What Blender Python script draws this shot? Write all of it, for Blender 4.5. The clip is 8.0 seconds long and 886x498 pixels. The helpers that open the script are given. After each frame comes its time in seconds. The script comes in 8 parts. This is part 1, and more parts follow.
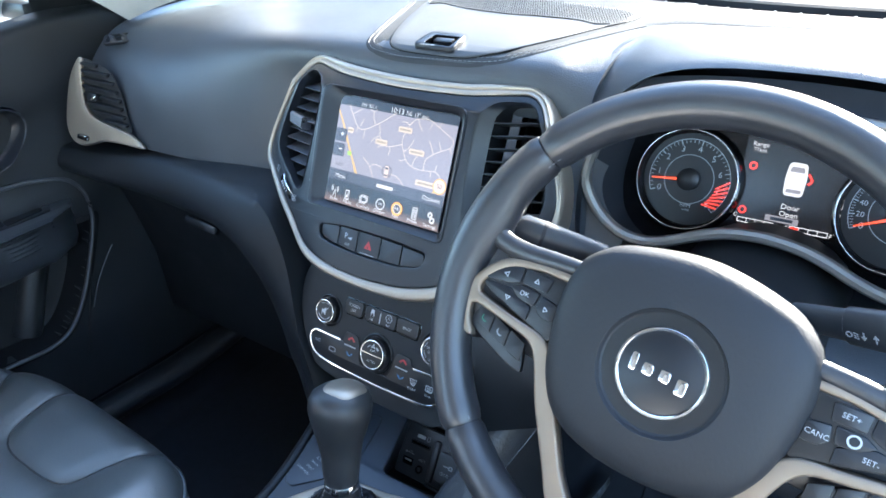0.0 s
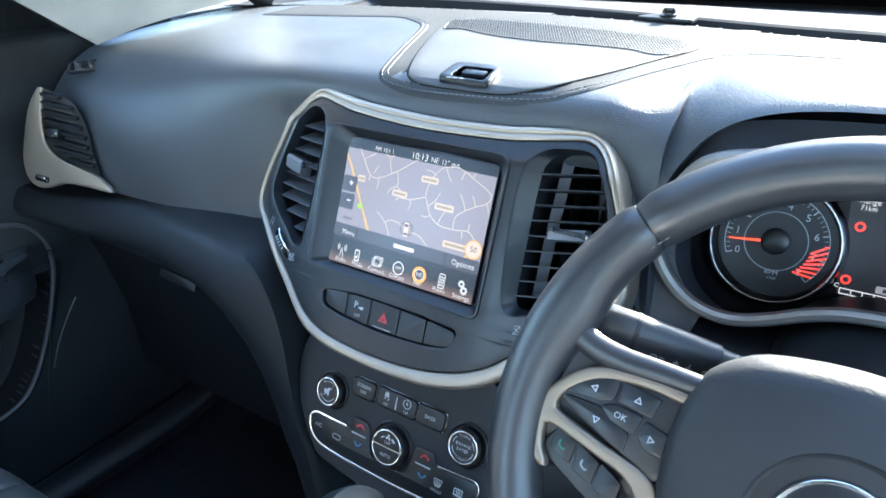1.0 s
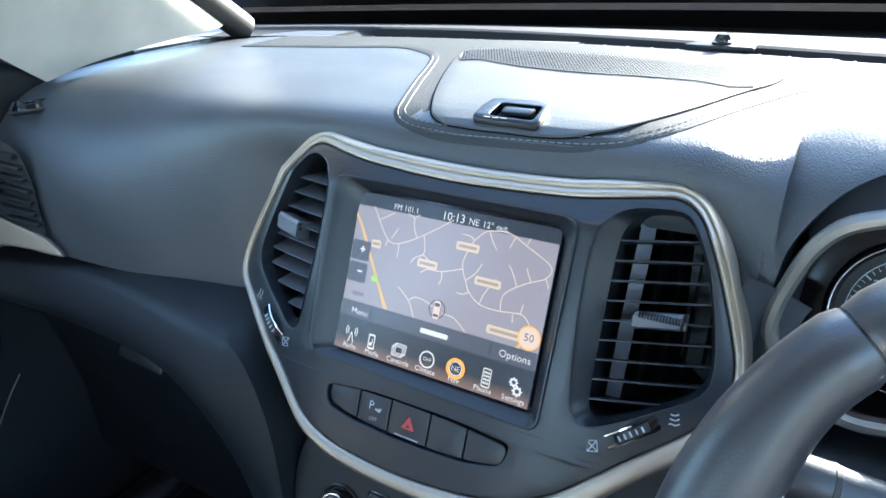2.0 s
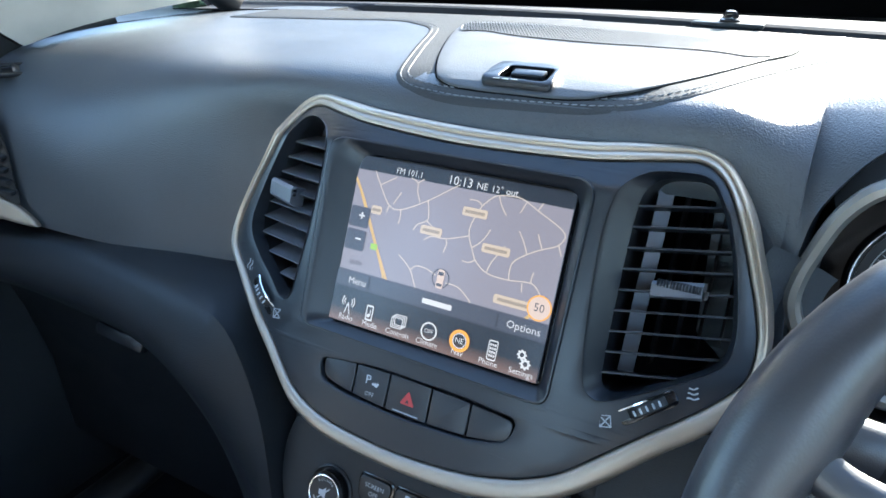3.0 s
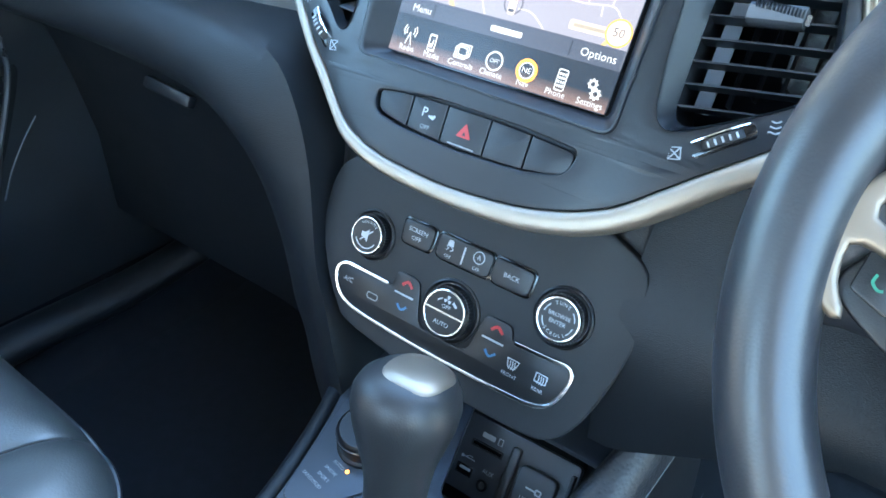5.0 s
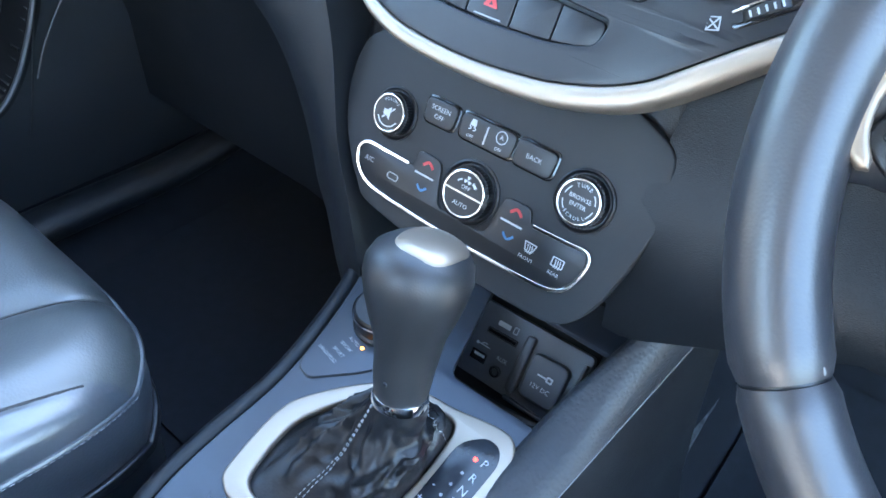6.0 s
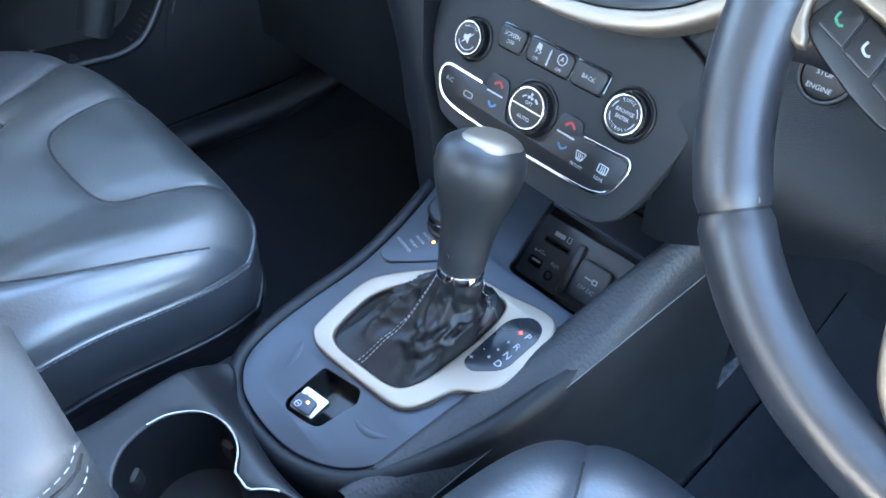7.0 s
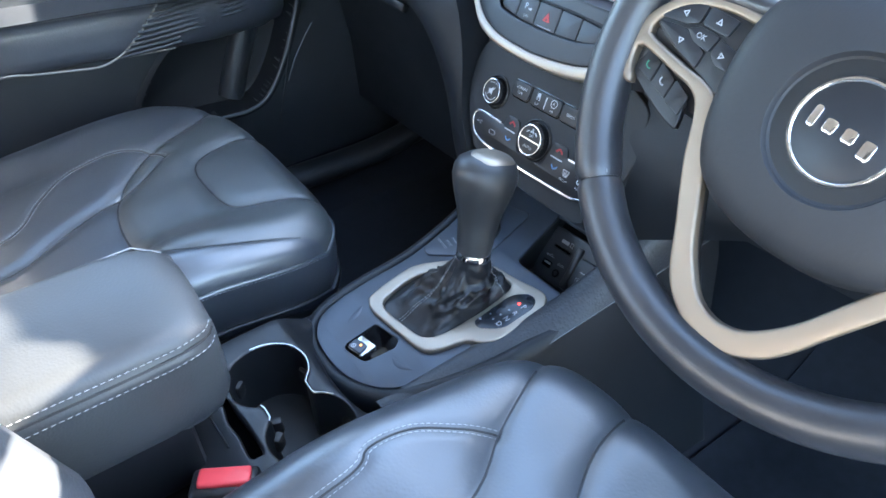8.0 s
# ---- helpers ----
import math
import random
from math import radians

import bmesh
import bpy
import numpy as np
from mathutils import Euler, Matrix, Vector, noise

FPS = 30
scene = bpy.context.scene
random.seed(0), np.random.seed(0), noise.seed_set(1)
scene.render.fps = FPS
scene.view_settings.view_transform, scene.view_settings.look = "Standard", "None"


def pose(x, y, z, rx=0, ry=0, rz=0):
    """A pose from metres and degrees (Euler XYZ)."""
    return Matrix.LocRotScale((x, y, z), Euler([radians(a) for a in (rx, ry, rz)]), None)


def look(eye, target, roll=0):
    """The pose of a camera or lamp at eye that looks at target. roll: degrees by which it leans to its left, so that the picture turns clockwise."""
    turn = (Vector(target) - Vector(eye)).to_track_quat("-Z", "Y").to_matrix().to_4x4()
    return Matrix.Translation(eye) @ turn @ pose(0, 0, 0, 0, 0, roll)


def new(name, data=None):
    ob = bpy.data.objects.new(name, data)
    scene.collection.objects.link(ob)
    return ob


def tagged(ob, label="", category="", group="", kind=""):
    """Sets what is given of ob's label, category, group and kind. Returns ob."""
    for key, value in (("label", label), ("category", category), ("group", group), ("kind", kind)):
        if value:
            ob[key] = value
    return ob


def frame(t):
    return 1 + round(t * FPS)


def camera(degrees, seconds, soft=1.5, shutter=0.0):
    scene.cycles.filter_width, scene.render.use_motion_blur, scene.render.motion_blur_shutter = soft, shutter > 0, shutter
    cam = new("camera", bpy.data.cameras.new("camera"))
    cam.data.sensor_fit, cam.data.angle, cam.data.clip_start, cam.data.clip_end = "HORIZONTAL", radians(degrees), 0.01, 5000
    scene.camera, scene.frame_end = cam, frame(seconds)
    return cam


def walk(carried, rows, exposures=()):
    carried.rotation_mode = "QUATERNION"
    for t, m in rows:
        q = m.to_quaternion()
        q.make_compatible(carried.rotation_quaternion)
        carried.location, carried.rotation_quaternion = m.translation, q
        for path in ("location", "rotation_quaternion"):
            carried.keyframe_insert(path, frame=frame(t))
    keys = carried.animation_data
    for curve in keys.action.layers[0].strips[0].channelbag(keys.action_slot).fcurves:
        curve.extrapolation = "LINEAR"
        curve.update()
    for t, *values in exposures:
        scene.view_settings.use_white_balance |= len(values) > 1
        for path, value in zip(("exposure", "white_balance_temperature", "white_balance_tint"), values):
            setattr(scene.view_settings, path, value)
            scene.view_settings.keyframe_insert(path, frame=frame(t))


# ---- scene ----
cam = camera(64.5, 8.0, soft=1.65)
PATH = [
    (0, (0.505, -0.523, 0.961), (-0.584, 0.856, 0.006), -4.3),
    (0.5, (0.457, -0.486, 0.958), (-0.621, 0.916, 0.023), -4.0),
    (1, (0.381, -0.440, 0.942), (-0.672, 1.002, 0.039), -3.5),
    (1.5, (0.306, -0.385, 0.928), (-0.715, 1.107, 0.071), -3.2),
    (1.7, (0.282, -0.368, 0.921), (-0.731, 1.142, 0.087), -3.2),
    (2.8, (0.235, -0.343, 0.894), (-0.726, 1.210, 0.080), -2.2),
    (3, (0.233, -0.351, 0.882), (-0.716, 1.208, 0.066), -1.3),
    (3.5, (0.233, -0.356, 0.859), (-0.722, 1.171, -0.009), -0.4),
    (4, (0.231, -0.368, 0.836), (-0.722, 1.119, -0.102), 1.1),
    (4.5, (0.232, -0.378, 0.807), (-0.710, 1.059, -0.217), 2.5),
    (4.7, (0.232, -0.388, 0.797), (-0.695, 1.030, -0.266), 3.1),
    (5.8, (0.252, -0.386, 0.752), (-0.691, 0.878, -0.478), 4.0),
    (6, (0.251, -0.387, 0.755), (-0.664, 0.832, -0.540), 4.3),
    (6.5, (0.275, -0.412, 0.748), (-0.659, 0.703, -0.625), 4.1),
    (7, (0.335, -0.450, 0.775), (-0.716, 0.554, -0.599), 1.7),
    (7.5, (0.441, -0.494, 0.821), (-0.767, 0.411, -0.492), -1.6),
    (8, (0.547, -0.522, 0.853), (-0.783, 0.338, -0.368), -3.4),
]
EXPOSURES = [(0, 3.95, 6150, 8), (0.5, 3.9, 6100, 7), (1.5, 3.7, 6050, 4), (3, 3.5, 6050, 6), (3.5, 3.6, 6000, 5), (4.5, 4.3, 5950, -1), (6, 4.95, 6200, 8), (6.5, 4.9, 6200, 9), (7.5, 4.85, 6450, 8), (8, 4.5, 6600, 10)]
walk(cam, [(t, look(eye, target, roll)) for t, eye, target, roll in PATH], EXPOSURES)

# ---- light ----
world = bpy.data.worlds.new("sky")
scene.world = world
world.use_nodes = True
wt = world.node_tree
sky = wt.nodes.new("ShaderNodeTexSky")
sky.sky_type, sky.sun_disc = "NISHITA", False
sky.sun_elevation, sky.sun_rotation = radians(23), radians(11)
sky.air_density, sky.dust_density, sky.ozone_density = 1.0, 1.0, 1.5
wt.links.new(sky.outputs[0], wt.nodes["Background"].inputs[0])
wt.nodes["Background"].inputs[1].default_value = 0.15
sun_data = bpy.data.lights.new("sun", "SUN")
sun_data.energy, sun_data.angle, sun_data.color = 4.0, radians(0.6), (1.0, 0.93, 0.82)
sun = new("sun", sun_data)
sun.matrix_world = look((0.17, 0.89, 0.385), (0, 0, 0))


# ---- materials ----
def material(name, color, rough=0.5, metal=0.0, grain=0.0, grain_size=400.0, patch=0.15, patch_size=12.0, cells=0.0,
             coat=0.0, coat_rough=0.08, emit=0.0, spec=0.5, stretch=(1, 1, 1)):
    m = bpy.data.materials.new(name)
    m.use_nodes = True
    nt = m.node_tree
    b = nt.nodes["Principled BSDF"]
    n, ln = nt.nodes, nt.links
    b.inputs["Metallic"].default_value = metal
    b.inputs["Coat Weight"].default_value = coat
    b.inputs["Coat Roughness"].default_value = coat_rough
    b.inputs["Specular IOR Level"].default_value = spec
    co = n.new("ShaderNodeTexCoord")
    mp = n.new("ShaderNodeMapping")
    mp.inputs["Scale"].default_value = stretch
    ln.new(co.outputs["Object"], mp.inputs[0])
    big = n.new("ShaderNodeTexNoise")
    big.inputs["Scale"].default_value, big.inputs["Detail"].default_value = patch_size, 4
    ln.new(mp.outputs[0], big.inputs["Vector"])
    ramp = n.new("ShaderNodeMapRange")
    ramp.inputs["From Min"].default_value, ramp.inputs["From Max"].default_value = 0.3, 0.7
    ramp.inputs["To Min"].default_value, ramp.inputs["To Max"].default_value = 1 - patch, 1 + patch
    ln.new(big.outputs[0], ramp.inputs[0])
    mul = n.new("ShaderNodeVectorMath")
    mul.operation = "SCALE"
    mul.inputs[0].default_value = color
    ln.new(ramp.outputs[0], mul.inputs["Scale"])
    ln.new(mul.outputs[0], b.inputs["Base Color"])
    rr = n.new("ShaderNodeMapRange")
    rr.inputs["From Min"].default_value, rr.inputs["From Max"].default_value = 0.3, 0.7
    rr.inputs["To Min"].default_value, rr.inputs["To Max"].default_value = rough * 0.88, min(1, rough * 1.12)
    ln.new(big.outputs[0], rr.inputs[0])
    ln.new(rr.outputs[0], b.inputs["Roughness"])
    if grain:
        if cells:
            tx = n.new("ShaderNodeTexVoronoi")
            tx.feature = "SMOOTH_F1"
            tx.inputs["Scale"].default_value = grain_size
            tx.inputs["Randomness"].default_value = 1.0
        else:
            tx = n.new("ShaderNodeTexNoise")
            tx.inputs["Scale"].default_value, tx.inputs["Detail"].default_value = grain_size, 3
        ln.new(mp.outputs[0], tx.inputs["Vector"])
        bp = n.new("ShaderNodeBump")
        bp.inputs["Strength"].default_value, bp.inputs["Distance"].default_value = grain, 0.0006
        ln.new(tx.outputs[0], bp.inputs["Height"])
        ln.new(bp.outputs[0], b.inputs["Normal"])
    if emit:
        ln.new(mul.outputs[0], b.inputs["Emission Color"])
        b.inputs["Emission Strength"].default_value = emit
    return m


def glass_material(name, tint=(1, 1, 1)):
    m = bpy.data.materials.new(name)
    m.use_nodes = True
    nt = m.node_tree
    out = nt.nodes["Material Output"]
    tr, gl, mix, fr = (nt.nodes.new("ShaderNode" + k) for k in ("BsdfTransparent", "BsdfGlossy", "MixShader", "Fresnel"))
    tr.inputs[0].default_value = (*tint, 1)
    gl.inputs["Roughness"].default_value = 0.02
    fr.inputs[0].default_value = 1.45
    nt.links.new(fr.outputs[0], mix.inputs[0])
    nt.links.new(tr.outputs[0], mix.inputs[1])
    nt.links.new(gl.outputs[0], mix.inputs[2])
    nt.links.new(mix.outputs[0], out.inputs[0])
    return m


DASH = material("dash_soft_touch", (0.038, 0.043, 0.050), 0.45, spec=0.6, grain=0.5, grain_size=900, cells=1, patch=0.12)
DASHTOP = material("dash_leather", (0.044, 0.046, 0.048), 0.66, spec=0.10, grain=0.6, grain_size=700, cells=1, patch=0.12)
LIDSKIN = material("lid_leather", (0.050, 0.052, 0.054), 0.52, spec=0.40, grain=0.35, grain_size=700, cells=1, patch=0.12)
DOORTRIM = material("door_plastic", (0.018, 0.021, 0.025), 0.45, grain=0.4, grain_size=1300, cells=1)
# door plastic darkened to hold the shade of the map pocket
POCKETSHADE = material("pocket_shade", (0.010, 0.011, 0.013), 0.6, spec=0.3, grain=0.2, grain_size=900)
# paler than the door trim: the rounded edges' highlight, painted as colour
EDGEGLEAM = material("edge_gleam", (0.06, 0.064, 0.072), 0.4)
LOWER = material("hard_plastic", (0.009, 0.011, 0.014), 0.46, spec=0.34, grain=0.4, grain_size=1300, cells=1)
LEATHER = material("seat_leather", (0.034, 0.039, 0.047), 0.35, spec=1.0, coat=0.30, coat_rough=0.26, grain=0.22, grain_size=420, cells=1, patch=0.18, patch_size=9)
INSERT = material("seat_insert_leather", (0.038, 0.042, 0.043), 0.42, spec=0.9, coat=0.25, coat_rough=0.34, grain=0.25, grain_size=600, cells=1, patch=0.18)
ARMLEATHER = material("armrest_leather", (0.040, 0.043, 0.046), 0.46, spec=0.6, grain=0.2, grain_size=500, cells=1, patch=0.15)
WHEEL = material("wheel_leather", (0.019, 0.020, 0.024), 0.38, spec=0.75, grain=0.12, grain_size=900, cells=1, patch=0.2, patch_size=20)
KNOBSKIN = material("knob_leather", (0.019, 0.020, 0.022), 0.46, spec=0.6, grain=0.15, grain_size=900, cells=1)
AIRBAG = material("airbag_vinyl", (0.018, 0.019, 0.022), 0.57, spec=0.4, grain=0.4, grain_size=420, stretch=(1, 1, 0.35))
SOCKETS = material("socket_panel_plastic", (0.048, 0.054, 0.063), 0.42, grain=0.2, grain_size=1500)
BOLSTER = material("bolster_grain", (0.026, 0.029, 0.034), 0.50, spec=0.5, grain=1.0, grain_size=330, cells=1, patch=0.15)
# grey of the vent tabs, also the sky sheen painted onto the left slats
SHEENGREY = material("sheen_grey_plastic", (0.085, 0.090, 0.105), 0.34, spec=0.7, grain=0.1, grain_size=1800)
STALK = material("stalk_plastic", (0.030, 0.033, 0.038), 0.40, grain=0.2, grain_size=1500)
BLACK = material("black_plastic", (0.008, 0.009, 0.011), 0.38, grain=0.15, grain_size=1500)
BEZEL = material("charcoal_bezel", (0.011, 0.013, 0.017), 0.34, spec=0.45, grain=0.12, grain_size=1800)
GEARPLATE = material("smoked_plate", (0.014, 0.017, 0.023), 0.22, patch=0.3, patch_size=60)
GLOSS = material("gloss_black", (0.006, 0.006, 0.007), 0.12, patch=0.05)
PANEL = material("console_panel", (0.045, 0.054, 0.069), 0.34, grain=0.1, grain_size=1500, metal=0.25, patch=0.06)
SILVER = material("satin_silver", (0.37, 0.312, 0.252), 0.46, metal=0.85, patch=0.05, grain=0.06, grain_size=2500)
WHEELTRIM = material("champagne_trim", (0.27, 0.215, 0.165), 0.50, metal=0.8, patch=0.05, grain=0.06, grain_size=2500)
CHROME = material("chrome", (0.80, 0.80, 0.80), 0.10, metal=1.0, patch=0.03)
DULLCHROME = material("dull_chrome", (0.5, 0.5, 0.5), 0.22, metal=1.0, patch=0.03)
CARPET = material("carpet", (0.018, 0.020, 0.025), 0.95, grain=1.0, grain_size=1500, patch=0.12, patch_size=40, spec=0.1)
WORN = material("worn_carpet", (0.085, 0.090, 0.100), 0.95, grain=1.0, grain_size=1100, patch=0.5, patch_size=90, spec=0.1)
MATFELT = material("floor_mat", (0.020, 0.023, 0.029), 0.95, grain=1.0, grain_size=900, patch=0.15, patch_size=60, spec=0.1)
STITCH = material("light_thread", (0.27, 0.28, 0.29), 0.7)
FACEPLASTIC = material("climate_face_plastic", (0.016, 0.018, 0.021), 0.5, spec=0.3, grain=0.2, grain_size=1500, cells=1)
DARKSTITCH = material("grey_thread", (0.16, 0.17, 0.18), 0.7)
WHITEPRINT = material("white_print", (0.42, 0.44, 0.47), 0.5)
GREYPRINT = material("grey_print", (0.30, 0.32, 0.34), 0.5)
REDPRINT = material("red_print", (0.42, 0.03, 0.035), 0.45)
BLUEPRINT = material("blue_print", (0.05, 0.16, 0.32), 0.45)
GREENPRINT = material("green_print", (0.03, 0.20, 0.12), 0.5)
REDBUTTON = material("red_buckle_button", (0.62, 0.05, 0.06), 0.4, patch=0.08)
HEADLINER = material("headliner_cloth", (0.42, 0.41, 0.39), 0.9, grain=0.6, grain_size=900, spec=0.2)
MATT = material("matt_slot", (0.026, 0.029, 0.036), 0.85, spec=0.15)
PILLAR = material("pillar_trim", (0.40, 0.40, 0.375), 0.7, grain=0.3, grain_size=1200)
SATINGREY = material("satin_grey", (0.21, 0.20, 0.185), 0.42, metal=0.6, patch=0.05)
PAINT = material("car_paint", (0.45, 0.46, 0.47), 0.3, coat=0.6, patch=0.03)
# near-black without gloss: the shade inside openings, given as a colour
HOLESHADE = material("hole_shade", (0.004, 0.004, 0.005), 1.0, spec=0.0)
RUBBER = material("rubber_seal", (0.012, 0.012, 0.013), 0.6)
GLASS = glass_material("window_glass", (0.92, 0.96, 0.95))
LENS = glass_material("dial_lens")
BOUNCEGROUND = material("bounce_ground", (0.20, 0.19, 0.175), 0.9, grain=1.0, grain_size=120, patch=0.3, patch_size=1.5)
HEDGE = material("hedge_leaves", (0.05, 0.075, 0.035), 0.8, patch=0.6, patch_size=5)
LEDRED = material("red_light", (1.0, 0.03, 0.02), 0.4, emit=0.5)
LEDAMBER = material("amber_light", (1.0, 0.35, 0.04), 0.4, emit=0.35)


# ---- building kit ----
ORIGIN = {}


def thing(name, place, label, category, group="", kind=""):
    ob = new(name)
    ob.empty_display_size = 0.02
    ob.location = place
    ORIGIN[ob.name] = Vector(place)
    return tagged(ob, label, category, group, kind)


def part(name, bm, mat, parent, label="", crease=38, kind=""):
    """Links a bmesh, given in the world's metres, as one mesh under a thing or part."""
    mesh = bpy.data.meshes.new(name)
    base = ORIGIN[parent.name] if parent else Vector((0, 0, 0))
    bmesh.ops.translate(bm, verts=bm.verts, vec=-base)
    bmesh.ops.recalc_face_normals(bm, faces=bm.faces)
    bm.to_mesh(mesh)
    bm.free()
    mesh.materials.append(mat)
    mesh.shade_smooth()
    mesh.set_sharp_from_angle(angle=radians(crease))
    ob = new(name, mesh)
    if parent:
        ob.parent = parent
    ORIGIN[ob.name] = base
    return tagged(ob, label, kind=kind)


class Plane:
    """A working plane: u and v in it, w out of it."""

    def __init__(self, o, u, v):
        self.o, self.u = Vector(o), Vector(u).normalized()
        v = Vector(v)
        self.v = (v - self.u * self.u.dot(v)).normalized()
        self.n = self.u.cross(self.v)

    def at(self, u, v, w=0.0):
        return self.o + u * self.u + v * self.v + w * self.n

    def mat(self, u=0.0, v=0.0, w=0.0, turn=0.0):
        m = Matrix((self.u, self.v, self.n)).transposed().to_4x4()
        return Matrix.Translation(self.at(u, v, w)) @ m @ Matrix.Rotation(radians(turn), 4, "Z")


def smooth(pts, n, closed=False):
    """A soft curve through points, as n evenly spread points."""
    p = [Vector(q) if len(q) == 3 else Vector((q[0], q[1], 0)) for q in pts]
    flat = len(pts[0]) == 2
    k = len(p)
    dense = []
    for i in range(k if closed else k - 1):
        a, b, c, d = (p[(i + j) % k] if closed else p[min(max(i + j, 0), k - 1)] for j in (-1, 0, 1, 2))
        for s in range(12):
            f = s / 12
            dense.append(0.5 * ((2 * b) + (c - a) * f + (2 * a - 5 * b + 4 * c - d) * f * f + (3 * b - a - 3 * c + d) * f ** 3))
    dense.append(p[0].copy() if closed else p[-1].copy())
    return even(dense, n, closed, flat)


def even(dense, n, closed=False, flat=False):
    dense = [Vector(q) if len(q) == 3 else Vector((q[0], q[1], 0)) for q in dense]
    run = [0.0]
    for a, b in zip(dense, dense[1:]):
        run.append(run[-1] + (b - a).length)
    out, j = [], 0
    for i in range(n):
        s = run[-1] * i / (n if closed else n - 1)
        while j < len(run) - 2 and run[j + 1] < s:
            j += 1
        f = (s - run[j]) / max(run[j + 1] - run[j], 1e-9)
        q = dense[j].lerp(dense[j + 1], min(f, 1))
        out.append((q.x, q.y) if flat else q)
    return out


def rounded(pts, r, seg=5):
    """A polygon with rounded corners."""
    out, k = [], len(pts)
    for i in range(k):
        a, b, c = (Vector(pts[(i + j) % k]) for j in (-1, 0, 1))
        rr = r[i] if isinstance(r, (list, tuple)) else r
        d1, d2 = (a - b), (c - b)
        rr = min(rr, d1.length * 0.49, d2.length * 0.49)
        p, q = b + d1.normalized() * rr, b + d2.normalized() * rr
        for s in range(seg + 1):
            f = s / seg
            out.append(tuple(p * (1 - f) ** 2 + 2 * b * f * (1 - f) + q * f * f))
    return out


def rect(w, h, r=0.0, cx=0.0, cy=0.0):
    pts = [(cx - w / 2, cy - h / 2), (cx + w / 2, cy - h / 2), (cx + w / 2, cy + h / 2), (cx - w / 2, cy + h / 2)]
    return rounded(pts, r) if r else pts


def circle(r, n=32, cx=0.0, cy=0.0):
    return [(cx + r * math.cos(2 * math.pi * i / n), cy + r * math.sin(2 * math.pi * i / n)) for i in range(n)]


def area(pts):
    return sum(a[0] * b[1] - b[0] * a[1] for a, b in zip(pts, pts[1:] + pts[:1])) / 2


def from_curve(cu):
    ob = bpy.data.objects.new("outline", cu)
    mesh = bpy.data.meshes.new_from_object(ob)
    bm = bmesh.new()
    bm.from_mesh(mesh)
    bpy.data.objects.remove(ob)
    bpy.data.curves.remove(cu)
    bpy.data.meshes.remove(mesh)
    return bm


def plate(outlines, depth, bevel=0.0, m=None, bend=None, res=1):
    """A flat plate with holes: the first outline is its edge. It stands from w = 0 up to depth."""
    if not isinstance(outlines[0][0], (list, tuple)):
        outlines = [outlines]
    cu = bpy.data.curves.new("outline", "CURVE")
    cu.dimensions, cu.fill_mode = "2D", "BOTH"
    cu.extrude, cu.bevel_depth, cu.bevel_resolution, cu.offset = max(depth / 2 - bevel, 1e-5), bevel, res, -bevel
    for i, o in enumerate(outlines):
        if (area(o) > 0) != (i == 0):
            o = o[::-1]
        s = cu.splines.new("POLY")
        s.points.add(len(o) - 1)
        for q, (x, y) in zip(s.points, o):
            q.co = (x, y, 0, 1)
        s.use_cyclic_u = True
    bm = from_curve(cu)
    bmesh.ops.remove_doubles(bm, verts=bm.verts, dist=1e-6)
    for v in bm.verts:
        v.co.z += depth / 2
    if bend:
        for _ in range(4):
            far = [e for e in bm.edges if e.calc_length() > 0.016]
            if not far or len(bm.verts) > 20000:
                break
            bmesh.ops.subdivide_edges(bm, edges=far, cuts=1)
            bmesh.ops.triangulate(bm, faces=[f for f in bm.faces if len(f.verts) > 4])
        for v in bm.verts:
            v.co = Vector(bend(*v.co))
    elif m is not None:
        bm.transform(m)
    return bm


def lettering(body, size, m, align="CENTER", depth=0.0, wide=1.0):
    cu = bpy.data.curves.new("letters", "FONT")
    cu.body, cu.size, cu.align_x, cu.align_y = body, size, align, "CENTER"
    cu.extrude, cu.resolution_u = depth, 2
    bm = from_curve(cu)
    for v in bm.verts:
        v.co.x *= wide
    bm.transform(m)
    return bm


def loft(rows, closed=False, caps=False):
    """A skin over rows of points; closed: each row is a ring."""
    bm = bmesh.new()
    vs = [[bm.verts.new(p) for p in r] for r in rows]
    for a, b in zip(vs, vs[1:]):
        k = len(a)
        for i in range(k if closed else k - 1):
            j = (i + 1) % k
            bm.faces.new((a[i], a[j], b[j], b[i]))
    if caps:
        bm.faces.new(vs[0][::-1])
        bm.faces.new(vs[-1])
    return bm


def thicken(bm, d, away):
    """Gives a skin thickness d, growing towards a direction."""
    bm.normal_update()
    n = Vector((0, 0, 0))
    for f in bm.faces:
        n += f.normal * f.calc_area()
    bmesh.ops.solidify(bm, geom=bm.faces[:], thickness=-d if n.dot(Vector(away)) > 0 else d)
    return bm


def sweep(path, profile, closed=False, up=None, caps=True):
    """A profile (across, up) carried along a path. up: a vector, or one for each point."""
    p = [Vector(q) for q in path]
    k, rows = len(p), []
    for i, q in enumerate(p):
        a, b = (p[i - 1] if closed or i else q), (p[(i + 1) % k] if closed or i < k - 1 else q)
        t = (b - a).normalized()
        w = Vector(up[i] if isinstance(up, list) else (up or (0, 0, 1)))
        side = t.cross(w).normalized()
        w = side.cross(t)
        pr = profile(i / (k - 1)) if callable(profile) else profile
        rows.append([q + side * x + w * y for x, y in pr])
    if closed:
        rows.append(rows[0])
        bm = loft(rows, True)
        bmesh.ops.remove_doubles(bm, verts=bm.verts, dist=1e-7)
        return bm
    return loft(rows, True, caps)


def tube(path, r, n=8, closed=False, up=None):
    return sweep(path, circle(r, n), closed, up)


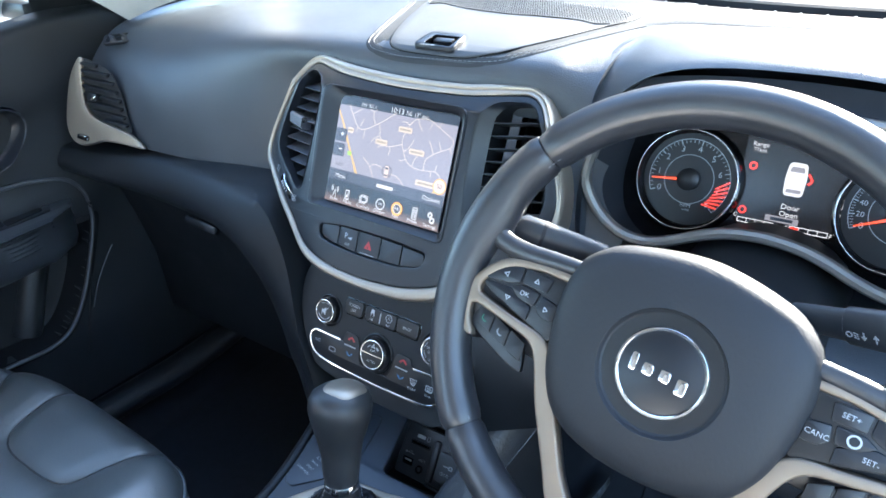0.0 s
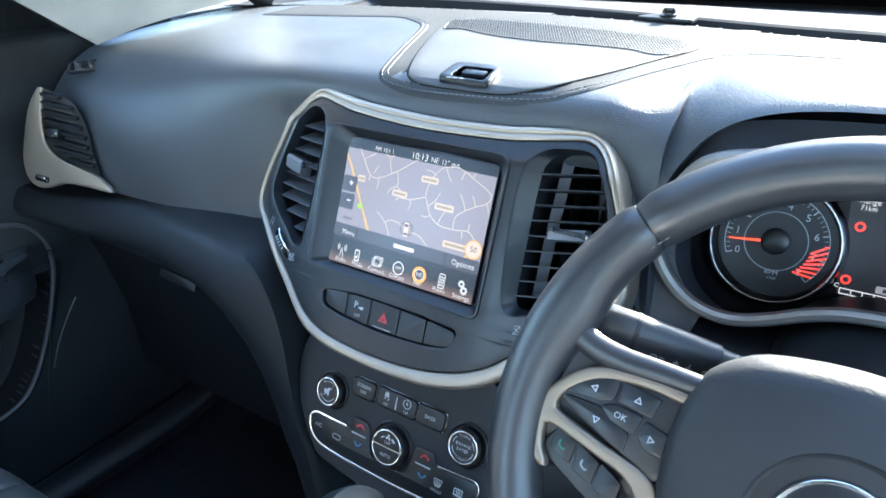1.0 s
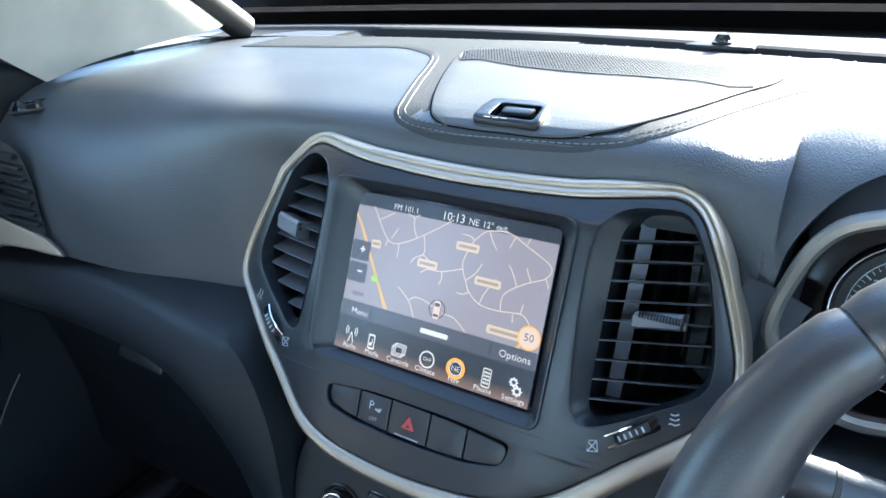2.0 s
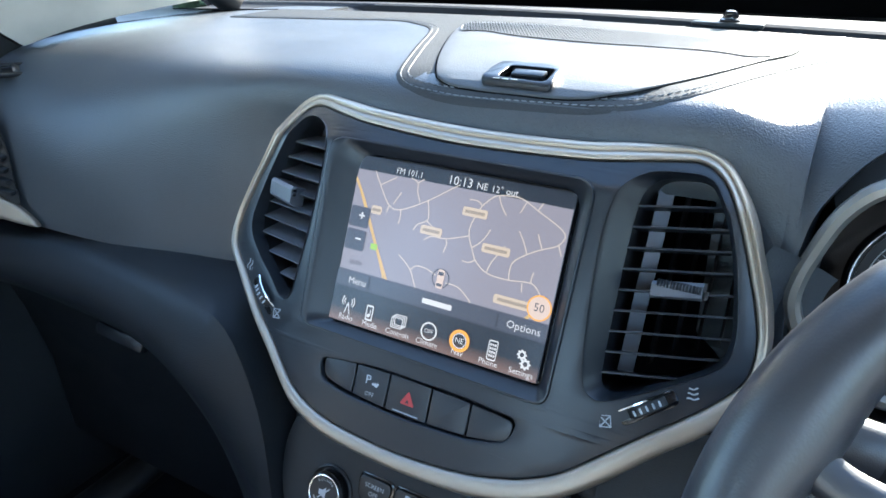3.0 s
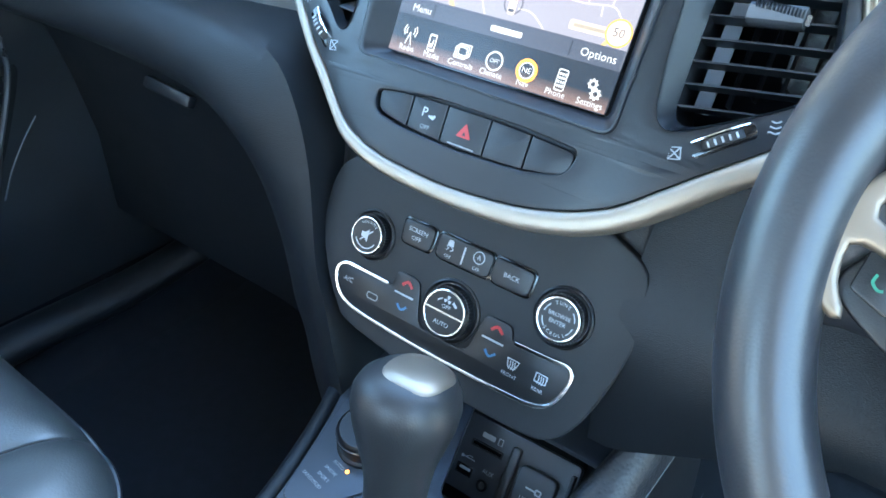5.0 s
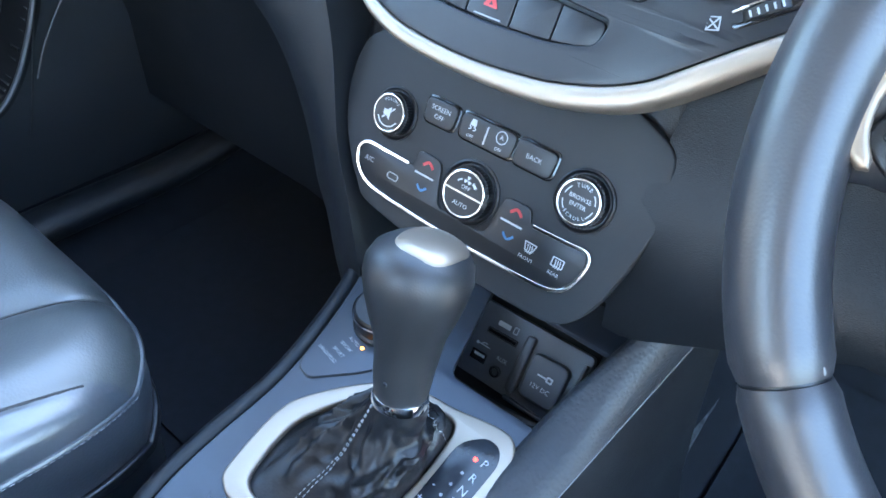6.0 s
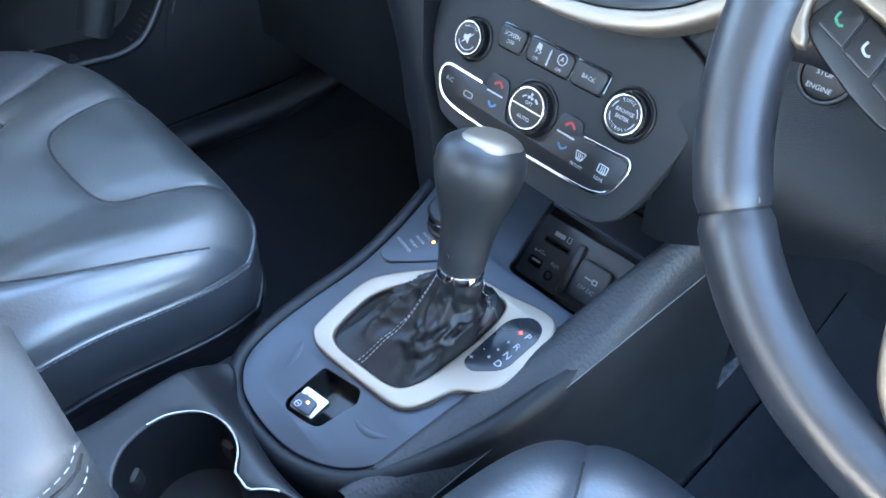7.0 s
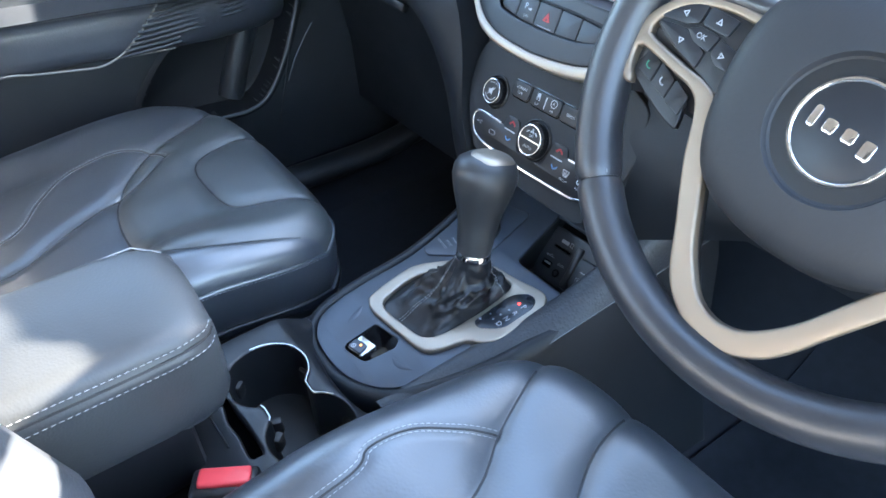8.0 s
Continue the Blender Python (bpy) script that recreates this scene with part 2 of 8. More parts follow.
def lathe(profile, n=32, m=None, cap=True):
    rows = [[(r * math.cos(2 * math.pi * i / n), r * math.sin(2 * math.pi * i / n), z) for i in range(n)] for r, z in profile]
    bm = loft(rows, True, cap)
    if m is not None:
        bm.transform(m)
    return bm


def block(w, d, h, r=0.002, m=None, seg=2):
    bm = bmesh.new()
    bmesh.ops.create_cube(bm, size=1)
    for v in bm.verts:
        v.co = Vector((v.co.x * w, v.co.y * d, v.co.z * h))
    if r:
        bmesh.ops.bevel(bm, geom=bm.edges[:], offset=min(r, min(w, d, h) * 0.45), segments=seg, profile=0.5, affect="EDGES")
    if m is not None:
        bm.transform(m)
    return bm


def merge(*bms):
    out = bmesh.new()
    for b in bms:
        mesh = bpy.data.meshes.new("piece")
        b.to_mesh(mesh)
        out.from_mesh(mesh)
        b.free()
        bpy.data.meshes.remove(mesh)
    return out


def thread(path, pitch=0.0055, length=0.0038, r=0.0005, up=None):
    """A row of stitches along a path."""
    total = sum((Vector(b) - Vector(a)).length for a, b in zip(path, path[1:]))
    n = max(2, int(total / pitch))
    pts = even(path, n * 2 + 1)
    bm = bmesh.new()
    for i in range(n):
        a, b = pts[2 * i], pts[2 * i + 1]
        t = (b - a).normalized()
        mid = (a + b) / 2
        w = Vector(up or (0, 0, 1))
        s = t.cross(w).normalized()
        w = s.cross(t)
        h = length / 2
        ring = []
        for f, k in ((-h, 0.4), (-h * 0.5, 1), (h * 0.5, 1), (h, 0.4)):
            ring.append([bm.verts.new(mid + t * f + s * (x * r * k) + w * (y * r * k)) for x, y in ((1, 0), (0, 1), (-1, 0), (0, -1))])
        for p, q in zip(ring, ring[1:]):
            for j in range(4):
                bm.faces.new((p[j], p[(j + 1) % 4], q[(j + 1) % 4], q[j]))
        bm.faces.new(ring[0][::-1])
        bm.faces.new(ring[-1])
    return bm


def ease(a, b, x):
    f = min(max((x - a) / (b - a), 0), 1)
    return f * f * (3 - 2 * f)


T24 = radians(24)
STACK = Plane((0, -0.0073, 0.6233), (1, 0, -0.018), (0, math.sin(T24), math.cos(T24)))
HVAC = Plane((0.012, -0.040, 0.463), (1, 0, -0.018), (0, math.sin(radians(24.6)), math.cos(radians(24.6))))
DECK = Plane((0.046, -0.195, 0.3165), (1, 0, 0), (0, math.cos(radians(7.6)), math.sin(radians(7.6))))
DIALS = Plane((0.29, 0.155, 0.655), (1, 0, 0), (0, math.sin(radians(20)), math.cos(radians(20))))
wheel_n = Vector((math.sin(radians(5)) * math.cos(radians(30)), -math.cos(radians(5)) * math.cos(radians(30)), 0.5))
wheel_u = Vector((math.cos(radians(5)), math.sin(radians(5)), 0))
wheel_v = wheel_n.cross(wheel_u)
SPIN = radians(-9.5)
WHEELP = Plane((0.3886, -0.1339, 0.6567), wheel_u * math.cos(SPIN) + wheel_v * math.sin(SPIN),
               wheel_v * math.cos(SPIN) - wheel_u * math.sin(SPIN))


def stack_bend(u, v, w):
    """The face of the centre stack falls away at its sides and top."""
    return STACK.at(u, v, w - 1.25 * max(0, abs(u) - 0.06) ** 2 - 0.55 * max(0, v - 0.13))

# ---- the car's shell and the outside ----
def sheet(name, rows, mat, label, category, thick=0.02, kind="structure"):
    """One piece of the shell, with thickness."""
    bm = loft(rows)
    mid = sum((v.co for v in bm.verts), Vector((0, 0, 0))) / len(bm.verts)
    thicken(bm, thick, mid - Vector((0, -0.4, 0.6)))
    ob = part(name, bm, mat, None, label)
    return tagged(ob, label, category, kind=kind)


def grid(x0, x1, y0, y1, zf, nx, ny):
    return [[(x0 + (x1 - x0) * i / nx, y0 + (y1 - y0) * j / ny, zf(x0 + (x1 - x0) * i / nx, y0 + (y1 - y0) * j / ny)) for j in range(ny + 1)] for i in range(nx + 1)]


def floor_z(x, y):
    hump = 0.12 * (1 - ease(0.10, 0.24, abs(x - 0.03)))
    toe = 0.30 * ease(0.22, 0.62, y)
    side = 0.10 * ease(-0.60, -0.74, x) + 0.10 * ease(0.66, 0.78, x)
    return hump + toe + side + 0.003 * noise.noise((x * 9, y * 9, 0))


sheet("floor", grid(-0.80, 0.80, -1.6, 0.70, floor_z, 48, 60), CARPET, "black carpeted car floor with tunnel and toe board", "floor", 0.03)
sheet("wall_firewall", [[(x, 0.62 + 0.06 * (z - 0.3), z) for z in (0.25, 0.45, 0.65, 0.80)] for x in (-0.82, -0.4, 0, 0.4, 0.82)], LOWER,
      "dark bulkhead in front of the footwells", "wall")
# mostly unseen ground, kept pale to bounce light in through the doorway
sheet("ground", [[(x, y, -0.42) for y in (-60, -6, 0, 6, 60)] for x in (-60, -6, 0, 6, 60)], BOUNCEGROUND, "ground around the parked car, its tone set for bounced light", "ground", 0.05)
bonnet = [[(x, y, 0.74 - 0.10 * ((y - 0.75) / 1.1) ** 2 - 0.10 * (x / 0.85) ** 4 - 0.0 * y) for y in (0.72, 0.9, 1.1, 1.3, 1.5, 1.7, 1.82)] for x in
          (-0.85, -0.7, -0.5, -0.25, 0, 0.25, 0.5, 0.7, 0.85)]
sheet("bonnet", bonnet, PAINT, "grey painted car bonnet beyond the windscreen", "bonnet", 0.02)
# roof, rear wall and right pillars close the cabin; the driver's doorway stands open
roof_z = lambda x, y: 1.27 - 0.10 * (x / 0.62) ** 4 - 0.05 * ((y + 0.9) / 0.8) ** 2
tagged(sheet("ceiling", grid(-0.62, 0.62, -1.75, -0.28, roof_z, 10, 12), HEADLINER, "light grey cloth headliner", "ceiling", 0.03), kind="structure")
sheet("wall_rear", [[(x, -1.75, z) for z in (0.0, 0.3, 0.6, 0.82)] for x in (-0.78, -0.4, 0, 0.4, 0.78)], HEADLINER, "plain rear end of the cabin", "wall")


def beam(name, a, b, wa, wb, mat, label, category):
    """A pillar between two edges, each a pair of points."""
    (a0, a1), (b0, b1) = a, b
    rows = []
    for f in (0, 0.15, 0.35, 0.6, 0.8, 1):
        p, q = Vector(a0).lerp(Vector(b0), f), Vector(a1).lerp(Vector(b1), f)
        mid = (p + q) / 2 + Vector((0.02 * (1 if p.x < 0 else -1), -0.01, 0))
        rows.append([p, p.lerp(mid, 0.6) + (mid - p) * 0.1, mid, q.lerp(mid, 0.6) + (mid - q) * 0.1, q])
    return sheet(name, rows, mat, label, category, 0.03)


beam("wall_pillar_right", ((0.700, 0.15, 0.755), (0.80, 0.57, 0.79)), ((0.56, -0.46, 1.20), (0.60, -0.14, 1.22)), 0, 0, PILLAR, "pale grey windscreen pillar trim", "pillar")
foot = [(-0.648, 0.138, 0.770), (-0.622, 0.185, 0.786), (-0.590, 0.262, 0.800), (-0.572, 0.347, 0.808), (-0.600, 0.40, 0.812), (-0.80, 0.58, 0.815)]
head = [(-0.560, -0.440, 1.200), (-0.545, -0.380, 1.205), (-0.525, -0.300, 1.208), (-0.505, -0.210, 1.212), (-0.545, -0.16, 1.215), (-0.60, -0.10, 1.220)]
sheet("wall_pillar_left", [smooth([Vector(a).lerp(Vector(b), f) for a, b in zip(foot, head)], 24) for f in [i / 10 for i in range(11)]], PILLAR, "pale grey windscreen pillar trim", "pillar", 0.012)
part("pillar_seal", tube([(-0.598, 0.43, 0.800), (-0.575, 0.23, 0.935), (-0.552, 0.03, 1.07), (-0.53, -0.17, 1.213)], 0.022, 10), RUBBER, None, "black seal along the windscreen pillar", kind="structure")
# left side of the cabin behind the front door, with its window
sheet("wall_left", [[(-0.74, y, z) for z in (0.0, 0.3, 0.5, 0.74)] for y in (-1.75, -1.4, -1.0, -0.72)], LOWER, "dark rear door trim of the cabin", "wall", 0.04)
sheet("wall_pillar_middle", [[(-0.74 + 0.12 * ease(0.74, 1.2, z), y, z) for z in (0.1, 0.4, 0.74, 1.0, 1.2)] for y in (-0.86, -0.80, -0.70)], PILLAR,
      "pale grey middle pillar trim", "pillar", 0.04)
sheet("wall_pillar_middle_right", [[(0.74 - 0.12 * ease(0.74, 1.2, z), y, z) for z in (0.1, 0.4, 0.74, 1.0, 1.2)] for y in (-1.02, -0.90, -0.80)], PILLAR,
      "pale grey middle pillar trim", "pillar", 0.04)
sheet("wall_right", [[(0.74, y, z) for z in (0.0, 0.3, 0.5, 0.74)] for y in (-1.75, -1.4, -1.0)], LOWER, "dark rear door trim of the cabin", "wall", 0.04)
sheet("wall_sill_right", [[(0.76, y, z) for z in (-0.05, 0.03, 0.08)] for y in (-1.0, -0.5, 0.0, 0.45)], LOWER, "dark sill plate of the open doorway", "sill", 0.06)
sheet("wall_kick_right", [[(0.74, y, z) for z in (0.0, 0.3, 0.6, 0.76)] for y in (0.10, 0.3, 0.5, 0.65)], LOWER, "dark side trim beside the driver's footwell", "wall", 0.04)
sheet("wall_kick_left", [[(-0.700, y, z) for z in (0.0, 0.2, 0.4, 0.56)] for y in (0.26, 0.38, 0.5, 0.65)], LOWER, "dark side trim beside the passenger footwell", "wall", 0.03)
# windscreen
ws = []
for i in range(13):
    x = -0.80 + 1.60 * i / 12
    bulge = 0.10 * (1 - (x / 0.8) ** 2)
    ws.append([(x * (1 - 0.26 * f), 0.57 + bulge - (0.86 + 0.06 * (1 - (x / 0.8) ** 2)) * f, 0.775 + 0.45 * f + 0.05 * math.sin(math.pi * f)) for f in (0, 0.2, 0.4, 0.6, 0.8, 1.0)])
wscreen = thing("window_windscreen", (0, 0.6, 0.78), "clear curved windscreen above the dashboard", "windscreen", kind="structure")
pane = part("pane", loft(ws), GLASS, wscreen)
pane.visible_shadow = False
band = [[Vector(r[0]).lerp(Vector(r[1]), f) + Vector((0, -0.004, -0.003)) for f in (-0.12, 0.10, 0.32)] for r in ws]
part("black_border", loft(band), GLOSS, wscreen, "black printed border along the lower edge")
# distance: a hedge line and a pale wall beyond the car
hb = bmesh.new()
rng = random.Random(4)
for i in range(900):
    a = rng.uniform(0, 2 * math.pi)
    d = rng.uniform(15, 19)
    p = Vector((d * math.cos(a), d * math.sin(a), -0.4 + rng.uniform(0, 2.0)))
    bmesh.ops.create_icosphere(hb, subdivisions=1, radius=rng.uniform(0.35, 0.8), matrix=Matrix.Translation(p))
hedge = part("backdrop", hb, HEDGE, None, "far green hedge round the car park", kind="structure")
tagged(hedge, category="hedge")

# ---- dashboard ----
dash = thing("dashboard", (0, 0.25, 0.60), "black soft-touch dashboard with a stitched top pad", "dashboard")
PROFILE = [(0.024, 0.606), (0.030, 0.640), (0.040, 0.676), (0.056, 0.708), (0.078, 0.736), (0.105, 0.759), (0.140, 0.775), (0.200, 0.785), (0.300, 0.790), (0.400, 0.791), (0.445, 0.790)]
MIDDLE = [(0.062, 0.606), (0.068, 0.640), (0.072, 0.676), (0.075, 0.710), (0.078, 0.742), (0.081, 0.758), (0.088, 0.773), (0.102, 0.782), (0.130, 0.7865), (0.200, 0.789), (0.300, 0.7905), (0.400, 0.791), (0.445, 0.790)]
RIGHT = [(0.064, 0.606), (0.069, 0.640), (0.073, 0.676), (0.077, 0.710), (0.085, 0.738), (0.103, 0.759), (0.135, 0.776), (0.190, 0.7875), (0.300, 0.7905), (0.400, 0.791), (0.445, 0.790)]
SIDE_CURVE = smooth([(0, y, z) for y, z in PROFILE], 120)
MID_CURVE = smooth([(0, y, z) for y, z in MIDDLE], 120)
RIGHT_CURVE = smooth([(0, y, z) for y, z in RIGHT], 120)


def pad_row(x):
    """The dashboard's section at x, from its lower edge to the windscreen."""
    row = []
    c = ease(-0.50, -0.18, x)
    for k in range(40):
        f = k / 39
        f = f ** 1.25
        i = f * 119
        a, b = int(i), min(int(i) + 1, 119)
        p = SIDE_CURVE[a].lerp(SIDE_CURVE[b], i - a).lerp(MID_CURVE[a].lerp(MID_CURVE[b], i - a), c)
        p = p.lerp(RIGHT_CURVE[a].lerp(RIGHT_CURVE[b], i - a), ease(0.165, 0.203, x))
        y, z = p.y, p.z
        y += 0.012 * ease(0.05, 0.15, abs(x)) * (1 - ease(0.18, 0.27, abs(x))) * (1 - ease(0.725, 0.785, z))
        g = ease(0.60, 0.78, z)
        z -= 0.012 * ease(-0.5, -0.74, x) * g
        z -= (1 - ease(0.60, 0.66, z)) * (0.004 * ease(-0.50, -0.35, x) + 0.022 * ease(-0.27, -0.17, x))
        y += 0.075 * (1 - (x / 0.75) ** 2) * ease(0.30, 0.445, p.y)
        row.append((x, y, z))
    return row


def pad_at(x, y):
    """Height of the pad's top at a place."""
    row = pad_row(x)
    for a, b in zip(row, row[1:]):
        if a[1] <= y <= b[1]:
            return a[2] + (b[2] - a[2]) * (y - a[1]) / max(b[1] - a[1], 1e-6)
    return row[-1][2]


def along(table, x):
    """A value read from a table of places."""
    for (a, p), (b, q) in zip(table, table[1:]):
        if x <= b:
            return p + (q - p) * min(max((x - a) / (b - a), 0), 1)
    return table[-1][1]


SLOT_NEAR = smooth([(-0.70, 0.375), (-0.484, 0.422), (-0.30, 0.437), (-0.143, 0.437), (0.0, 0.421), (0.133, 0.399), (0.262, 0.368), (0.40, 0.35), (0.62, 0.34)], 60)
SLOT_FAR = smooth([(-0.70, 0.47), (-0.479, 0.506), (-0.30, 0.512), (-0.178, 0.502), (0.0, 0.472), (0.124, 0.441), (0.26, 0.408), (0.40, 0.39), (0.62, 0.38)], 60)
SCREEN_LINE = smooth([(-0.70, 0.54), (-0.43, 0.583), (-0.13, 0.583), (0.10, 0.557), (0.25, 0.533), (0.62, 0.49)], 60)
xs = [-0.672 + (0.206 + 0.672) * i / 66 for i in range(67)]
bm = loft([pad_row(x) for x in xs] + [[(x, p[1] + 0.0012, p[2] - 0.0006) for p in pad_row(0.206)] for x in (0.2085, 0.213)])
# the opening behind the centre stack
bmesh.ops.delete(bm, geom=[f for f in bm.faces if abs(f.calc_center_median().x) < 0.165 and f.calc_center_median().z < 0.728], context="FACES")
bmesh.ops.delete(bm, geom=[f for f in bm.faces if f.calc_center_median().y > along(SLOT_NEAR, f.calc_center_median().x) + 0.004 and f.calc_center_median().x > -0.43], context="FACES")
thicken(bm, 0.006, (0, 1, -1))
part("pad", bm, DASH, dash)

# the hood over the instruments
HOODC = 0.391
side_l = [(0.2205, 0.064, 0.590), (0.2180, 0.072, 0.640), (0.2160, 0.081, 0.690)]
arch = [(0.2178, 0.087, 0.710), (0.2218, 0.091, 0.7280), (0.2330, 0.096, 0.7480), (0.2475, 0.101, 0.7650), (0.2680, 0.105, 0.7780), (0.2945, 0.106, 0.7866), (0.3260, 0.106, 0.7913), (0.3600, 0.106, 0.7932), (HOODC, 0.106, 0.7935)]
lip = smooth(side_l + arch, 50)
pad_edge = [p for p in pad_row(0.205) if p[2] < 0.772]
seat_line = smooth([(0.205, p[1] + 0.001, p[2]) for p in pad_edge[::3]] + [(0.2075, 0.160, pad_at(0.2045, 0.160)), (0.216, 0.215, 0.7895), (0.236, 0.252, 0.791), (0.275, 0.270, 0.7915), (0.330, 0.278, 0.7915), (0.391, 0.281, 0.7915)], 50)
hood = []
for i in range(50):
    a, b = lip[i], seat_line[i]
    up = Vector((-1, 0, 0)).lerp(Vector((0, -0.25, 1)), ease(0.25, 0.8, i / 49)).normalized()
    rise = 0.001 + 0.009 * ease(0.3, 0.9, i / 49)
    row = [a + Vector((0.004 * (1 - ease(0.3, 0.7, i / 49)), 0.03, -0.003)), a + Vector((0, 0.006, 0)) - up * 0.002, a]
    for f in (0.04, 0.10, 0.2, 0.32, 0.46, 0.6, 0.75, 0.88, 1.0):
        row.append(a.lerp(b, f) + up * (rise * math.sin(math.pi * f ** 0.7)))
    hood.append(row)
full = hood + [[Vector((2 * HOODC - p.x, p.y, p.z)) for p in r] for r in hood[-2::-1]]
part("hood", loft(full), DASH, dash, "leather-grained hood above the instruments", crease=60)
# unseen wall added behind the dials to stop sun leaking under the hood
part("binnacle_light_stop", loft([[(x, 0.215, z) for z in (0.56, 0.64, 0.72, 0.772)] for x in (0.19, 0.3, 0.4, 0.5, 0.60)]), BLACK, dash)
part("hood_fill", loft([[(0.2035, p[1], pad_at(0.203, p[1])), (p[0] + 0.001, p[1], p[2] + 0.0002)] for p in seat_line if 0.150 < p[1] < 0.262]), DASH, dash)
part("hood_rear", loft([[(x, y, 0.7905) for y in (0.25, 0.30, 0.34)] for x in [0.200 + 0.56 * i / 12 for i in range(13)]]), DASH, dash)
xs = [0.577 + 0.175 * i / 14 for i in range(15)]
part("end_pad", loft([[(x, p[1], p[2]) for p in pad_row(-x)] for x in xs]), DASH, dash)

# lighter leather top cover with its stitched edge
EDGE = [(-0.492, 0.324), (-0.342, 0.346), (-0.262, 0.360), (-0.220, 0.343), (-0.177, 0.304), (-0.123, 0.190), (-0.094, 0.127), (-0.083, 0.104), (-0.066, 0.092), (-0.030, 0.087), (0.023, 0.087), (0.083, 0.089), (0.118, 0.097), (0.140, 0.115), (0.153, 0.138),
        (0.178, 0.198), (0.208, 0.256), (0.245, 0.276), (0.268, 0.279), (0.34, 0.281), (0.47, 0.282), (0.60, 0.28)]
edge = smooth(EDGE, 200)


def top_z(x, y):
    return pad_at(min(x, 0.2), y)


cover = []
for x, y in edge:
    row = []
    yb = along(SLOT_NEAR, x)
    for f in (0, 0.004, 0.02, 0.1, 0.25, 0.45, 0.7, 1.0):
        yy = y + (max(yb, y + 0.01) - y) * f
        row.append((x, yy, top_z(x, yy) + (0.0001 if f == 0 else 0.0008 if f == 0.004 else 0.0012)))
    cover.append(row)
part("top_cover", loft(cover), DASHTOP, dash, "grained leather top cover")
for k, off in enumerate((0.0035, 0.0095)):
    line = []
    for i, (x, y) in enumerate(edge):
        a, b = Vector(edge[max(i - 1, 0)]), Vector(edge[min(i + 1, len(edge) - 1)])
        t = (b - a).normalized()
        q = Vector((x, y)) + Vector((-t.y, t.x)) * off
        line.append((q.x, q.y, top_z(q.x, q.y) + 0.0012))
    part("stitching", thread(line, 0.006, 0.0046, 0.00045), DARKSTITCH, dash, "grey double stitching")
# storage lid in the top cover, its grille and its latch opening
LID = [(-0.147, 0.310), (-0.097, 0.196), (-0.054, 0.115), (-0.037, 0.099), (-0.013, 0.095), (0.024, 0.094), (0.058, 0.094), (0.083, 0.099), (0.110, 0.116), (0.137, 0.163), (0.164, 0.231), (0.177, 0.260), (0.180, 0.292), (0.161, 0.318),
       (0.094, 0.339), (-0.002, 0.363), (-0.108, 0.371), (-0.156, 0.363)]
lid_line = smooth(LID, 110, True)


def offset_line(line, d):
    """A closed outline moved outwards by d."""
    out = []
    for i, (x, y) in enumerate(line):
        a, b = Vector(line[i - 1]), Vector(line[(i + 1) % len(line)])
        t = (b - a).normalized()
        out.append((x + t.y * d, y - t.x * d))
    return out


lid = thing("storage_lid", (0.0, 0.24, 0.795), "grey leather-grained lid in the dashboard top", "lid")
SLOT = rounded([(0.006, 0.103), (0.043, 0.101), (0.041, 0.123), (0.006, 0.125)], 0.004)
LATCH = rounded([(-0.007, 0.099), (0.049, 0.097), (0.045, 0.129), (0.034, 0.137), (-0.007, 0.136)], 0.005)
LIDZ = 0.0008
part("lid_panel", plate([offset_line(lid_line, -0.0007), SLOT], 0.0030, 0.0012, bend=lambda u, v, w: (u, v, top_z(u, v) + LIDZ - 0.001 + w), res=2), LIDSKIN, lid)
part("lid_gap", plate([offset_line(lid_line, 0.0002), offset_line(lid_line, -0.0012)], 0.0004, bend=lambda u, v, w: (u, v, top_z(u, v) + 0.0012 + w)), HOLESHADE, lid, "dark shut line")
part("latch_well", plate(SLOT, 0.002, bend=lambda u, v, w: (u, v, top_z(u, v) - 0.012 + w)), HOLESHADE, lid)
part("well_wall", loft([[(u, v, top_z(u, v) + w) for u, v in SLOT] for w in (0.008, -0.012)], True), HOLESHADE, lid)
part("latch_frame", plate([LATCH, SLOT], 0.006, 0.0018, bend=lambda u, v, w: (u, v, top_z(u, v) + 0.0022 + w), res=2), BEZEL, lid, "glossy latch surround")
part("latch", block(0.026, 0.009, 0.004, 0.0015, Matrix.Translation((0.024, 0.116, top_z(0.01, 0.116) + 0.005)) @ pose(0, 0, 0, 14, 0, -3)), BEZEL, lid)
for k in range(3):
    part("mark", plate(rect(0.005, 0.0012), 0.0004, 0, Matrix.Translation((0.006 + 0.007 * k, 0.0995, top_z(0.01, 0.0995) + 0.0082))), GREYPRINT, lid)
GRILLE = smooth([(-0.150, 0.330), (-0.129, 0.290), (-0.109, 0.296), (-0.053, 0.273), (0.012, 0.259), (0.068, 0.256), (0.120, 0.250), (0.150, 0.236), (0.166, 0.240)], 60)
REAR = smooth([(-0.156, 0.357), (-0.108, 0.365), (-0.002, 0.357), (0.094, 0.333), (0.158, 0.312), (0.172, 0.292), (0.173, 0.27)], 60)
# flat dots on the lid, coloured as the shade in its perforations
gb = bmesh.new()
for i in range(96):
    for j in range(44):
        u = -0.150 + 0.3245 * i / 95 + (0.0017 if j % 2 else 0)
        v = 0.2340 + 0.0031 * j
        if v < along(GRILLE, u) + 0.002 or v > along(REAR, u) - 0.002:
            continue
        z = top_z(u, v) + LIDZ + 0.0034
        ring = [gb.verts.new((u + 0.0012 * math.cos(a), v + 0.00115 * math.sin(a), z)) for a in (0, 1.047, 2.094, 3.142, 4.189, 5.236)]
        gb.faces.new(ring)
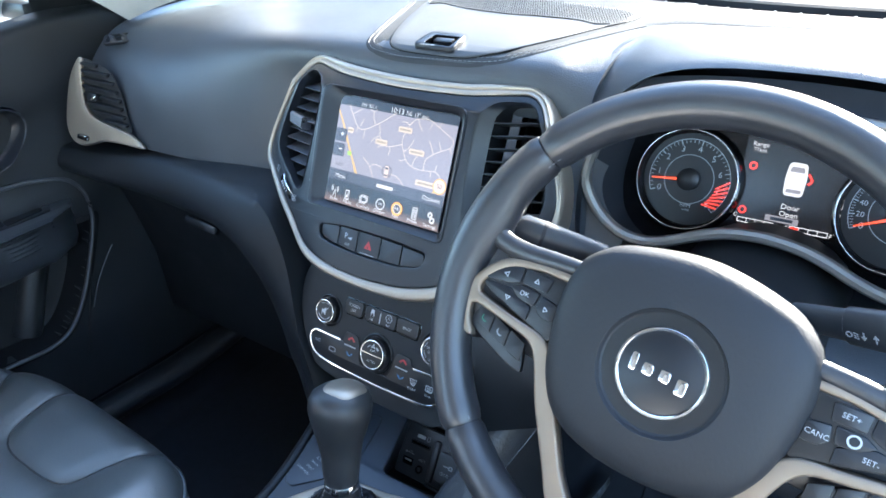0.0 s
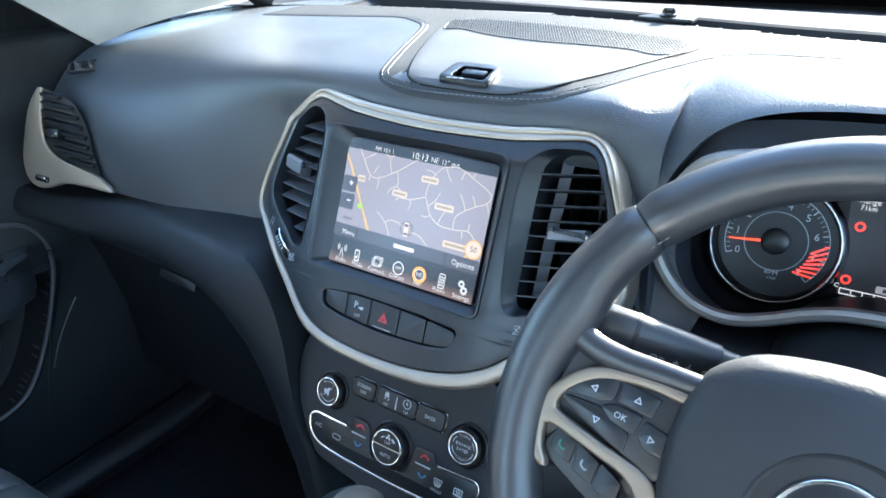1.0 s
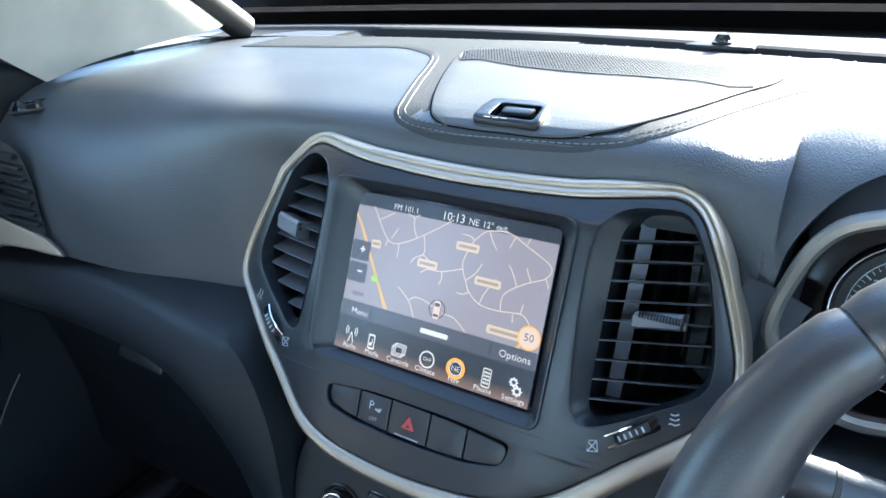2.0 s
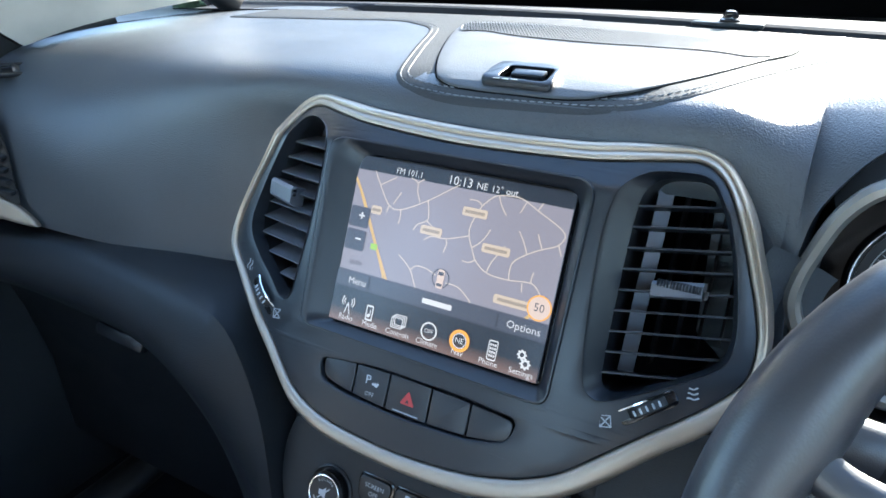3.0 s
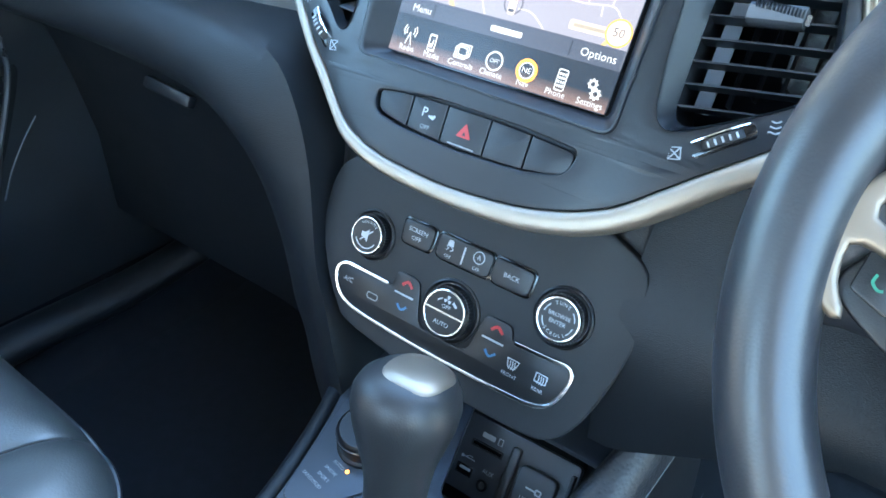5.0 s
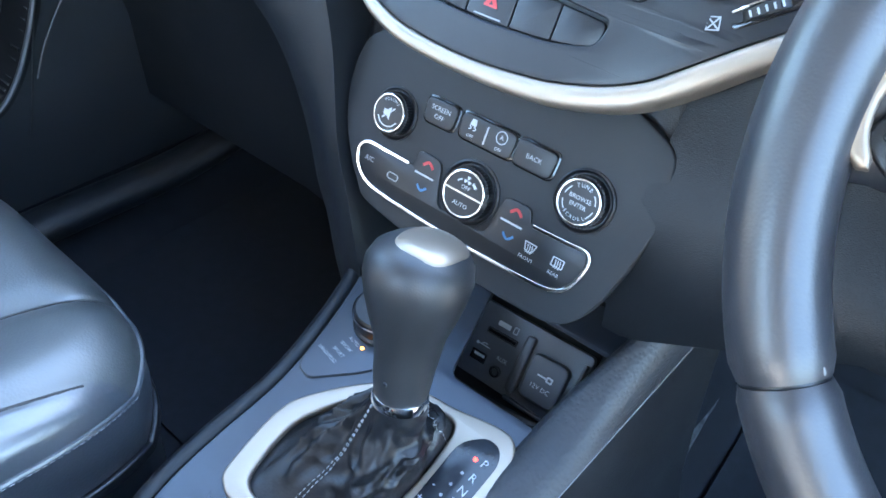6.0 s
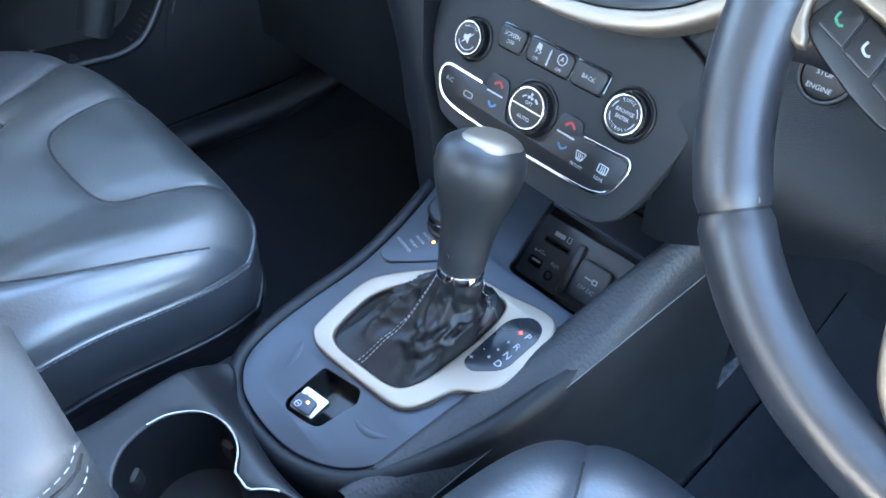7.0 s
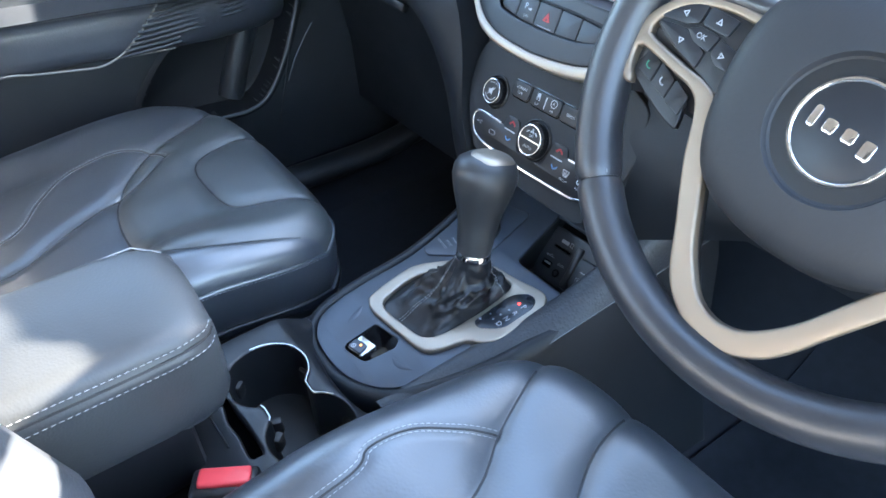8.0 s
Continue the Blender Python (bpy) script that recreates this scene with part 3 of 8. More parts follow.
part("speaker_grille", gb, HOLESHADE, lid, "perforated speaker grille", kind="stuff")
part("grille_line", tube([(u, v, top_z(u, v) + LIDZ + 0.0028) for u, v in GRILLE], 0.0006, 6), BLACK, lid)
# defroster slot along the windscreen with its ribs, the strip behind it and the light sensor
slot, rear = [], []
for i in range(61):
    x = -0.672 + 1.27 * i / 60
    a, b, c = along(SLOT_NEAR, x), along(SLOT_FAR, x), along(SCREEN_LINE, x)
    deep = 0.016 * ease(-0.44, -0.38, x)
    slot.append([(x, a, 0.7918), (x, a + 0.002, 0.790 - deep), (x, (a + b) / 2, 0.788 - deep * 1.2), (x, b - 0.003, 0.790 - deep), (x, b, 0.792), (x, b + 0.006, 0.794)])
    rear.append([(x, b + 0.006, 0.794), (x, (b + c) / 2, 0.793), (x, c, 0.790), (x, c + 0.01, 0.784)])
part("defroster_slot", loft(slot), MATT, dash, "recessed slot along the windscreen", crease=50)
part("rear_strip", loft(rear), MATT, dash)
part("screen_gap", loft([[(x, along(SCREEN_LINE, x) + dy, 0.786 - 0.02 * dy) for dy in (0.0, 0.06, 0.14)] for x in [-0.70 + 1.4 * i / 30 for i in range(31)]]), RUBBER, dash)
rib = bmesh.new()
for i in range(34):
    x = -0.36 + 0.92 * i / 33
    bmesh.ops.create_cube(rib, size=1, matrix=Matrix.Translation((x, along(SLOT_NEAR, x) + 0.006, 0.784)) @ Matrix.Diagonal((0.0025, 0.012, 0.014, 1)))
part("slot_ribs", rib, BEZEL, dash, kind="stuff")
sensor = thing("light_sensor", (0.10, 0.42, 0.79), "small dome light sensor at the windscreen's foot", "sensor")
part("sensor_base", plate(rounded([(-0.036, -0.010), (0.036, -0.010), (0.030, 0.016), (-0.030, 0.016)], 0.003), 0.005, 0.0015, Matrix.Translation((0.103, 0.420, 0.7925)) @ pose(0, 0, 0, 0, 0, -10)), BEZEL, sensor)
part("dome", lathe([(0.010, 0), (0.010, 0.003), (0.0078, 0.004), (0.0075, 0.007), (0.005, 0.0105), (0.001, 0.0115)], 20, Matrix.Translation((0.103, 0.422, 0.7970))), GLOSS, sensor)
# side defroster and the speaker holes at the left end
side_vent = thing("side_defroster", (-0.60, 0.09, 0.77), "small slatted window defroster in the dashboard top", "vent")
svm = Matrix.Translation((-0.607, 0.098, pad_at(-0.607, 0.098) + 0.001)) @ pose(0, 0, 0, 18, 0, 62)
part("vent_frame", plate([rounded([(-0.034, -0.012), (0.030, -0.016), (0.036, 0.014), (-0.028, 0.016)], 0.005), rounded([(-0.029, -0.008), (0.026, -0.011), (0.031, 0.010), (-0.024, 0.012)], 0.003)], 0.004, 0.001, svm), BEZEL, side_vent)
part("vent_floor", plate(rect(0.058, 0.022), 0.001, 0, svm @ pose(0, 0, -0.002)), BLACK, side_vent)
for k in range(3):
    part("slat", block(0.010, 0.024, 0.003, 0.001, svm @ pose(-0.018 + 0.019 * k, 0.001, 0.002, 0, 25, 0)), BEZEL, side_vent)
ends = []
for i in range(13):
    y = 0.150 + 0.45 * i / 12
    ends.append([(x, y, pad_at(-0.672, min(y, 0.50)) - 0.0005 - 0.10 * max(0, -0.70 - x) - 0.004 * ease(-0.672, -0.70, x)) for x in (-0.668, -0.69, -0.72, -0.76, -0.80, -0.85)])
part("pad_end", loft(ends), MATT, dash, "far end of the dashboard under the pillar")
# flat dots again, with the perforations' shade as their colour
holes = bmesh.new()
for i in range(34):
    for j in range(48):
        x = -0.775 + 0.175 * i / 33 + (0.0026 if j % 2 else 0)
        y = 0.275 + 0.25 * j / 47
        if ((x + 0.688 + 0.12 * (y - 0.40)) / 0.082) ** 2 + ((y - 0.40) / 0.122) ** 2 > 1:
            continue
        z = max(pad_at(-0.672, min(y, 0.50)) - 0.0005 - 0.10 * max(0, -0.70 - x) - 0.004 * ease(-0.672, -0.70, x), pad_at(x, y) if x > -0.672 else 0) + 0.0009
        holes.faces.new([holes.verts.new((x + 0.0016 * math.cos(a), y + 0.0016 * math.sin(a), z)) for a in (0, 1.047, 2.094, 3.142, 4.189, 5.236)])
part("speaker_grille", holes, HOLESHADE, dash, kind="stuff")

# lower band that turns down into the side of the centre stack
A = [(-0.715, -0.012, 0.585), (-0.60, -0.006, 0.588), (-0.48, 0.010, 0.596), (-0.36, 0.004, 0.600), (-0.25, -0.008, 0.600), (-0.19, -0.018, 0.590), (-0.155, -0.028, 0.560), (-0.136, -0.036, 0.520),
     (-0.126, -0.044, 0.478), (-0.114, -0.054, 0.440), (-0.098, -0.060, 0.412), (-0.084, -0.066, 0.370), (-0.074, -0.070, 0.322)]
M1 = [(-0.715, -0.026, 0.560), (-0.60, -0.022, 0.562), (-0.48, -0.012, 0.566), (-0.36, -0.016, 0.566), (-0.28, -0.026, 0.556), (-0.225, -0.034, 0.535), (-0.186, -0.038, 0.505), (-0.162, -0.042, 0.475),
      (-0.147, -0.046, 0.445), (-0.136, -0.052, 0.418), (-0.122, -0.056, 0.390), (-0.108, -0.062, 0.345), (-0.090, -0.067, 0.298)]
M2 = [(-0.715, -0.010, 0.541), (-0.60, -0.008, 0.541), (-0.48, 0.0, 0.537), (-0.37, 0.0, 0.531), (-0.305, -0.004, 0.525), (-0.250, -0.010, 0.506), (-0.214, -0.014, 0.474), (-0.194, -0.018, 0.430),
      (-0.184, -0.020, 0.395), (-0.176, -0.022, 0.360), (-0.163, -0.024, 0.328), (-0.146, -0.030, 0.280), (-0.118, -0.040, 0.235)]
M3 = [(-0.715, 0.04, 0.527), (-0.60, 0.04, 0.526), (-0.48, 0.045, 0.522), (-0.37, 0.045, 0.514), (-0.31, 0.04, 0.505), (-0.258, 0.035, 0.485), (-0.224, 0.03, 0.450), (-0.204, 0.03, 0.41),
      (-0.194, 0.03, 0.375), (-0.186, 0.03, 0.34), (-0.175, 0.03, 0.30), (-0.160, 0.03, 0.24), (-0.135, 0.02, 0.19)]
cols = [smooth(c, 60) for c in ([(x, y + 0.075, z + 0.006) for x, y, z in A], [(x, y + 0.010, z + 0.003) for x, y, z in A], A, M1, M2, M3)]
rows = [smooth([c[i] for c in cols], 18) for i in range(60)]
part("lower_band", loft(rows), LOWER, dash, "hard lower dashboard edge turning down to the console", crease=60)
gl = [[(x, 0.05 + 0.05 * f + 0.02 * math.sin(f * 3), 0.525 - 0.32 * f - 0.03 * ease(-0.36, -0.2, x)) for f in (0, 0.1, 0.3, 0.6, 1.0)] for x in [-0.71 + 0.53 * i / 16 for i in range(17)]]
glove = thing("glovebox", (-0.43, 0.06, 0.4), "dark plastic glovebox under the dashboard", "glovebox")
part("glovebox_door", loft(gl), LOWER, glove, crease=60)
part("latch", block(0.075, 0.012, 0.014, 0.004, Matrix.Translation((-0.395, 0.022, 0.500)) @ pose(0, 0, 0, -25, 4, 0)), BEZEL, glove, "satin release latch")
# driver's side lower panels
kn = []
for x in [0.130 + 0.606 * i / 40 for i in range(41)]:
    zb = 0.386 + 0.58 * min(max(x - 0.150, 0), 0.13)
    kn.append([(x, -0.030 + 0.055 * ease(0.47, 0.59, z) + 0.03 * ease(0.35, 0.7, x) + 0.004 * ease(0.02, 0.0, z - zb), z) for z in [zb + (0.60 - zb) * f for f in (0, 0.03, 0.12, 0.25, 0.4, 0.55, 0.7, 0.85, 1.0)]])
bm = loft(kn)
thicken(bm, 0.008, (0, 1, 0))
part("knee_panel", bm, LOWER, dash, "dark panel under the steering column")
under = [[(x, y, z) for y, z in ((-0.014, 0.390 + 0.58 * min(max(x - 0.150, 0), 0.13)), (0.08, 0.36 + 0.4 * min(max(x - 0.150, 0), 0.13)), (0.2, 0.35), (0.45, 0.35))] for x in (0.14, 0.20, 0.28, 0.5, 0.72)]
part("under_panel", loft(under), LOWER, dash)
col = [[(0.391 + 0.075 * math.cos(a), y, 0.60 + 0.10 * (y + 0.13) * -0.6 + 0.055 * math.sin(a)) for a in [2 * math.pi * i / 24 for i in range(24)]] for y in (-0.085, -0.08, -0.02, 0.06, 0.14)]
part("column_cover", loft(col, True, True), BLACK, dash, "black steering column shroud")
shelf = [[(x, y, z) for y, z in ((-0.010, 0.600), (0.03, 0.605), (0.10, 0.59), (0.16, 0.58))] for x in [0.205 + 0.5 * i / 12 for i in range(13)]]
part("binnacle_base", loft(shelf), DASH, dash)
# soft face between the centre vent and the instruments
side = []
for k in range(31):
    a = radians(150 + 100 * k / 30)
    ca, sa = math.cos(a), math.sin(a)
    o = min(0.088, (0.280 - 0.200) / max(-ca, 1e-3), (0.668 - 0.585) / max(-sa, 1e-3))
    side.append([(0.280 + r * ca, yy, 0.668 + r * sa) for r, yy in ((0.046, 0.086), (0.056, 0.084), (o * 0.5 + 0.030, 0.078), (o, 0.070), (o + 0.010, 0.085))])
part("binnacle_side", loft(side), DASH, dash, "soft grained face beside the instruments", crease=60)
# engine start button
st = Plane((0.2085, 0.006, 0.553), (1, 0, 0), (0, 0.25, 1))
start = thing("start_button", tuple(st.o), "round black engine start button beside the wheel", "button")
part("button_ring", plate([circle(0.0185, 32), circle(0.0155, 32)], 0.004, 0.001, st.mat()), BEZEL, start)
part("button_cap", plate(circle(0.0152, 32), 0.003, 0.001, st.mat()), BLACK, start)
for k, (txt, y) in enumerate((("START", 0.006), ("STOP", 0.001), ("ENGINE", -0.0085))):
    part("lettering", lettering(txt, 0.0048, st.mat(-0.001, y, 0.0035)), WHITEPRINT, start)
part("lamp", plate(rect(0.004, 0.004, 0.001), 0.001, 0, st.mat(0.0105, 0.002, 0.0032)), LEDAMBER, start, "lit amber lamp")

# ---- centre stack ----
OUTER = [(-0.142, 0.168), (-0.158, 0.163), (-0.168, 0.148), (-0.184, 0.110), (-0.198, 0.083), (-0.210, 0.053), (-0.2105, 0.030), (-0.190, 0.010), (-0.158, -0.019), (-0.132, -0.040), (-0.112, -0.058), (-0.098, -0.070),
         (-0.082, -0.078), (-0.053, -0.0852), (0.0, -0.088), (0.053, -0.0857), (0.088, -0.0785), (0.110, -0.070), (0.126, -0.060), (0.145, -0.044), (0.168, -0.022), (0.193, 0.0), (0.2125, 0.028), (0.2135, 0.055),
         (0.209, 0.080), (0.198, 0.111), (0.189, 0.132), (0.179, 0.1475), (0.171, 0.1575), (0.163, 0.1633), (0.150, 0.1665), (0.11, 0.1625), (0.076, 0.158), (0.0, 0.1563), (-0.076, 0.1598), (-0.114, 0.1645)]
INNER = [(-0.138, 0.1565), (-0.151, 0.152), (-0.160, 0.140), (-0.177, 0.106), (-0.1905, 0.080), (-0.2025, 0.052), (-0.203, 0.033), (-0.184, 0.016), (-0.152, -0.012), (-0.126, -0.033), (-0.1085, -0.0495), (-0.097, -0.0585),
         (-0.080, -0.0665), (-0.052, -0.0730), (0.0, -0.0757), (0.052, -0.0710), (0.085, -0.0630), (0.1045, -0.055), (0.1185, -0.0465), (0.138, -0.0295), (0.161, -0.009), (0.187, 0.0135), (0.204, 0.034), (0.2065, 0.055),
         (0.2015, 0.076), (0.190, 0.107), (0.181, 0.128), (0.172, 0.1435), (0.164, 0.1515), (0.1565, 0.1552), (0.147, 0.1553), (0.1125, 0.149), (0.0795, 0.1447), (0.0, 0.1421), (-0.073, 0.1462), (-0.108, 0.151)]
unit = thing("infotainment_unit", (0, -0.01, 0.53), "touchscreen unit with silver surround in the dashboard", "infotainment")


def between(f):
    return [(a[0] + (b[0] - a[0]) * f, a[1] + (b[1] - a[1]) * f) for a, b in zip(OUTER, INNER)]


rows = []
for f, w, groove in ((0.0, -0.022, 0), (0.0, -0.004, 0), (0.04, 0.000, 0), (0.12, 0.0032, 0), (0.26, 0.0046, 0), (0.38, 0.0048, 0.0010), (0.48, 0.0048, 0.0026), (0.56, 0.0048, 0.0024), (0.66, 0.0046, 0.0004), (0.80, 0.0040, 0), (0.92, 0.0026, 0), (1.0, -0.001, 0), (1.02, -0.012, 0)):
    rows.append([stack_bend(u, v, w - groove * ease(0.02, 0.09, v)) for u, v in smooth(between(f), 220, True)])
part("silver_surround", loft(rows, True), SILVER, unit, "champagne satin silver surround", crease=50)
SCREEN = rounded([(-0.0785, -0.0015), (0.0905, -0.0015), (0.0905, 0.1255), (-0.0785, 0.1255)], [0.005, 0.005, 0.013, 0.013])
VENT_O = [(0.1165, 0.134), (0.128, 0.144), (0.148, 0.1475), (0.160, 0.147), (0.1675, 0.141), (0.178, 0.1235), (0.186, 0.100), (0.1925, 0.072), (0.1945, 0.054), (0.1915, 0.041), (0.177, 0.029), (0.150, 0.0125), (0.135, 0.0045), (0.126, 0.003), (0.119, 0.009), (0.1155, 0.025), (0.112, 0.060), (0.1105, 0.100), (0.112, 0.122)]
VENT_I = [(0.127, 0.134), (0.134, 0.1425), (0.148, 0.1455), (0.159, 0.145), (0.166, 0.139), (0.176, 0.1215), (0.1835, 0.099), (0.1895, 0.072), (0.1915, 0.055), (0.1885, 0.0425), (0.176, 0.031), (0.150, 0.0150), (0.136, 0.008), (0.129, 0.0085), (0.1255, 0.014), (0.1245, 0.030), (0.1240, 0.062), (0.1238, 0.100), (0.1245, 0.122)]
LEFT_O = [(0.113, 0.130), (0.122, 0.1405), (0.136, 0.1465), (0.1465, 0.1455), (0.1530, 0.1375), (0.1665, 0.109), (0.1765, 0.084), (0.1835, 0.062), (0.183, 0.050), (0.176, 0.040), (0.160, 0.027), (0.144, 0.016), (0.133, 0.0065), (0.126, 0.003), (0.119, 0.0085), (0.1165, 0.025), (0.113, 0.060), (0.1112, 0.100), (0.1115, 0.120)]
LEFT_I = [(0.120, 0.130), (0.126, 0.1385), (0.137, 0.1445), (0.1455, 0.1435), (0.1515, 0.136), (0.1645, 0.108), (0.1740, 0.083), (0.1805, 0.062), (0.180, 0.051), (0.174, 0.042), (0.159, 0.029), (0.144, 0.0185), (0.134, 0.010), (0.128, 0.0085), (0.1235, 0.014), (0.1220, 0.030), (0.1200, 0.062), (0.1190, 0.100), (0.1190, 0.120)]
VENT_R, VENT_IN = smooth(VENT_O, 80, True), smooth(VENT_I, 80, True)
LEFT_R, LEFT_IN = smooth(LEFT_O, 80, True), smooth(LEFT_I, 80, True)
VENT_L = [(-u, v) for u, v in LEFT_R]
BTN = rounded([(-0.0760, -0.0290), (-0.0735, -0.0440), (-0.050, -0.0488), (0.0, -0.0512), (0.050, -0.0488), (0.0795, -0.0420), (0.0830, -0.0250), (0.04, -0.0222), (-0.03, -0.0228)], [0.006, 0.010, 0.01, 0.01, 0.01, 0.010, 0.006, 0.01, 0.01])
pod_o = rounded([(-0.1050, -0.0095), (0.0995, -0.0120), (0.1015, 0.1340), (-0.1100, 0.1345)], [0.010, 0.010, 0.014, 0.016])
part("fascia", plate([smooth(INNER, 160, True), [(0.98 * u, 0.062 + 0.98 * (v - 0.062)) for u, v in pod_o], VENT_R, VENT_L, BTN], 0.012, 0.0012, bend=lambda u, v, w: stack_bend(u, v, w - 0.0105), res=2), BEZEL, unit, "charcoal fascia plate")
# the sloping well round the screen
rows = []
podin = rounded([(-0.0785, -0.0015), (0.0905, -0.0015), (0.0905, 0.1255), (-0.0785, 0.1255)], [0.005, 0.005, 0.013, 0.013], 5)
for f, w in ((0.0, -0.003), (0.02, 0.0014), (0.09, 0.0030), (0.20, 0.0030), (0.30, 0.0020), (0.92, -0.0058), (1.0, -0.0075)):
    rows.append([STACK.at(a[0] + (b[0] - a[0]) * f, a[1] + (b[1] - a[1]) * f, w - (0.55 * max(0, a[1] - 0.13) + 1.25 * max(0, abs(a[0]) - 0.06) ** 2) * (1 - f)) for a, b in zip(pod_o, podin)])
part("screen_frame", loft(rows, True), BEZEL, unit, "sloping charcoal frame round the screen", crease=30)
part("screen_backing", plate(SCREEN, 0.002, 0, STACK.mat(0, 0, -0.012)), GLOSS, unit)


# the lit display
def lit(name, color, strength):
    m = bpy.data.materials.new(name)
    m.use_nodes = True
    b = m.node_tree.nodes["Principled BSDF"]
    b.inputs["Base Color"].default_value = (0.01, 0.01, 0.012, 1)
    b.inputs["Roughness"].default_value = 0.25
    b.inputs["Emission Color"].default_value = (*color, 1)
    b.inputs["Emission Strength"].default_value = strength * 0.10
    return m


L_MAP = lit("lit_map", (0.47, 0.43, 0.50), 0.66)
L_DARK = lit("lit_dark", (0.03, 0.04, 0.06), 0.6)
L_BAR = lit("lit_bar", (0.10, 0.11, 0.15), 0.7)
L_WHITE = lit("lit_white", (0.95, 0.93, 0.95), 0.80)
L_ROAD = lit("lit_road", (0.85, 0.72, 0.62), 0.8)
L_MAIN = lit("lit_main_road", (0.90, 0.58, 0.22), 0.8)
L_LABEL = lit("lit_label", (0.90, 0.72, 0.55), 0.75)
L_INK = lit("lit_ink", (0.62, 0.50, 0.40), 0.6)
L_ORANGE = lit("lit_orange", (1.0, 0.45, 0.07), 1.0)
L_GREEN = lit("lit_green", (0.45, 0.75, 0.10), 0.8)
L_RED = lit("lit_red", (0.95, 0.05, 0.03), 1.2)
L_PINK = lit("lit_pink", (0.95, 0.72, 0.60), 0.8)

SCX, SCS, SW, SH = 0.0033, 0.985, 0.0855, 0.1255     # half the display's width, and its height
display = part("display", plate(rect(2 * SW * SCS + 0.001, SH * 0.98 + 0.001, 0.003, 0, SH * 0.49), 0.0006, 0, STACK.mat(SCX, 0, -0.0070)), L_DARK, unit, "lit colour touchscreen showing a map")


def SCREENM(u, v, w):
    """A place on the display."""
    return STACK.mat(SCX, 0, w) @ Matrix.Diagonal((SCS, 0.98, 1, 1)) @ Matrix.Translation((u, v, 0))


def on_screen(name, outline, mat, level, label=""):
    return part(name, plate(outline, 0.00012, 0, SCREENM(0, 0, -0.0064 + 0.00025 * level)), mat, display, label)


def strip(pts, w):
    """A road: a band along points."""
    p = [Vector(q) for q in (smooth(pts, max(8, len(pts) * 4)) if len(pts) > 2 else pts)]
    left, right = [], []
    for i, q in enumerate(p):
        t = (p[min(i + 1, len(p) - 1)] - p[max(i - 1, 0)]).normalized()
        s = Vector((-t.y, t.x)) * w / 2
        left.append(tuple(q + s))
        right.append(tuple(q - s))
    return left + right[::-1]


def words(txt, size, u, v, mat, level, parent=None, align="CENTER"):
    return part("lettering", lettering(txt, size, SCREENM(u, v, -0.0064 + 0.00025 * level), align), mat, parent or display)


MAPV1 = 0.1155
on_screen("map_area", rect(2 * SW, MAPV1 - 0.027, 0, 0, (MAPV1 + 0.027) / 2), L_MAP, 0)
on_screen("street_bar", rect(2 * SW, 0.0125, 0, 0, 0.0330), L_BAR, 2)
on_screen("icon_bar", rect(2 * SW, 0.0255, 0, 0, 0.0135), L_DARK, 2)
for k in range(6):
    on_screen("icon_glow", rect(2 * SW, 0.0100 - 0.0016 * k, 0, 0, 0.0050 - 0.0008 * k), lit("lit_brown", (0.10 + 0.045 * k, 0.075 + 0.024 * k, 0.075 + 0.018 * k), 0.6), 2.2 + 0.2 * k)
on_screen("bar_line", rect(2 * SW, 0.0006, 0, 0, 0.0268), L_BAR, 4)
words("10:13", 0.0090, 0.0018, 0.1195, L_WHITE, 3)
words("NE", 0.0068, 0.0190, 0.1190, L_WHITE, 3)
words("12\u00b0 out.", 0.0066, 0.0368, 0.1188, L_WHITE, 3)
words("FM 101.1", 0.0062, -0.0400, 0.1190, L_WHITE, 3)
words("Menu", 0.0072, -0.0660, 0.0318, L_WHITE, 4)
words("Options", 0.0075, 0.0695, 0.0326, L_WHITE, 4)
on_screen("street_name", rect(0.024, 0.0038, 0.001, 0.0031, 0.0322), L_WHITE, 4, "name shown as a plain bar")
for k, (txt, u) in enumerate((("Radio", -0.0700), ("Media", -0.0480), ("Controls", -0.0235), ("Climate", 0.0013), ("Nav", 0.0260), ("Phone", 0.0500), ("Settings", 0.0742))):
    words(txt, 0.0057, u, 0.0036, L_WHITE, 5)
# icons
def icon(outlines, mat=L_WHITE, level=5):
    rings = outlines if isinstance(outlines[0][0], (list, tuple)) else [outlines]
    low = level >= 5 and max(v for r in rings for u, v in r) < 0.03
    return on_screen("icon", [[(u, v - (0.003 if low else 0.0)) for u, v in r] for r in rings], mat, level)


icon([(-0.0728, 0.0095), (-0.0720, 0.0095), (-0.0700, 0.0165), (-0.0680, 0.0095), (-0.0672, 0.0095), (-0.0696, 0.0180), (-0.0704, 0.0180)])
for r in (0.0035, 0.0055):
    for sgn in (-1, 1):
        icon(strip([(-0.0700 + sgn * r * math.cos(a), 0.0188 + r * math.sin(a)) for a in (-0.7, 0, 0.7)], 0.0008))
icon([rect(0.0062, 0.0118, 0.0012, -0.050, 0.0150), rect(0.0044, 0.0090, 0.0006, -0.050, 0.0150)])
icon(circle(0.0014, 12, -0.0506, 0.0130))
icon(strip([(-0.0493, 0.0130), (-0.0493, 0.0175)], 0.0007))
for k in range(3):
    icon([rect(0.0100, 0.0080, 0.001, -0.0255 + 0.0014 * k, 0.0140 + 0.0012 * k), rect(0.0088, 0.0068, 0.001, -0.0255 + 0.0014 * k, 0.0140 + 0.0012 * k)])
icon([circle(0.0066, 28, 0.0015, 0.0150), circle(0.0054, 28, 0.0015, 0.0150)])
words("OFF", 0.0042, 0.0015, 0.0120, L_WHITE, 5)
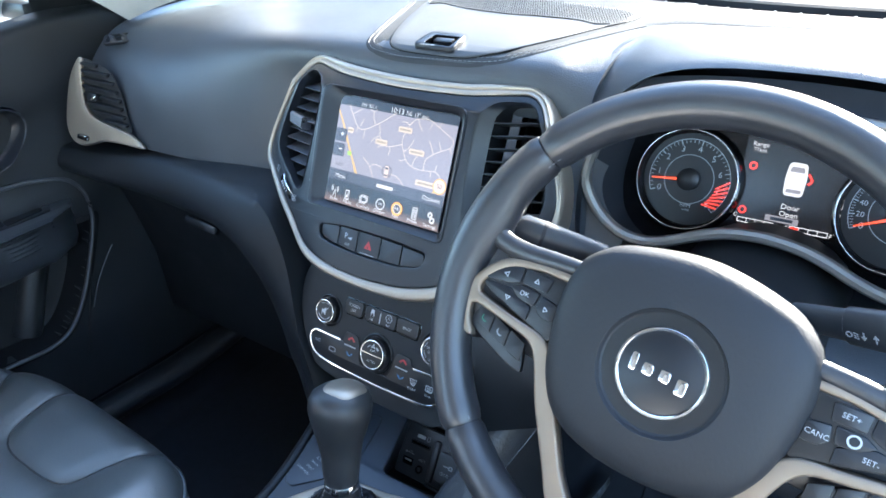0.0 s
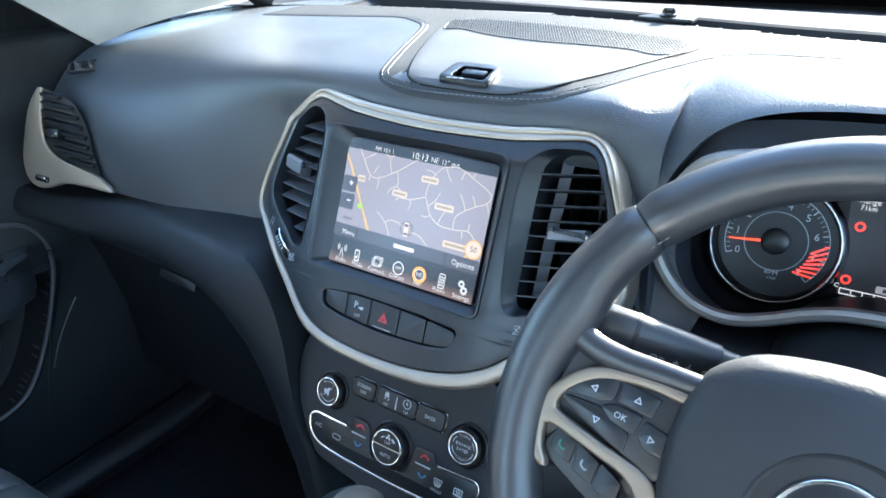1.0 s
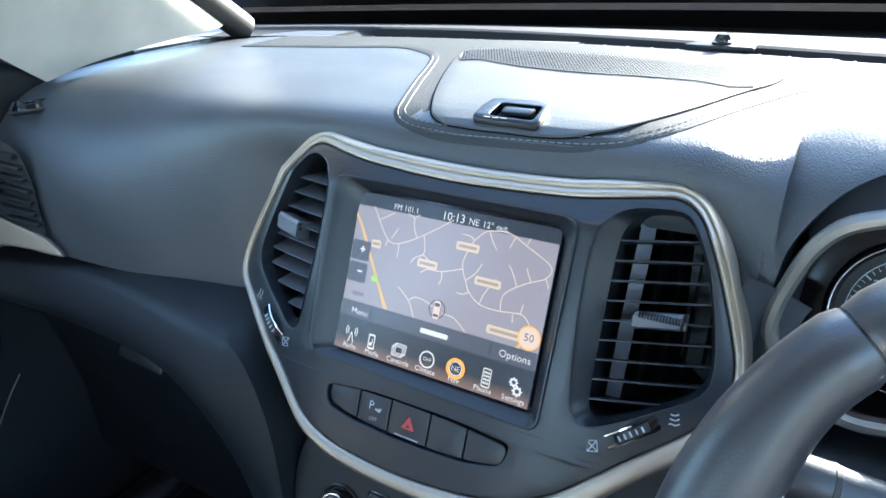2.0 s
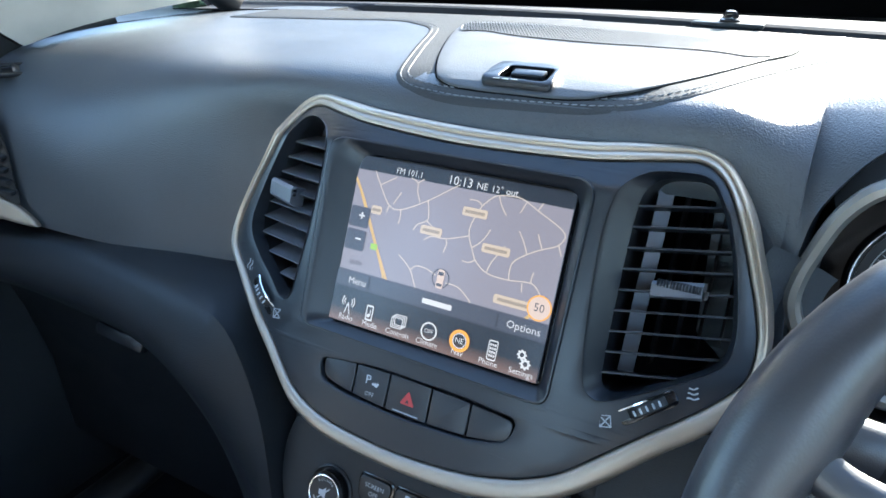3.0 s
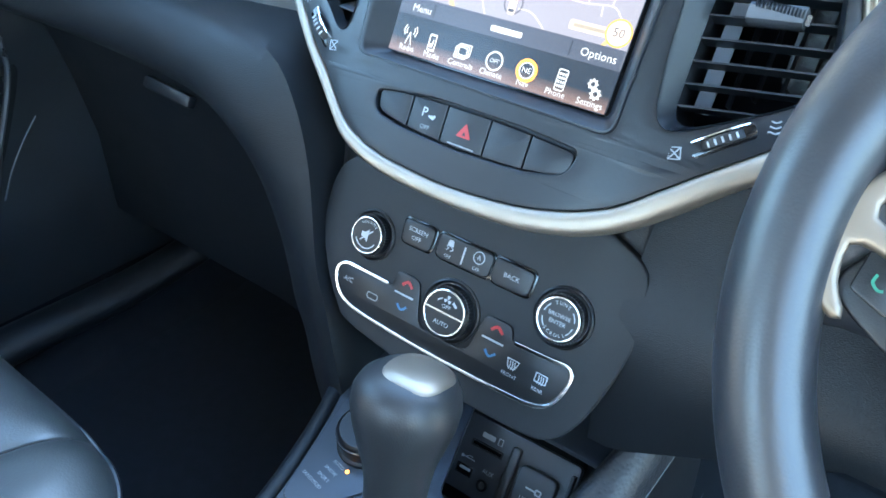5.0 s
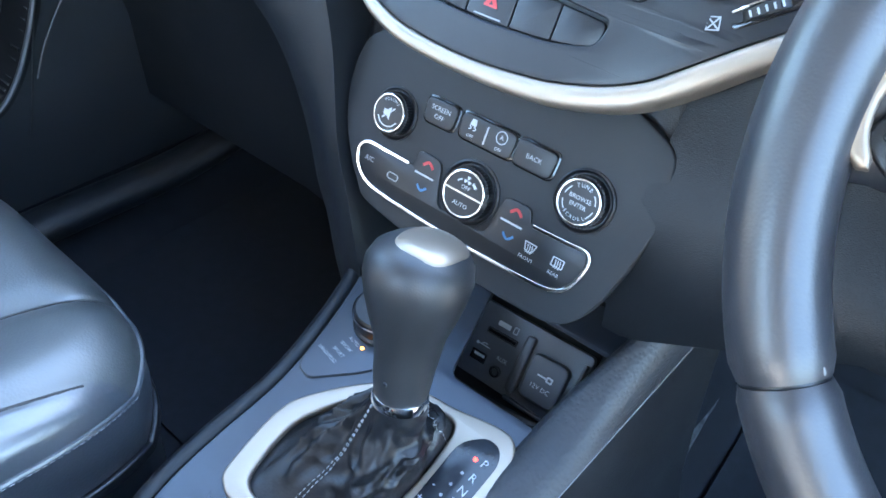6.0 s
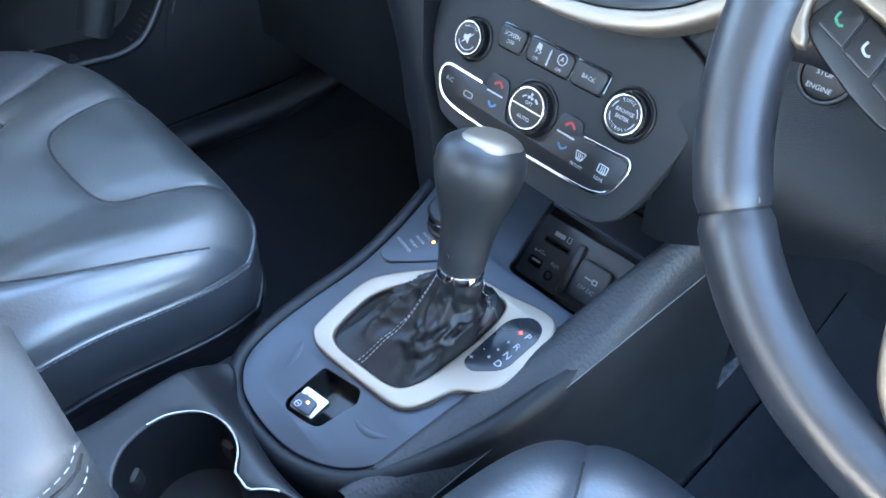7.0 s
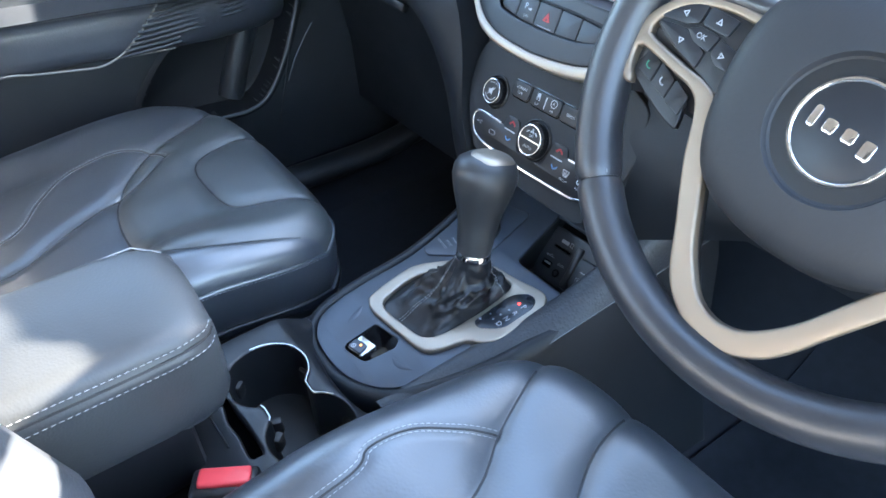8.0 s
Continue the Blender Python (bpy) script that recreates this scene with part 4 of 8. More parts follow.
icon([circle(0.0078, 32, 0.0262, 0.0150), circle(0.0056, 28, 0.0262, 0.0150)], L_ORANGE)
icon([circle(0.0054, 28, 0.0262, 0.0150), circle(0.0047, 28, 0.0262, 0.0150)])
words("NE", 0.0054, 0.0262, 0.0120, L_WHITE, 6)
icon([rect(0.0070, 0.0140, 0.0016, 0.0515, 0.0155), rect(0.0056, 0.0122, 0.0010, 0.0515, 0.0155)])
for i in range(3):
    for j in range(4):
        icon(rect(0.0012, 0.0016, 0, 0.0498 + 0.0017 * i, 0.0118 + 0.0025 * j))
for cx, cy, r in ((0.0725, 0.0185, 0.0036), (0.0760, 0.0130, 0.0040)):
    teeth = [(cx + (r if k % 4 < 2 else r * 0.76) * math.cos(2 * math.pi * k / 32), cy + (r if k % 4 < 2 else r * 0.76) * math.sin(2 * math.pi * k / 32)) for k in range(32)]
    icon([teeth, circle(r * 0.42, 12, cx, cy)])
# map: roads, name tags, own car, zoom buttons, speed sign
NORTH_STREETS = [[(-0.0698, 0.1164), (-0.0631, 0.1065), (-0.0523, 0.093), (-0.0418, 0.0917), (-0.0221, 0.1014), (0.0009, 0.117)],
         [(-0.0631, 0.1065), (-0.0502, 0.1141)],
         [(-0.0523, 0.093), (-0.0534, 0.0876)],
         [(-0.0489, 0.0947), (-0.044, 0.1039)],
         [(-0.0418, 0.0917), (-0.0409, 0.0867), (-0.0416, 0.0809)],
         [(-0.0271, 0.0996), (-0.0308, 0.1071), (-0.0319, 0.1131), (-0.0379, 0.1158)],
         [(-0.0319, 0.1131), (-0.0273, 0.1165)],
         [(-0.0209, 0.102), (-0.0181, 0.0931), (-0.0186, 0.0879), (-0.0253, 0.0841), (-0.0282, 0.0792)],
         [(-0.0186, 0.0879), (-0.0116, 0.0835)],
         [(-0.0179, 0.0741), (-0.0125, 0.0778), (-0.0004, 0.0786), (0.0161, 0.084)],
         [(-0.0004, 0.0786), (0.0007, 0.0744), (-0.0008, 0.0686)],
         [(0.0217, 0.1062), (0.0178, 0.1089), (0.0113, 0.1089)],
         [(0.0327, 0.115), (0.0359, 0.1088), (0.0406, 0.103)],
         [(0.0531, 0.1143), (0.0501, 0.1065)]]
LOOP_STREETS = [[(0.0217, 0.1062), (0.0177, 0.0967), (0.0158, 0.0894), (0.017, 0.0828), (0.0209, 0.0756), (0.025, 0.0686), (0.0353, 0.062), (0.0504, 0.061), (0.0673, 0.0627), (0.0732, 0.0593), (0.0762, 0.0553)],
         [(0.0217, 0.1062), (0.0285, 0.1133), (0.0342, 0.1156), (0.0485, 0.1162), (0.0621, 0.1103), (0.0827, 0.0997), (0.0808, 0.091), (0.0704, 0.086), (0.0599, 0.08), (0.0523, 0.0736), (0.0511, 0.0665), (0.0521, 0.061)],
         [(0.0621, 0.1103), (0.0647, 0.1158)],
         [(0.0808, 0.091), (0.0841, 0.0843)],
         [(0.0607, 0.0806), (0.0569, 0.088), (0.0521, 0.0946)],
         [(0.0704, 0.086), (0.0672, 0.0919), (0.0656, 0.0954)],
         [(0.0203, 0.0765), (0.026, 0.0816), (0.0291, 0.0861), (0.0314, 0.0915)]]
SIDE_STREETS = [[(0.0249, 0.069), (0.0201, 0.0661), (0.0149, 0.0664)],
         [(0.0348, 0.0624), (0.0366, 0.0692), (0.0403, 0.0758), (0.0444, 0.0829)],
         [(0.0673, 0.0627), (0.068, 0.0701)],
         [(0.0616, 0.0613), (0.0625, 0.0554)],
         [(-0.0357, 0.0595), (-0.0247, 0.0515), (-0.0187, 0.0424), (-0.017, 0.0387)],
         [(-0.0244, 0.0505), (-0.0195, 0.0547), (-0.0111, 0.0545), (-0.0026, 0.0517)],
         [(0.0061, 0.0483), (0.016, 0.0476), (0.0241, 0.0426), (0.0277, 0.0385), (0.0249, 0.0307)]]
for pts in NORTH_STREETS + LOOP_STREETS + SIDE_STREETS:
    on_screen("road", strip(pts, 0.00075), L_ROAD, 1)
on_screen("main_road", strip([(-0.0858, 0.1087), (-0.0743, 0.0922), (-0.0577, 0.0634), (-0.0423, 0.039)], 0.0020), L_MAIN, 1)
on_screen("main_road", strip([(-0.0821, 0.1039), (-0.0686, 0.0804), (-0.0526, 0.0538), (-0.045, 0.0395)], 0.0012), L_MAIN, 1)
on_screen("main_road", strip([(0.0679, 0.037), (0.072, 0.0424), (0.0759, 0.0448)], 0.0022), L_MAIN, 1)
for u, v, w in ((0.0175, 0.1005, 0.019), (-0.0134, 0.0815, 0.0175), (0.0384, 0.0787, 0.021), (0.0580, 0.0470, 0.028), (-0.0621, 0.0876, 0.009)):
    on_screen("name_tag", rect(w, 0.0062, 0.0016, u, v), L_LABEL, 2, "map name tag with its writing as a bar")
    on_screen("tag_writing", rect(w * 0.8, 0.0022, 0.0008, u, v), L_INK, 3)
on_screen("route_mark", rect(0.0060, 0.0046, 0.001, -0.0580, 0.0605), L_GREEN, 3)
for v in (0.0800, 0.0625):
    on_screen("zoom_button", rect(0.0175, 0.0155, 0.0020, -0.0755, v), L_BAR, 3)
icon(rect(0.0050, 0.0013, 0, -0.0735, 0.0812), level=4)
icon(rect(0.0013, 0.0050, 0, -0.0735, 0.0812), level=4)
icon(rect(0.0050, 0.0013, 0, -0.0730, 0.0635), level=4)
words("auto", 0.0062, -0.0713, 0.0462, L_BAR, 3)
icon([circle(0.0070, 28, 0.0018, 0.0505), circle(0.0063, 28, 0.0018, 0.0505)], L_BAR, 3)
on_screen("car_mark", rect(0.0054, 0.0136, 0.0018, 0.0018, 0.0500), L_PINK, 4)
icon(rect(0.0042, 0.0025, 0.0005, 0.0018, 0.0538), L_BAR, 5)
icon(rect(0.0042, 0.0020, 0.0005, 0.0018, 0.0458), L_BAR, 5)
on_screen("speed_sign", [circle(0.0086, 32, 0.0772, 0.0482), circle(0.0076, 32, 0.0772, 0.0482)], L_ORANGE, 4)
on_screen("speed_face", circle(0.0076, 32, 0.0772, 0.0482), L_PINK, 4)
words("50", 0.0078, 0.0772, 0.0482, L_BAR, 5)
for u in (-0.0560, 0.0500):
    on_screen("bar_divider", rect(0.0006, 0.0090, 0, u, 0.0330), L_DARK, 4)

# switch row under the screen
row = part("switch_backing", plate(BTN, 0.003, 0, STACK.mat(0, 0, -0.011)), BLACK, unit, "dark backing strip behind the switches")
CUTS = (-0.0745, -0.0450, -0.0160, 0.0185, 0.0490, 0.0815)
for k in range(5):
    a, b = CUTS[k] + 0.0004, CUTS[k + 1] - 0.0004
    lo = lambda u: -0.0498 + 0.0075 * (abs(u - 0.003) / 0.078) ** 2.5
    hi = lambda u: -0.0240 - 0.0035 * (abs(u - 0.003) / 0.078) ** 2
    shape = [(a, hi(a)), (a + (0.002 if k == 0 else 0), lo(a)), ((a + b) / 2, lo((a + b) / 2)), (b - (0.002 if k == 4 else 0), lo(b)), (b, hi(b)), ((a + b) / 2, hi((a + b) / 2))]
    sw = part("switch", plate(rounded(shape, [0.006 if k == 0 else 0.0014, 0.008 if k == 0 else 0.0014, 0.002, 0.008 if k == 4 else 0.0014, 0.006 if k == 4 else 0.0014, 0.002]), 0.0050, 0.0010, STACK.mat(0, 0, -0.0065), res=2), BEZEL, unit)
    if k == 1:
        part("lettering", lettering("P", 0.0095, STACK.mat(-0.0330, -0.0340, -0.0012)), WHITEPRINT, sw)
        part("lettering", lettering("OFF", 0.0045, STACK.mat(-0.0300, -0.0438, -0.0012)), GREYPRINT, sw)
        for j in range(3):
            part("mark", plate(rect(0.0016, 0.0014 + 0.0010 * j), 0.0002, 0, STACK.mat(-0.0285 + 0.0018 * j, -0.0358, -0.0013, -30)), WHITEPRINT, sw)
    if k == 2:
        tri = [(-0.0058, -0.0418), (0.0058, -0.0418), (0.0, -0.0318)]
        part("mark", plate([rounded(tri, 0.001, 2), [(-0.0016, -0.0405), (0.0016, -0.0405), (0.0, -0.0375)]], 0.0003, 0, STACK.mat(0.0015, 0, -0.0014)), REDPRINT, sw, "red warning triangle")
        part("ledge", plate(rect(0.021, 0.0009, 0, 0.0015, -0.0478), 0.0006, 0, STACK.mat(0, 0, -0.0015)), GREYPRINT, sw)


# ---- air vents ----
def bottom(u):
    return 0.006 + max(0, u - 0.126) * 0.60


def air_vent(s):
    """One of the two vents beside the screen; s = 1 on the driver's side."""
    c = stack_bend(s * 0.155, 0.07, -0.02)
    vent = thing("air_vent", tuple(c), "dark slatted air vent with a grey tab beside the screen", "air vent", "vents beside the screen")
    turned = lambda ring: [(-u, v) for u, v in ring][::-1]
    ring, deep = (VENT_R, VENT_IN) if s > 0 else (turned(LEFT_R), turned(LEFT_IN))
    part("duct", loft([[stack_bend(u, v, w) for u, v in deep] for w in (-0.0095, -0.02, -0.060)], True), BLACK, vent)
    # sheet across the duct's end, coloured as the shade inside
    part("duct_floor", plate(deep, 0.001, bend=lambda u, v, w: stack_bend(u, v, w - 0.060)), HOLESHADE, vent)
    bevel = [[stack_bend(u + (u - s * 0.155) * k, v + (v - 0.075) * k, w) for u, v in ring] for k, w in ((0.016, 0.0012), (0.008, 0.0024), (0.0, 0.0016))]
    bevel += [[stack_bend(a[0] + (b[0] - a[0]) * f, a[1] + (b[1] - a[1]) * f, w) for a, b in zip(ring, deep)] for f, w in ((0.15, 0.0), (0.9, -0.0088), (1.0, -0.0100))]
    part("rim", loft(bevel, True), BEZEL, vent, "charcoal vent edge with a broad sloping side")
    for k in range(10):
        v0 = 0.0045 + 0.0132 * k
        uu = [0.118 + 0.078 * i / 60 for i in range(61)]
        level = lambda u: v0 + (0.17 if s > 0 else 0.06) * (u - 0.124)
        inside = [u for u in uu if within(u, level(u), VENT_IN if s > 0 else LEFT_IN)]
        if len(inside) < 10:
            continue
        a, b = inside[0] - 0.0015, inside[-1] + 0.0015
        blade = ((0.0008, -0.0105), (0.0005, -0.0094), (-0.0005, -0.0094), (-0.0008, -0.0105), (-0.0016, -0.026), (-0.0006, -0.026)) if s > 0 else ((0.0010, -0.0095), (0.0002, -0.0080), (-0.0008, -0.0086), (-0.0006, -0.0110), (0.0080, -0.027), (0.0092, -0.027))
        r = [[stack_bend(s * (a + (b - a) * i / 8), level(a + (b - a) * i / 8) + dv, dw) for dv, dw in blade] for i in range(9)]
        # same plastic on both vents; the left slats' sky sheen is a lighter colour
        part("slat", loft(r, True, True), SHEENGREY if s < 0 else BEZEL, vent)
    for k in range(5):
        u = 0.1335 + 0.0125 * k
        wide = 0.0045 if k == 0 else 0.0004
        lo, hi = (0.016 + 0.62 * max(0, u - 0.13), 0.140 - 0.9 * max(0, u - 0.160)) if s > 0 else (0.018 + 0.75 * max(0, u - 0.13), 0.138 - 1.6 * max(0, u - 0.142))
        part("deflector", loft([[stack_bend(s * (u + du), v, w) for du, w in ((-wide, -0.031), (wide, -0.033), (wide, -0.034), (-wide, -0.034 if k == 0 else -0.05))] for v in (lo, 0.075, hi)], True, True), SHEENGREY if k == 0 and s > 0 else BLACK, vent)
    TV, TH = (0.0780, 1.0) if s > 0 else (0.0840, 1.45)
    tab = loft([[stack_bend(s * u + (0.004 if s < 0 else 0), TV + (u - 0.157) * 0.16 + q * TH, w - 0.005) for q, w in ((-0.0050, -0.010), (-0.0056, 0.002), (-0.0040, 0.0060), (0.0030, 0.0070), (0.0050, 0.0045), (0.0050, -0.010))] for u in (0.1440, 0.1452, 0.152, 0.162, 0.1708, 0.172)], True, True)
    tb = part("tab", tab, SHEENGREY, vent, "grey adjusting tab")
    e = 0.0150 if s > 0 else 0.0165
    part("tab_end", loft([[stack_bend(s * 0.158 + e + de, TV + 0.001 + q, w - 0.005) for q, w in ((-0.0028, 0.001), (-0.0032, 0.0045), (0.0022, 0.0058), (0.0026, 0.001))] for de in (0.0, 0.0022)], True, True), DULLCHROME, tb, "bright tab end")
    for k in range(14 if s > 0 else 0):
        u = 0.1465 + 0.0018 * k
        part("tab_rib", loft([[stack_bend(u + du, v, w - 0.005) for du, w in ((0, 0.0064), (0.0008, 0.0078), (0.0016, 0.0064))] for v in (TV + 0.0005, TV + 0.0050)], False), BEZEL, tb)
    # thumb wheel and its two marks under the vent
    dial = thing("vent_dial", tuple(stack_bend(s * 0.155, 0.006, 0)), "ribbed thumb wheel with a chrome edge below the vent", "thumb wheel", "vent thumb wheels")
    du0, dv0 = (0.157, 0.0060) if s > 0 else (0.149, 0.0005)
    ang = math.degrees(math.atan2(0.022, 0.028)) * s
    base = stack_bend(s * du0, dv0, 0.0015)
    m = STACK.mat(0, 0, 0, ang)
    m.translation = base
    m = m @ pose(0, 0, 0, 0, s * 9, 0)
    part("well", plate(rect(0.037, 0.0105, 0.004), 0.0012, 0.0005, m @ pose(0, 0, -0.0012)), GLOSS, dial)
    wheel = lathe([(0.001, -0.0035), (0.0150, -0.0035), (0.0160, -0.0025), (0.0160, 0.0025), (0.0150, 0.0035), (0.001, 0.0035)], 40, pose(0, 0, -0.0105, 90, 0, 0))
    wheel.transform(m)
    part("thumb_wheel", wheel, BLACK, dial)
    part("chrome_edge", tube([m @ Vector((-0.0160 + 0.032 * i / 10, 0.0042, 0.0008 + 0.004 * math.sin(math.pi * i / 10))) for i in range(11)], 0.0008, 6), CHROME, dial)
    for i in range(5):
        part("tick", plate(rect(0.0012, 0.0035, 0.0003), 0.0006, 0, m @ pose(-0.008 + 0.004 * i, -0.0003, 0.0045 + 0.001 * math.cos(i - 2))), WHITEPRINT if i == (4 if s > 0 else 0) else GREYPRINT, dial)
    for q, (du, dv) in enumerate(((0.1355, -0.0088), (0.1785, 0.0205)) if s > 0 else ((0.1290, -0.0100), (0.1735, 0.0190))):
        mm = STACK.mat(0, 0, 0, ang * 0.4 if s > 0 else (75 if q else 8))
        mm.translation = stack_bend(s * du, dv, 0.0018)
        if q == 0:
            part("mark", plate([rect(0.0075, 0.0075), rect(0.0062, 0.0062)], 0.0002, 0, mm), GREYPRINT, dial)
            part("mark", plate(rect(0.0095, 0.0008), 0.0002, 0, mm @ pose(0, 0, 0, 0, 0, 45)), GREYPRINT, dial)
            part("mark", plate(rect(0.0095, 0.0008), 0.0002, 0, mm @ pose(0, 0, 0, 0, 0, -45)), GREYPRINT, dial)
        else:
            for j in range(3):
                part("mark", plate(strip([(-0.0042, -0.0005), (-0.0015, 0.0005), (0.0015, -0.0005), (0.0042, 0.0005)], 0.0009), 0.0002, 0, mm @ pose(0, -0.003 + 0.003 * j, 0)), GREYPRINT, dial)


def within(u, v, ring):
    hit = False
    for (a, b), (c, d) in zip(ring, ring[1:] + ring[:1]):
        if (b > v) != (d > v) and u < a + (c - a) * (v - b) / (d - b):
            hit = not hit
    return hit


for side in (1, -1):
    air_vent(side)

# the vent at the dashboard's left end
LV = Plane((-0.60, 0.02, 0.665), (0.95, 0.21, 0.0), (-0.12, 0.38, 0.92))
left_vent = thing("end_air_vent", tuple(LV.o), "slatted air vent in a silver blade-shaped frame at the dashboard's end", "air vent")
LO = smooth([(-0.034, 0.071), (-0.042, 0.069), (-0.056, 0.041), (-0.061, -0.004), (-0.059, -0.036), (-0.046, -0.058), (-0.023, -0.067), (0.003, -0.062), (0.022, -0.057), (0.059, -0.058), (0.108, -0.0615), (0.0795, -0.0425), (0.0380, -0.0310), (0.0040, -0.0210), (-0.0190, -0.003), (-0.0295, 0.0320), (-0.0310, 0.0600)], 100, True)
LI = smooth([(-0.0320, 0.069), (-0.0020, 0.0630), (0.0235, 0.0530), (0.0430, 0.0320), (0.0560, 0.0110), (0.0670, -0.0150), (0.0775, -0.0410), (0.0390, -0.0305), (0.0050, -0.0205), (-0.0185, -0.002), (-0.0288, 0.0330)], 90, True)
part("silver_blade", plate(LO, 0.010, 0.003, LV.mat(0, 0, -0.002), res=3), SILVER, left_vent, "satin silver blade trim")
part("duct_floor", plate(LI, 0.001, 0, LV.mat(0, 0, 0.0015)), BLACK, left_vent)
for k in range(8):
    v0 = -0.026 + 0.0125 * k
    ins = [u for u in [-0.04 + 0.13 * i / 60 for i in range(61)] if within(u, v0, LI)]
    if len(ins) > 3:
        part("slat", block(ins[-1] - ins[0] - 0.001, 0.0050, 0.010, 0.0012, LV.mat((ins[0] + ins[-1]) / 2, v0, 0.004) @ pose(0, 0, 0, 24, 0, -7)), LOWER, left_vent)
ltab = part("tab", block(0.020, 0.013, 0.014, 0.003, LV.mat(0.003, 0.010, 0.008)), BEZEL, left_vent, "grey adjusting tab")
part("tab_end", block(0.010, 0.0022, 0.003, 0.0008, LV.mat(0.009, 0.008, 0.016, 30)), CHROME, ltab)
part("thumb_wheel", block(0.026, 0.009, 0.008, 0.003, LV.mat(-0.019, -0.054, 0.007, -8)), GLOSS, left_vent)
part("wheel_edge", block(0.016, 0.003, 0.003, 0.001, LV.mat(-0.018, -0.052, 0.0115, -8)), CHROME, left_vent)

# ---- climate panel ----
climate = thing("climate_panel", (0.010, -0.05, 0.42), "charcoal climate control panel with three knobs", "climate panel")
FACE = smooth([(-0.122, 0.072), (-0.136, 0.052), (-0.1370, 0.022), (-0.129, -0.004), (-0.115, -0.027), (-0.100, -0.044), (-0.082, -0.056), (0.0, -0.066), (0.080, -0.066), (0.104, -0.060), (0.118, -0.042), (0.128, -0.008), (0.134, 0.028),
               (0.130, 0.058), (0.118, 0.080), (0.06, 0.10), (0.0, 0.105), (-0.06, 0.10)], 120, True)


def face_bend(u, v, w):
    return HVAC.at(u, v, w - 0.7 * max(0, abs(u) - 0.07) ** 2)


part("panel_face", plate(FACE, 0.012, 0.0015, bend=lambda u, v, w: face_bend(u, v, w - 0.012), res=2), FACEPLASTIC, climate)
# body behind the face, down to the console
body = []
for z, xl, xr, y0 in ((0.60, -0.150, 0.150, 0.020), (0.56, -0.140, 0.142, 0.010), (0.50, -0.130, 0.141, -0.016), (0.46, -0.122, 0.138, -0.034), (0.425, -0.108, 0.130, -0.048), (0.404, -0.092, 0.118, -0.050), (0.395, -0.085, 0.112, -0.02), (0.385, -0.085, 0.112, 0.02)):
    body.append([(xl - 0.012, 0.12, z), (xl - 0.010, 0.04, z), (xl - 0.004, y0 + 0.022, z), (xl + 0.012, y0 + 0.008, z), ((xl + xr) / 2, y0, z), (xr - 0.012, y0 + 0.008, z), (xr + 0.004, y0 + 0.022, z), (xr + 0.010, 0.04, z), (xr + 0.012, 0.12, z)])
part("housing", loft([smooth(r, 40) for r in body]), LOWER, climate, crease=60)


def knob(u, v, r, label):
    m = HVAC.mat(u, v, 0.0)
    k = part("knob", lathe([(r * 1.30, -0.002), (r * 1.30, 0.0012), (r * 1.22, 0.0020), (r * 1.12, 0.0004), (r * 1.06, 0.0004), (r * 1.04, 0.004), (r * 0.99, 0.0080), (r * 0.93, 0.0095), (r * 0.86, 0.0098), (r * 0.84, 0.0088)], 44, m), BLACK, climate, label)
    part("knob_cap", plate(circle(r * 0.85, 40), 0.0006, 0, m @ pose(0, 0, 0.0086)), BLACK, k)
    part("chrome_ring", plate([circle(r * 0.93, 44), circle(r * 0.84, 44)], 0.0012, 0.0004, m @ pose(0, 0, 0.0090)), CHROME, k, "bright chrome ring")
    rib = bmesh.new()
    for i in range(48):
        a = 2 * math.pi * i / 48
        bmesh.ops.create_cube(rib, size=1, matrix=m @ pose(r * 1.02 * math.cos(a), r * 1.02 * math.sin(a), 0.0050, 0, 0, math.degrees(a)) @ Matrix.Diagonal((0.0012, r * 0.06, 0.006, 1)))
    part("ribs", rib, BEZEL, k, kind="stuff")
    return k, m @ pose(0, 0, 0.0094)


def arc_text(txt, r, a0, m, size, mat, parent, down=False):
    n = len(txt)
    for i, ch in enumerate(txt):
        a = a0 + (-1 if not down else 1) * (i - (n - 1) / 2) * size * 0.86 / r
        part("lettering", lettering(ch, size, m @ pose(r * math.cos(a), r * math.sin(a), 0, 0, 0, math.degrees(a) + (90 if down else -90))), mat, parent)


def arc(r, a0, a1, w, m, mat, parent):
    pts = [(r * math.cos(a0 + (a1 - a0) * i / 12), r * math.sin(a0 + (a1 - a0) * i / 12)) for i in range(13)]
    part("mark", plate(strip(pts, w), 0.0002, 0, m), mat, parent)


kv, m = knob(-0.0825, 0.0200, 0.0158, "volume knob with chrome ring")
arc_text("VOLUME", 0.0106, math.pi / 2, m, 0.0032, WHITEPRINT, kv)
arc(0.0102, math.pi * 1.15, math.pi * 1.85, 0.0008, m, WHITEPRINT, kv)
part("mark", plate([(-0.005, -0.002), (-0.002, -0.002), (0.0015, -0.005), (0.0015, 0.005), (-0.002, 0.002), (-0.005, 0.002)], 0.0002, 0, m), WHITEPRINT, kv)
part("mark", plate(strip([(-0.005, -0.005), (0.005, 0.005)], 0.0009), 0.0002, 0, m @ pose(0, 0, 0.0003)), WHITEPRINT, kv)
kt, m = knob(0.0840, 0.0245, 0.0169, "tuning knob with chrome ring")
arc_text("TUNE", 0.0112, math.pi / 2, m, 0.0037, WHITEPRINT, kt)
arc_text("SCROLL", 0.0112, -math.pi / 2, m, 0.0035, WHITEPRINT, kt, True)
for a in (0.15, 0.85, 1.15, 1.85):
    arc(0.0115, math.pi * a - 0.3, math.pi * a + 0.3, 0.0007, m, WHITEPRINT, kt)
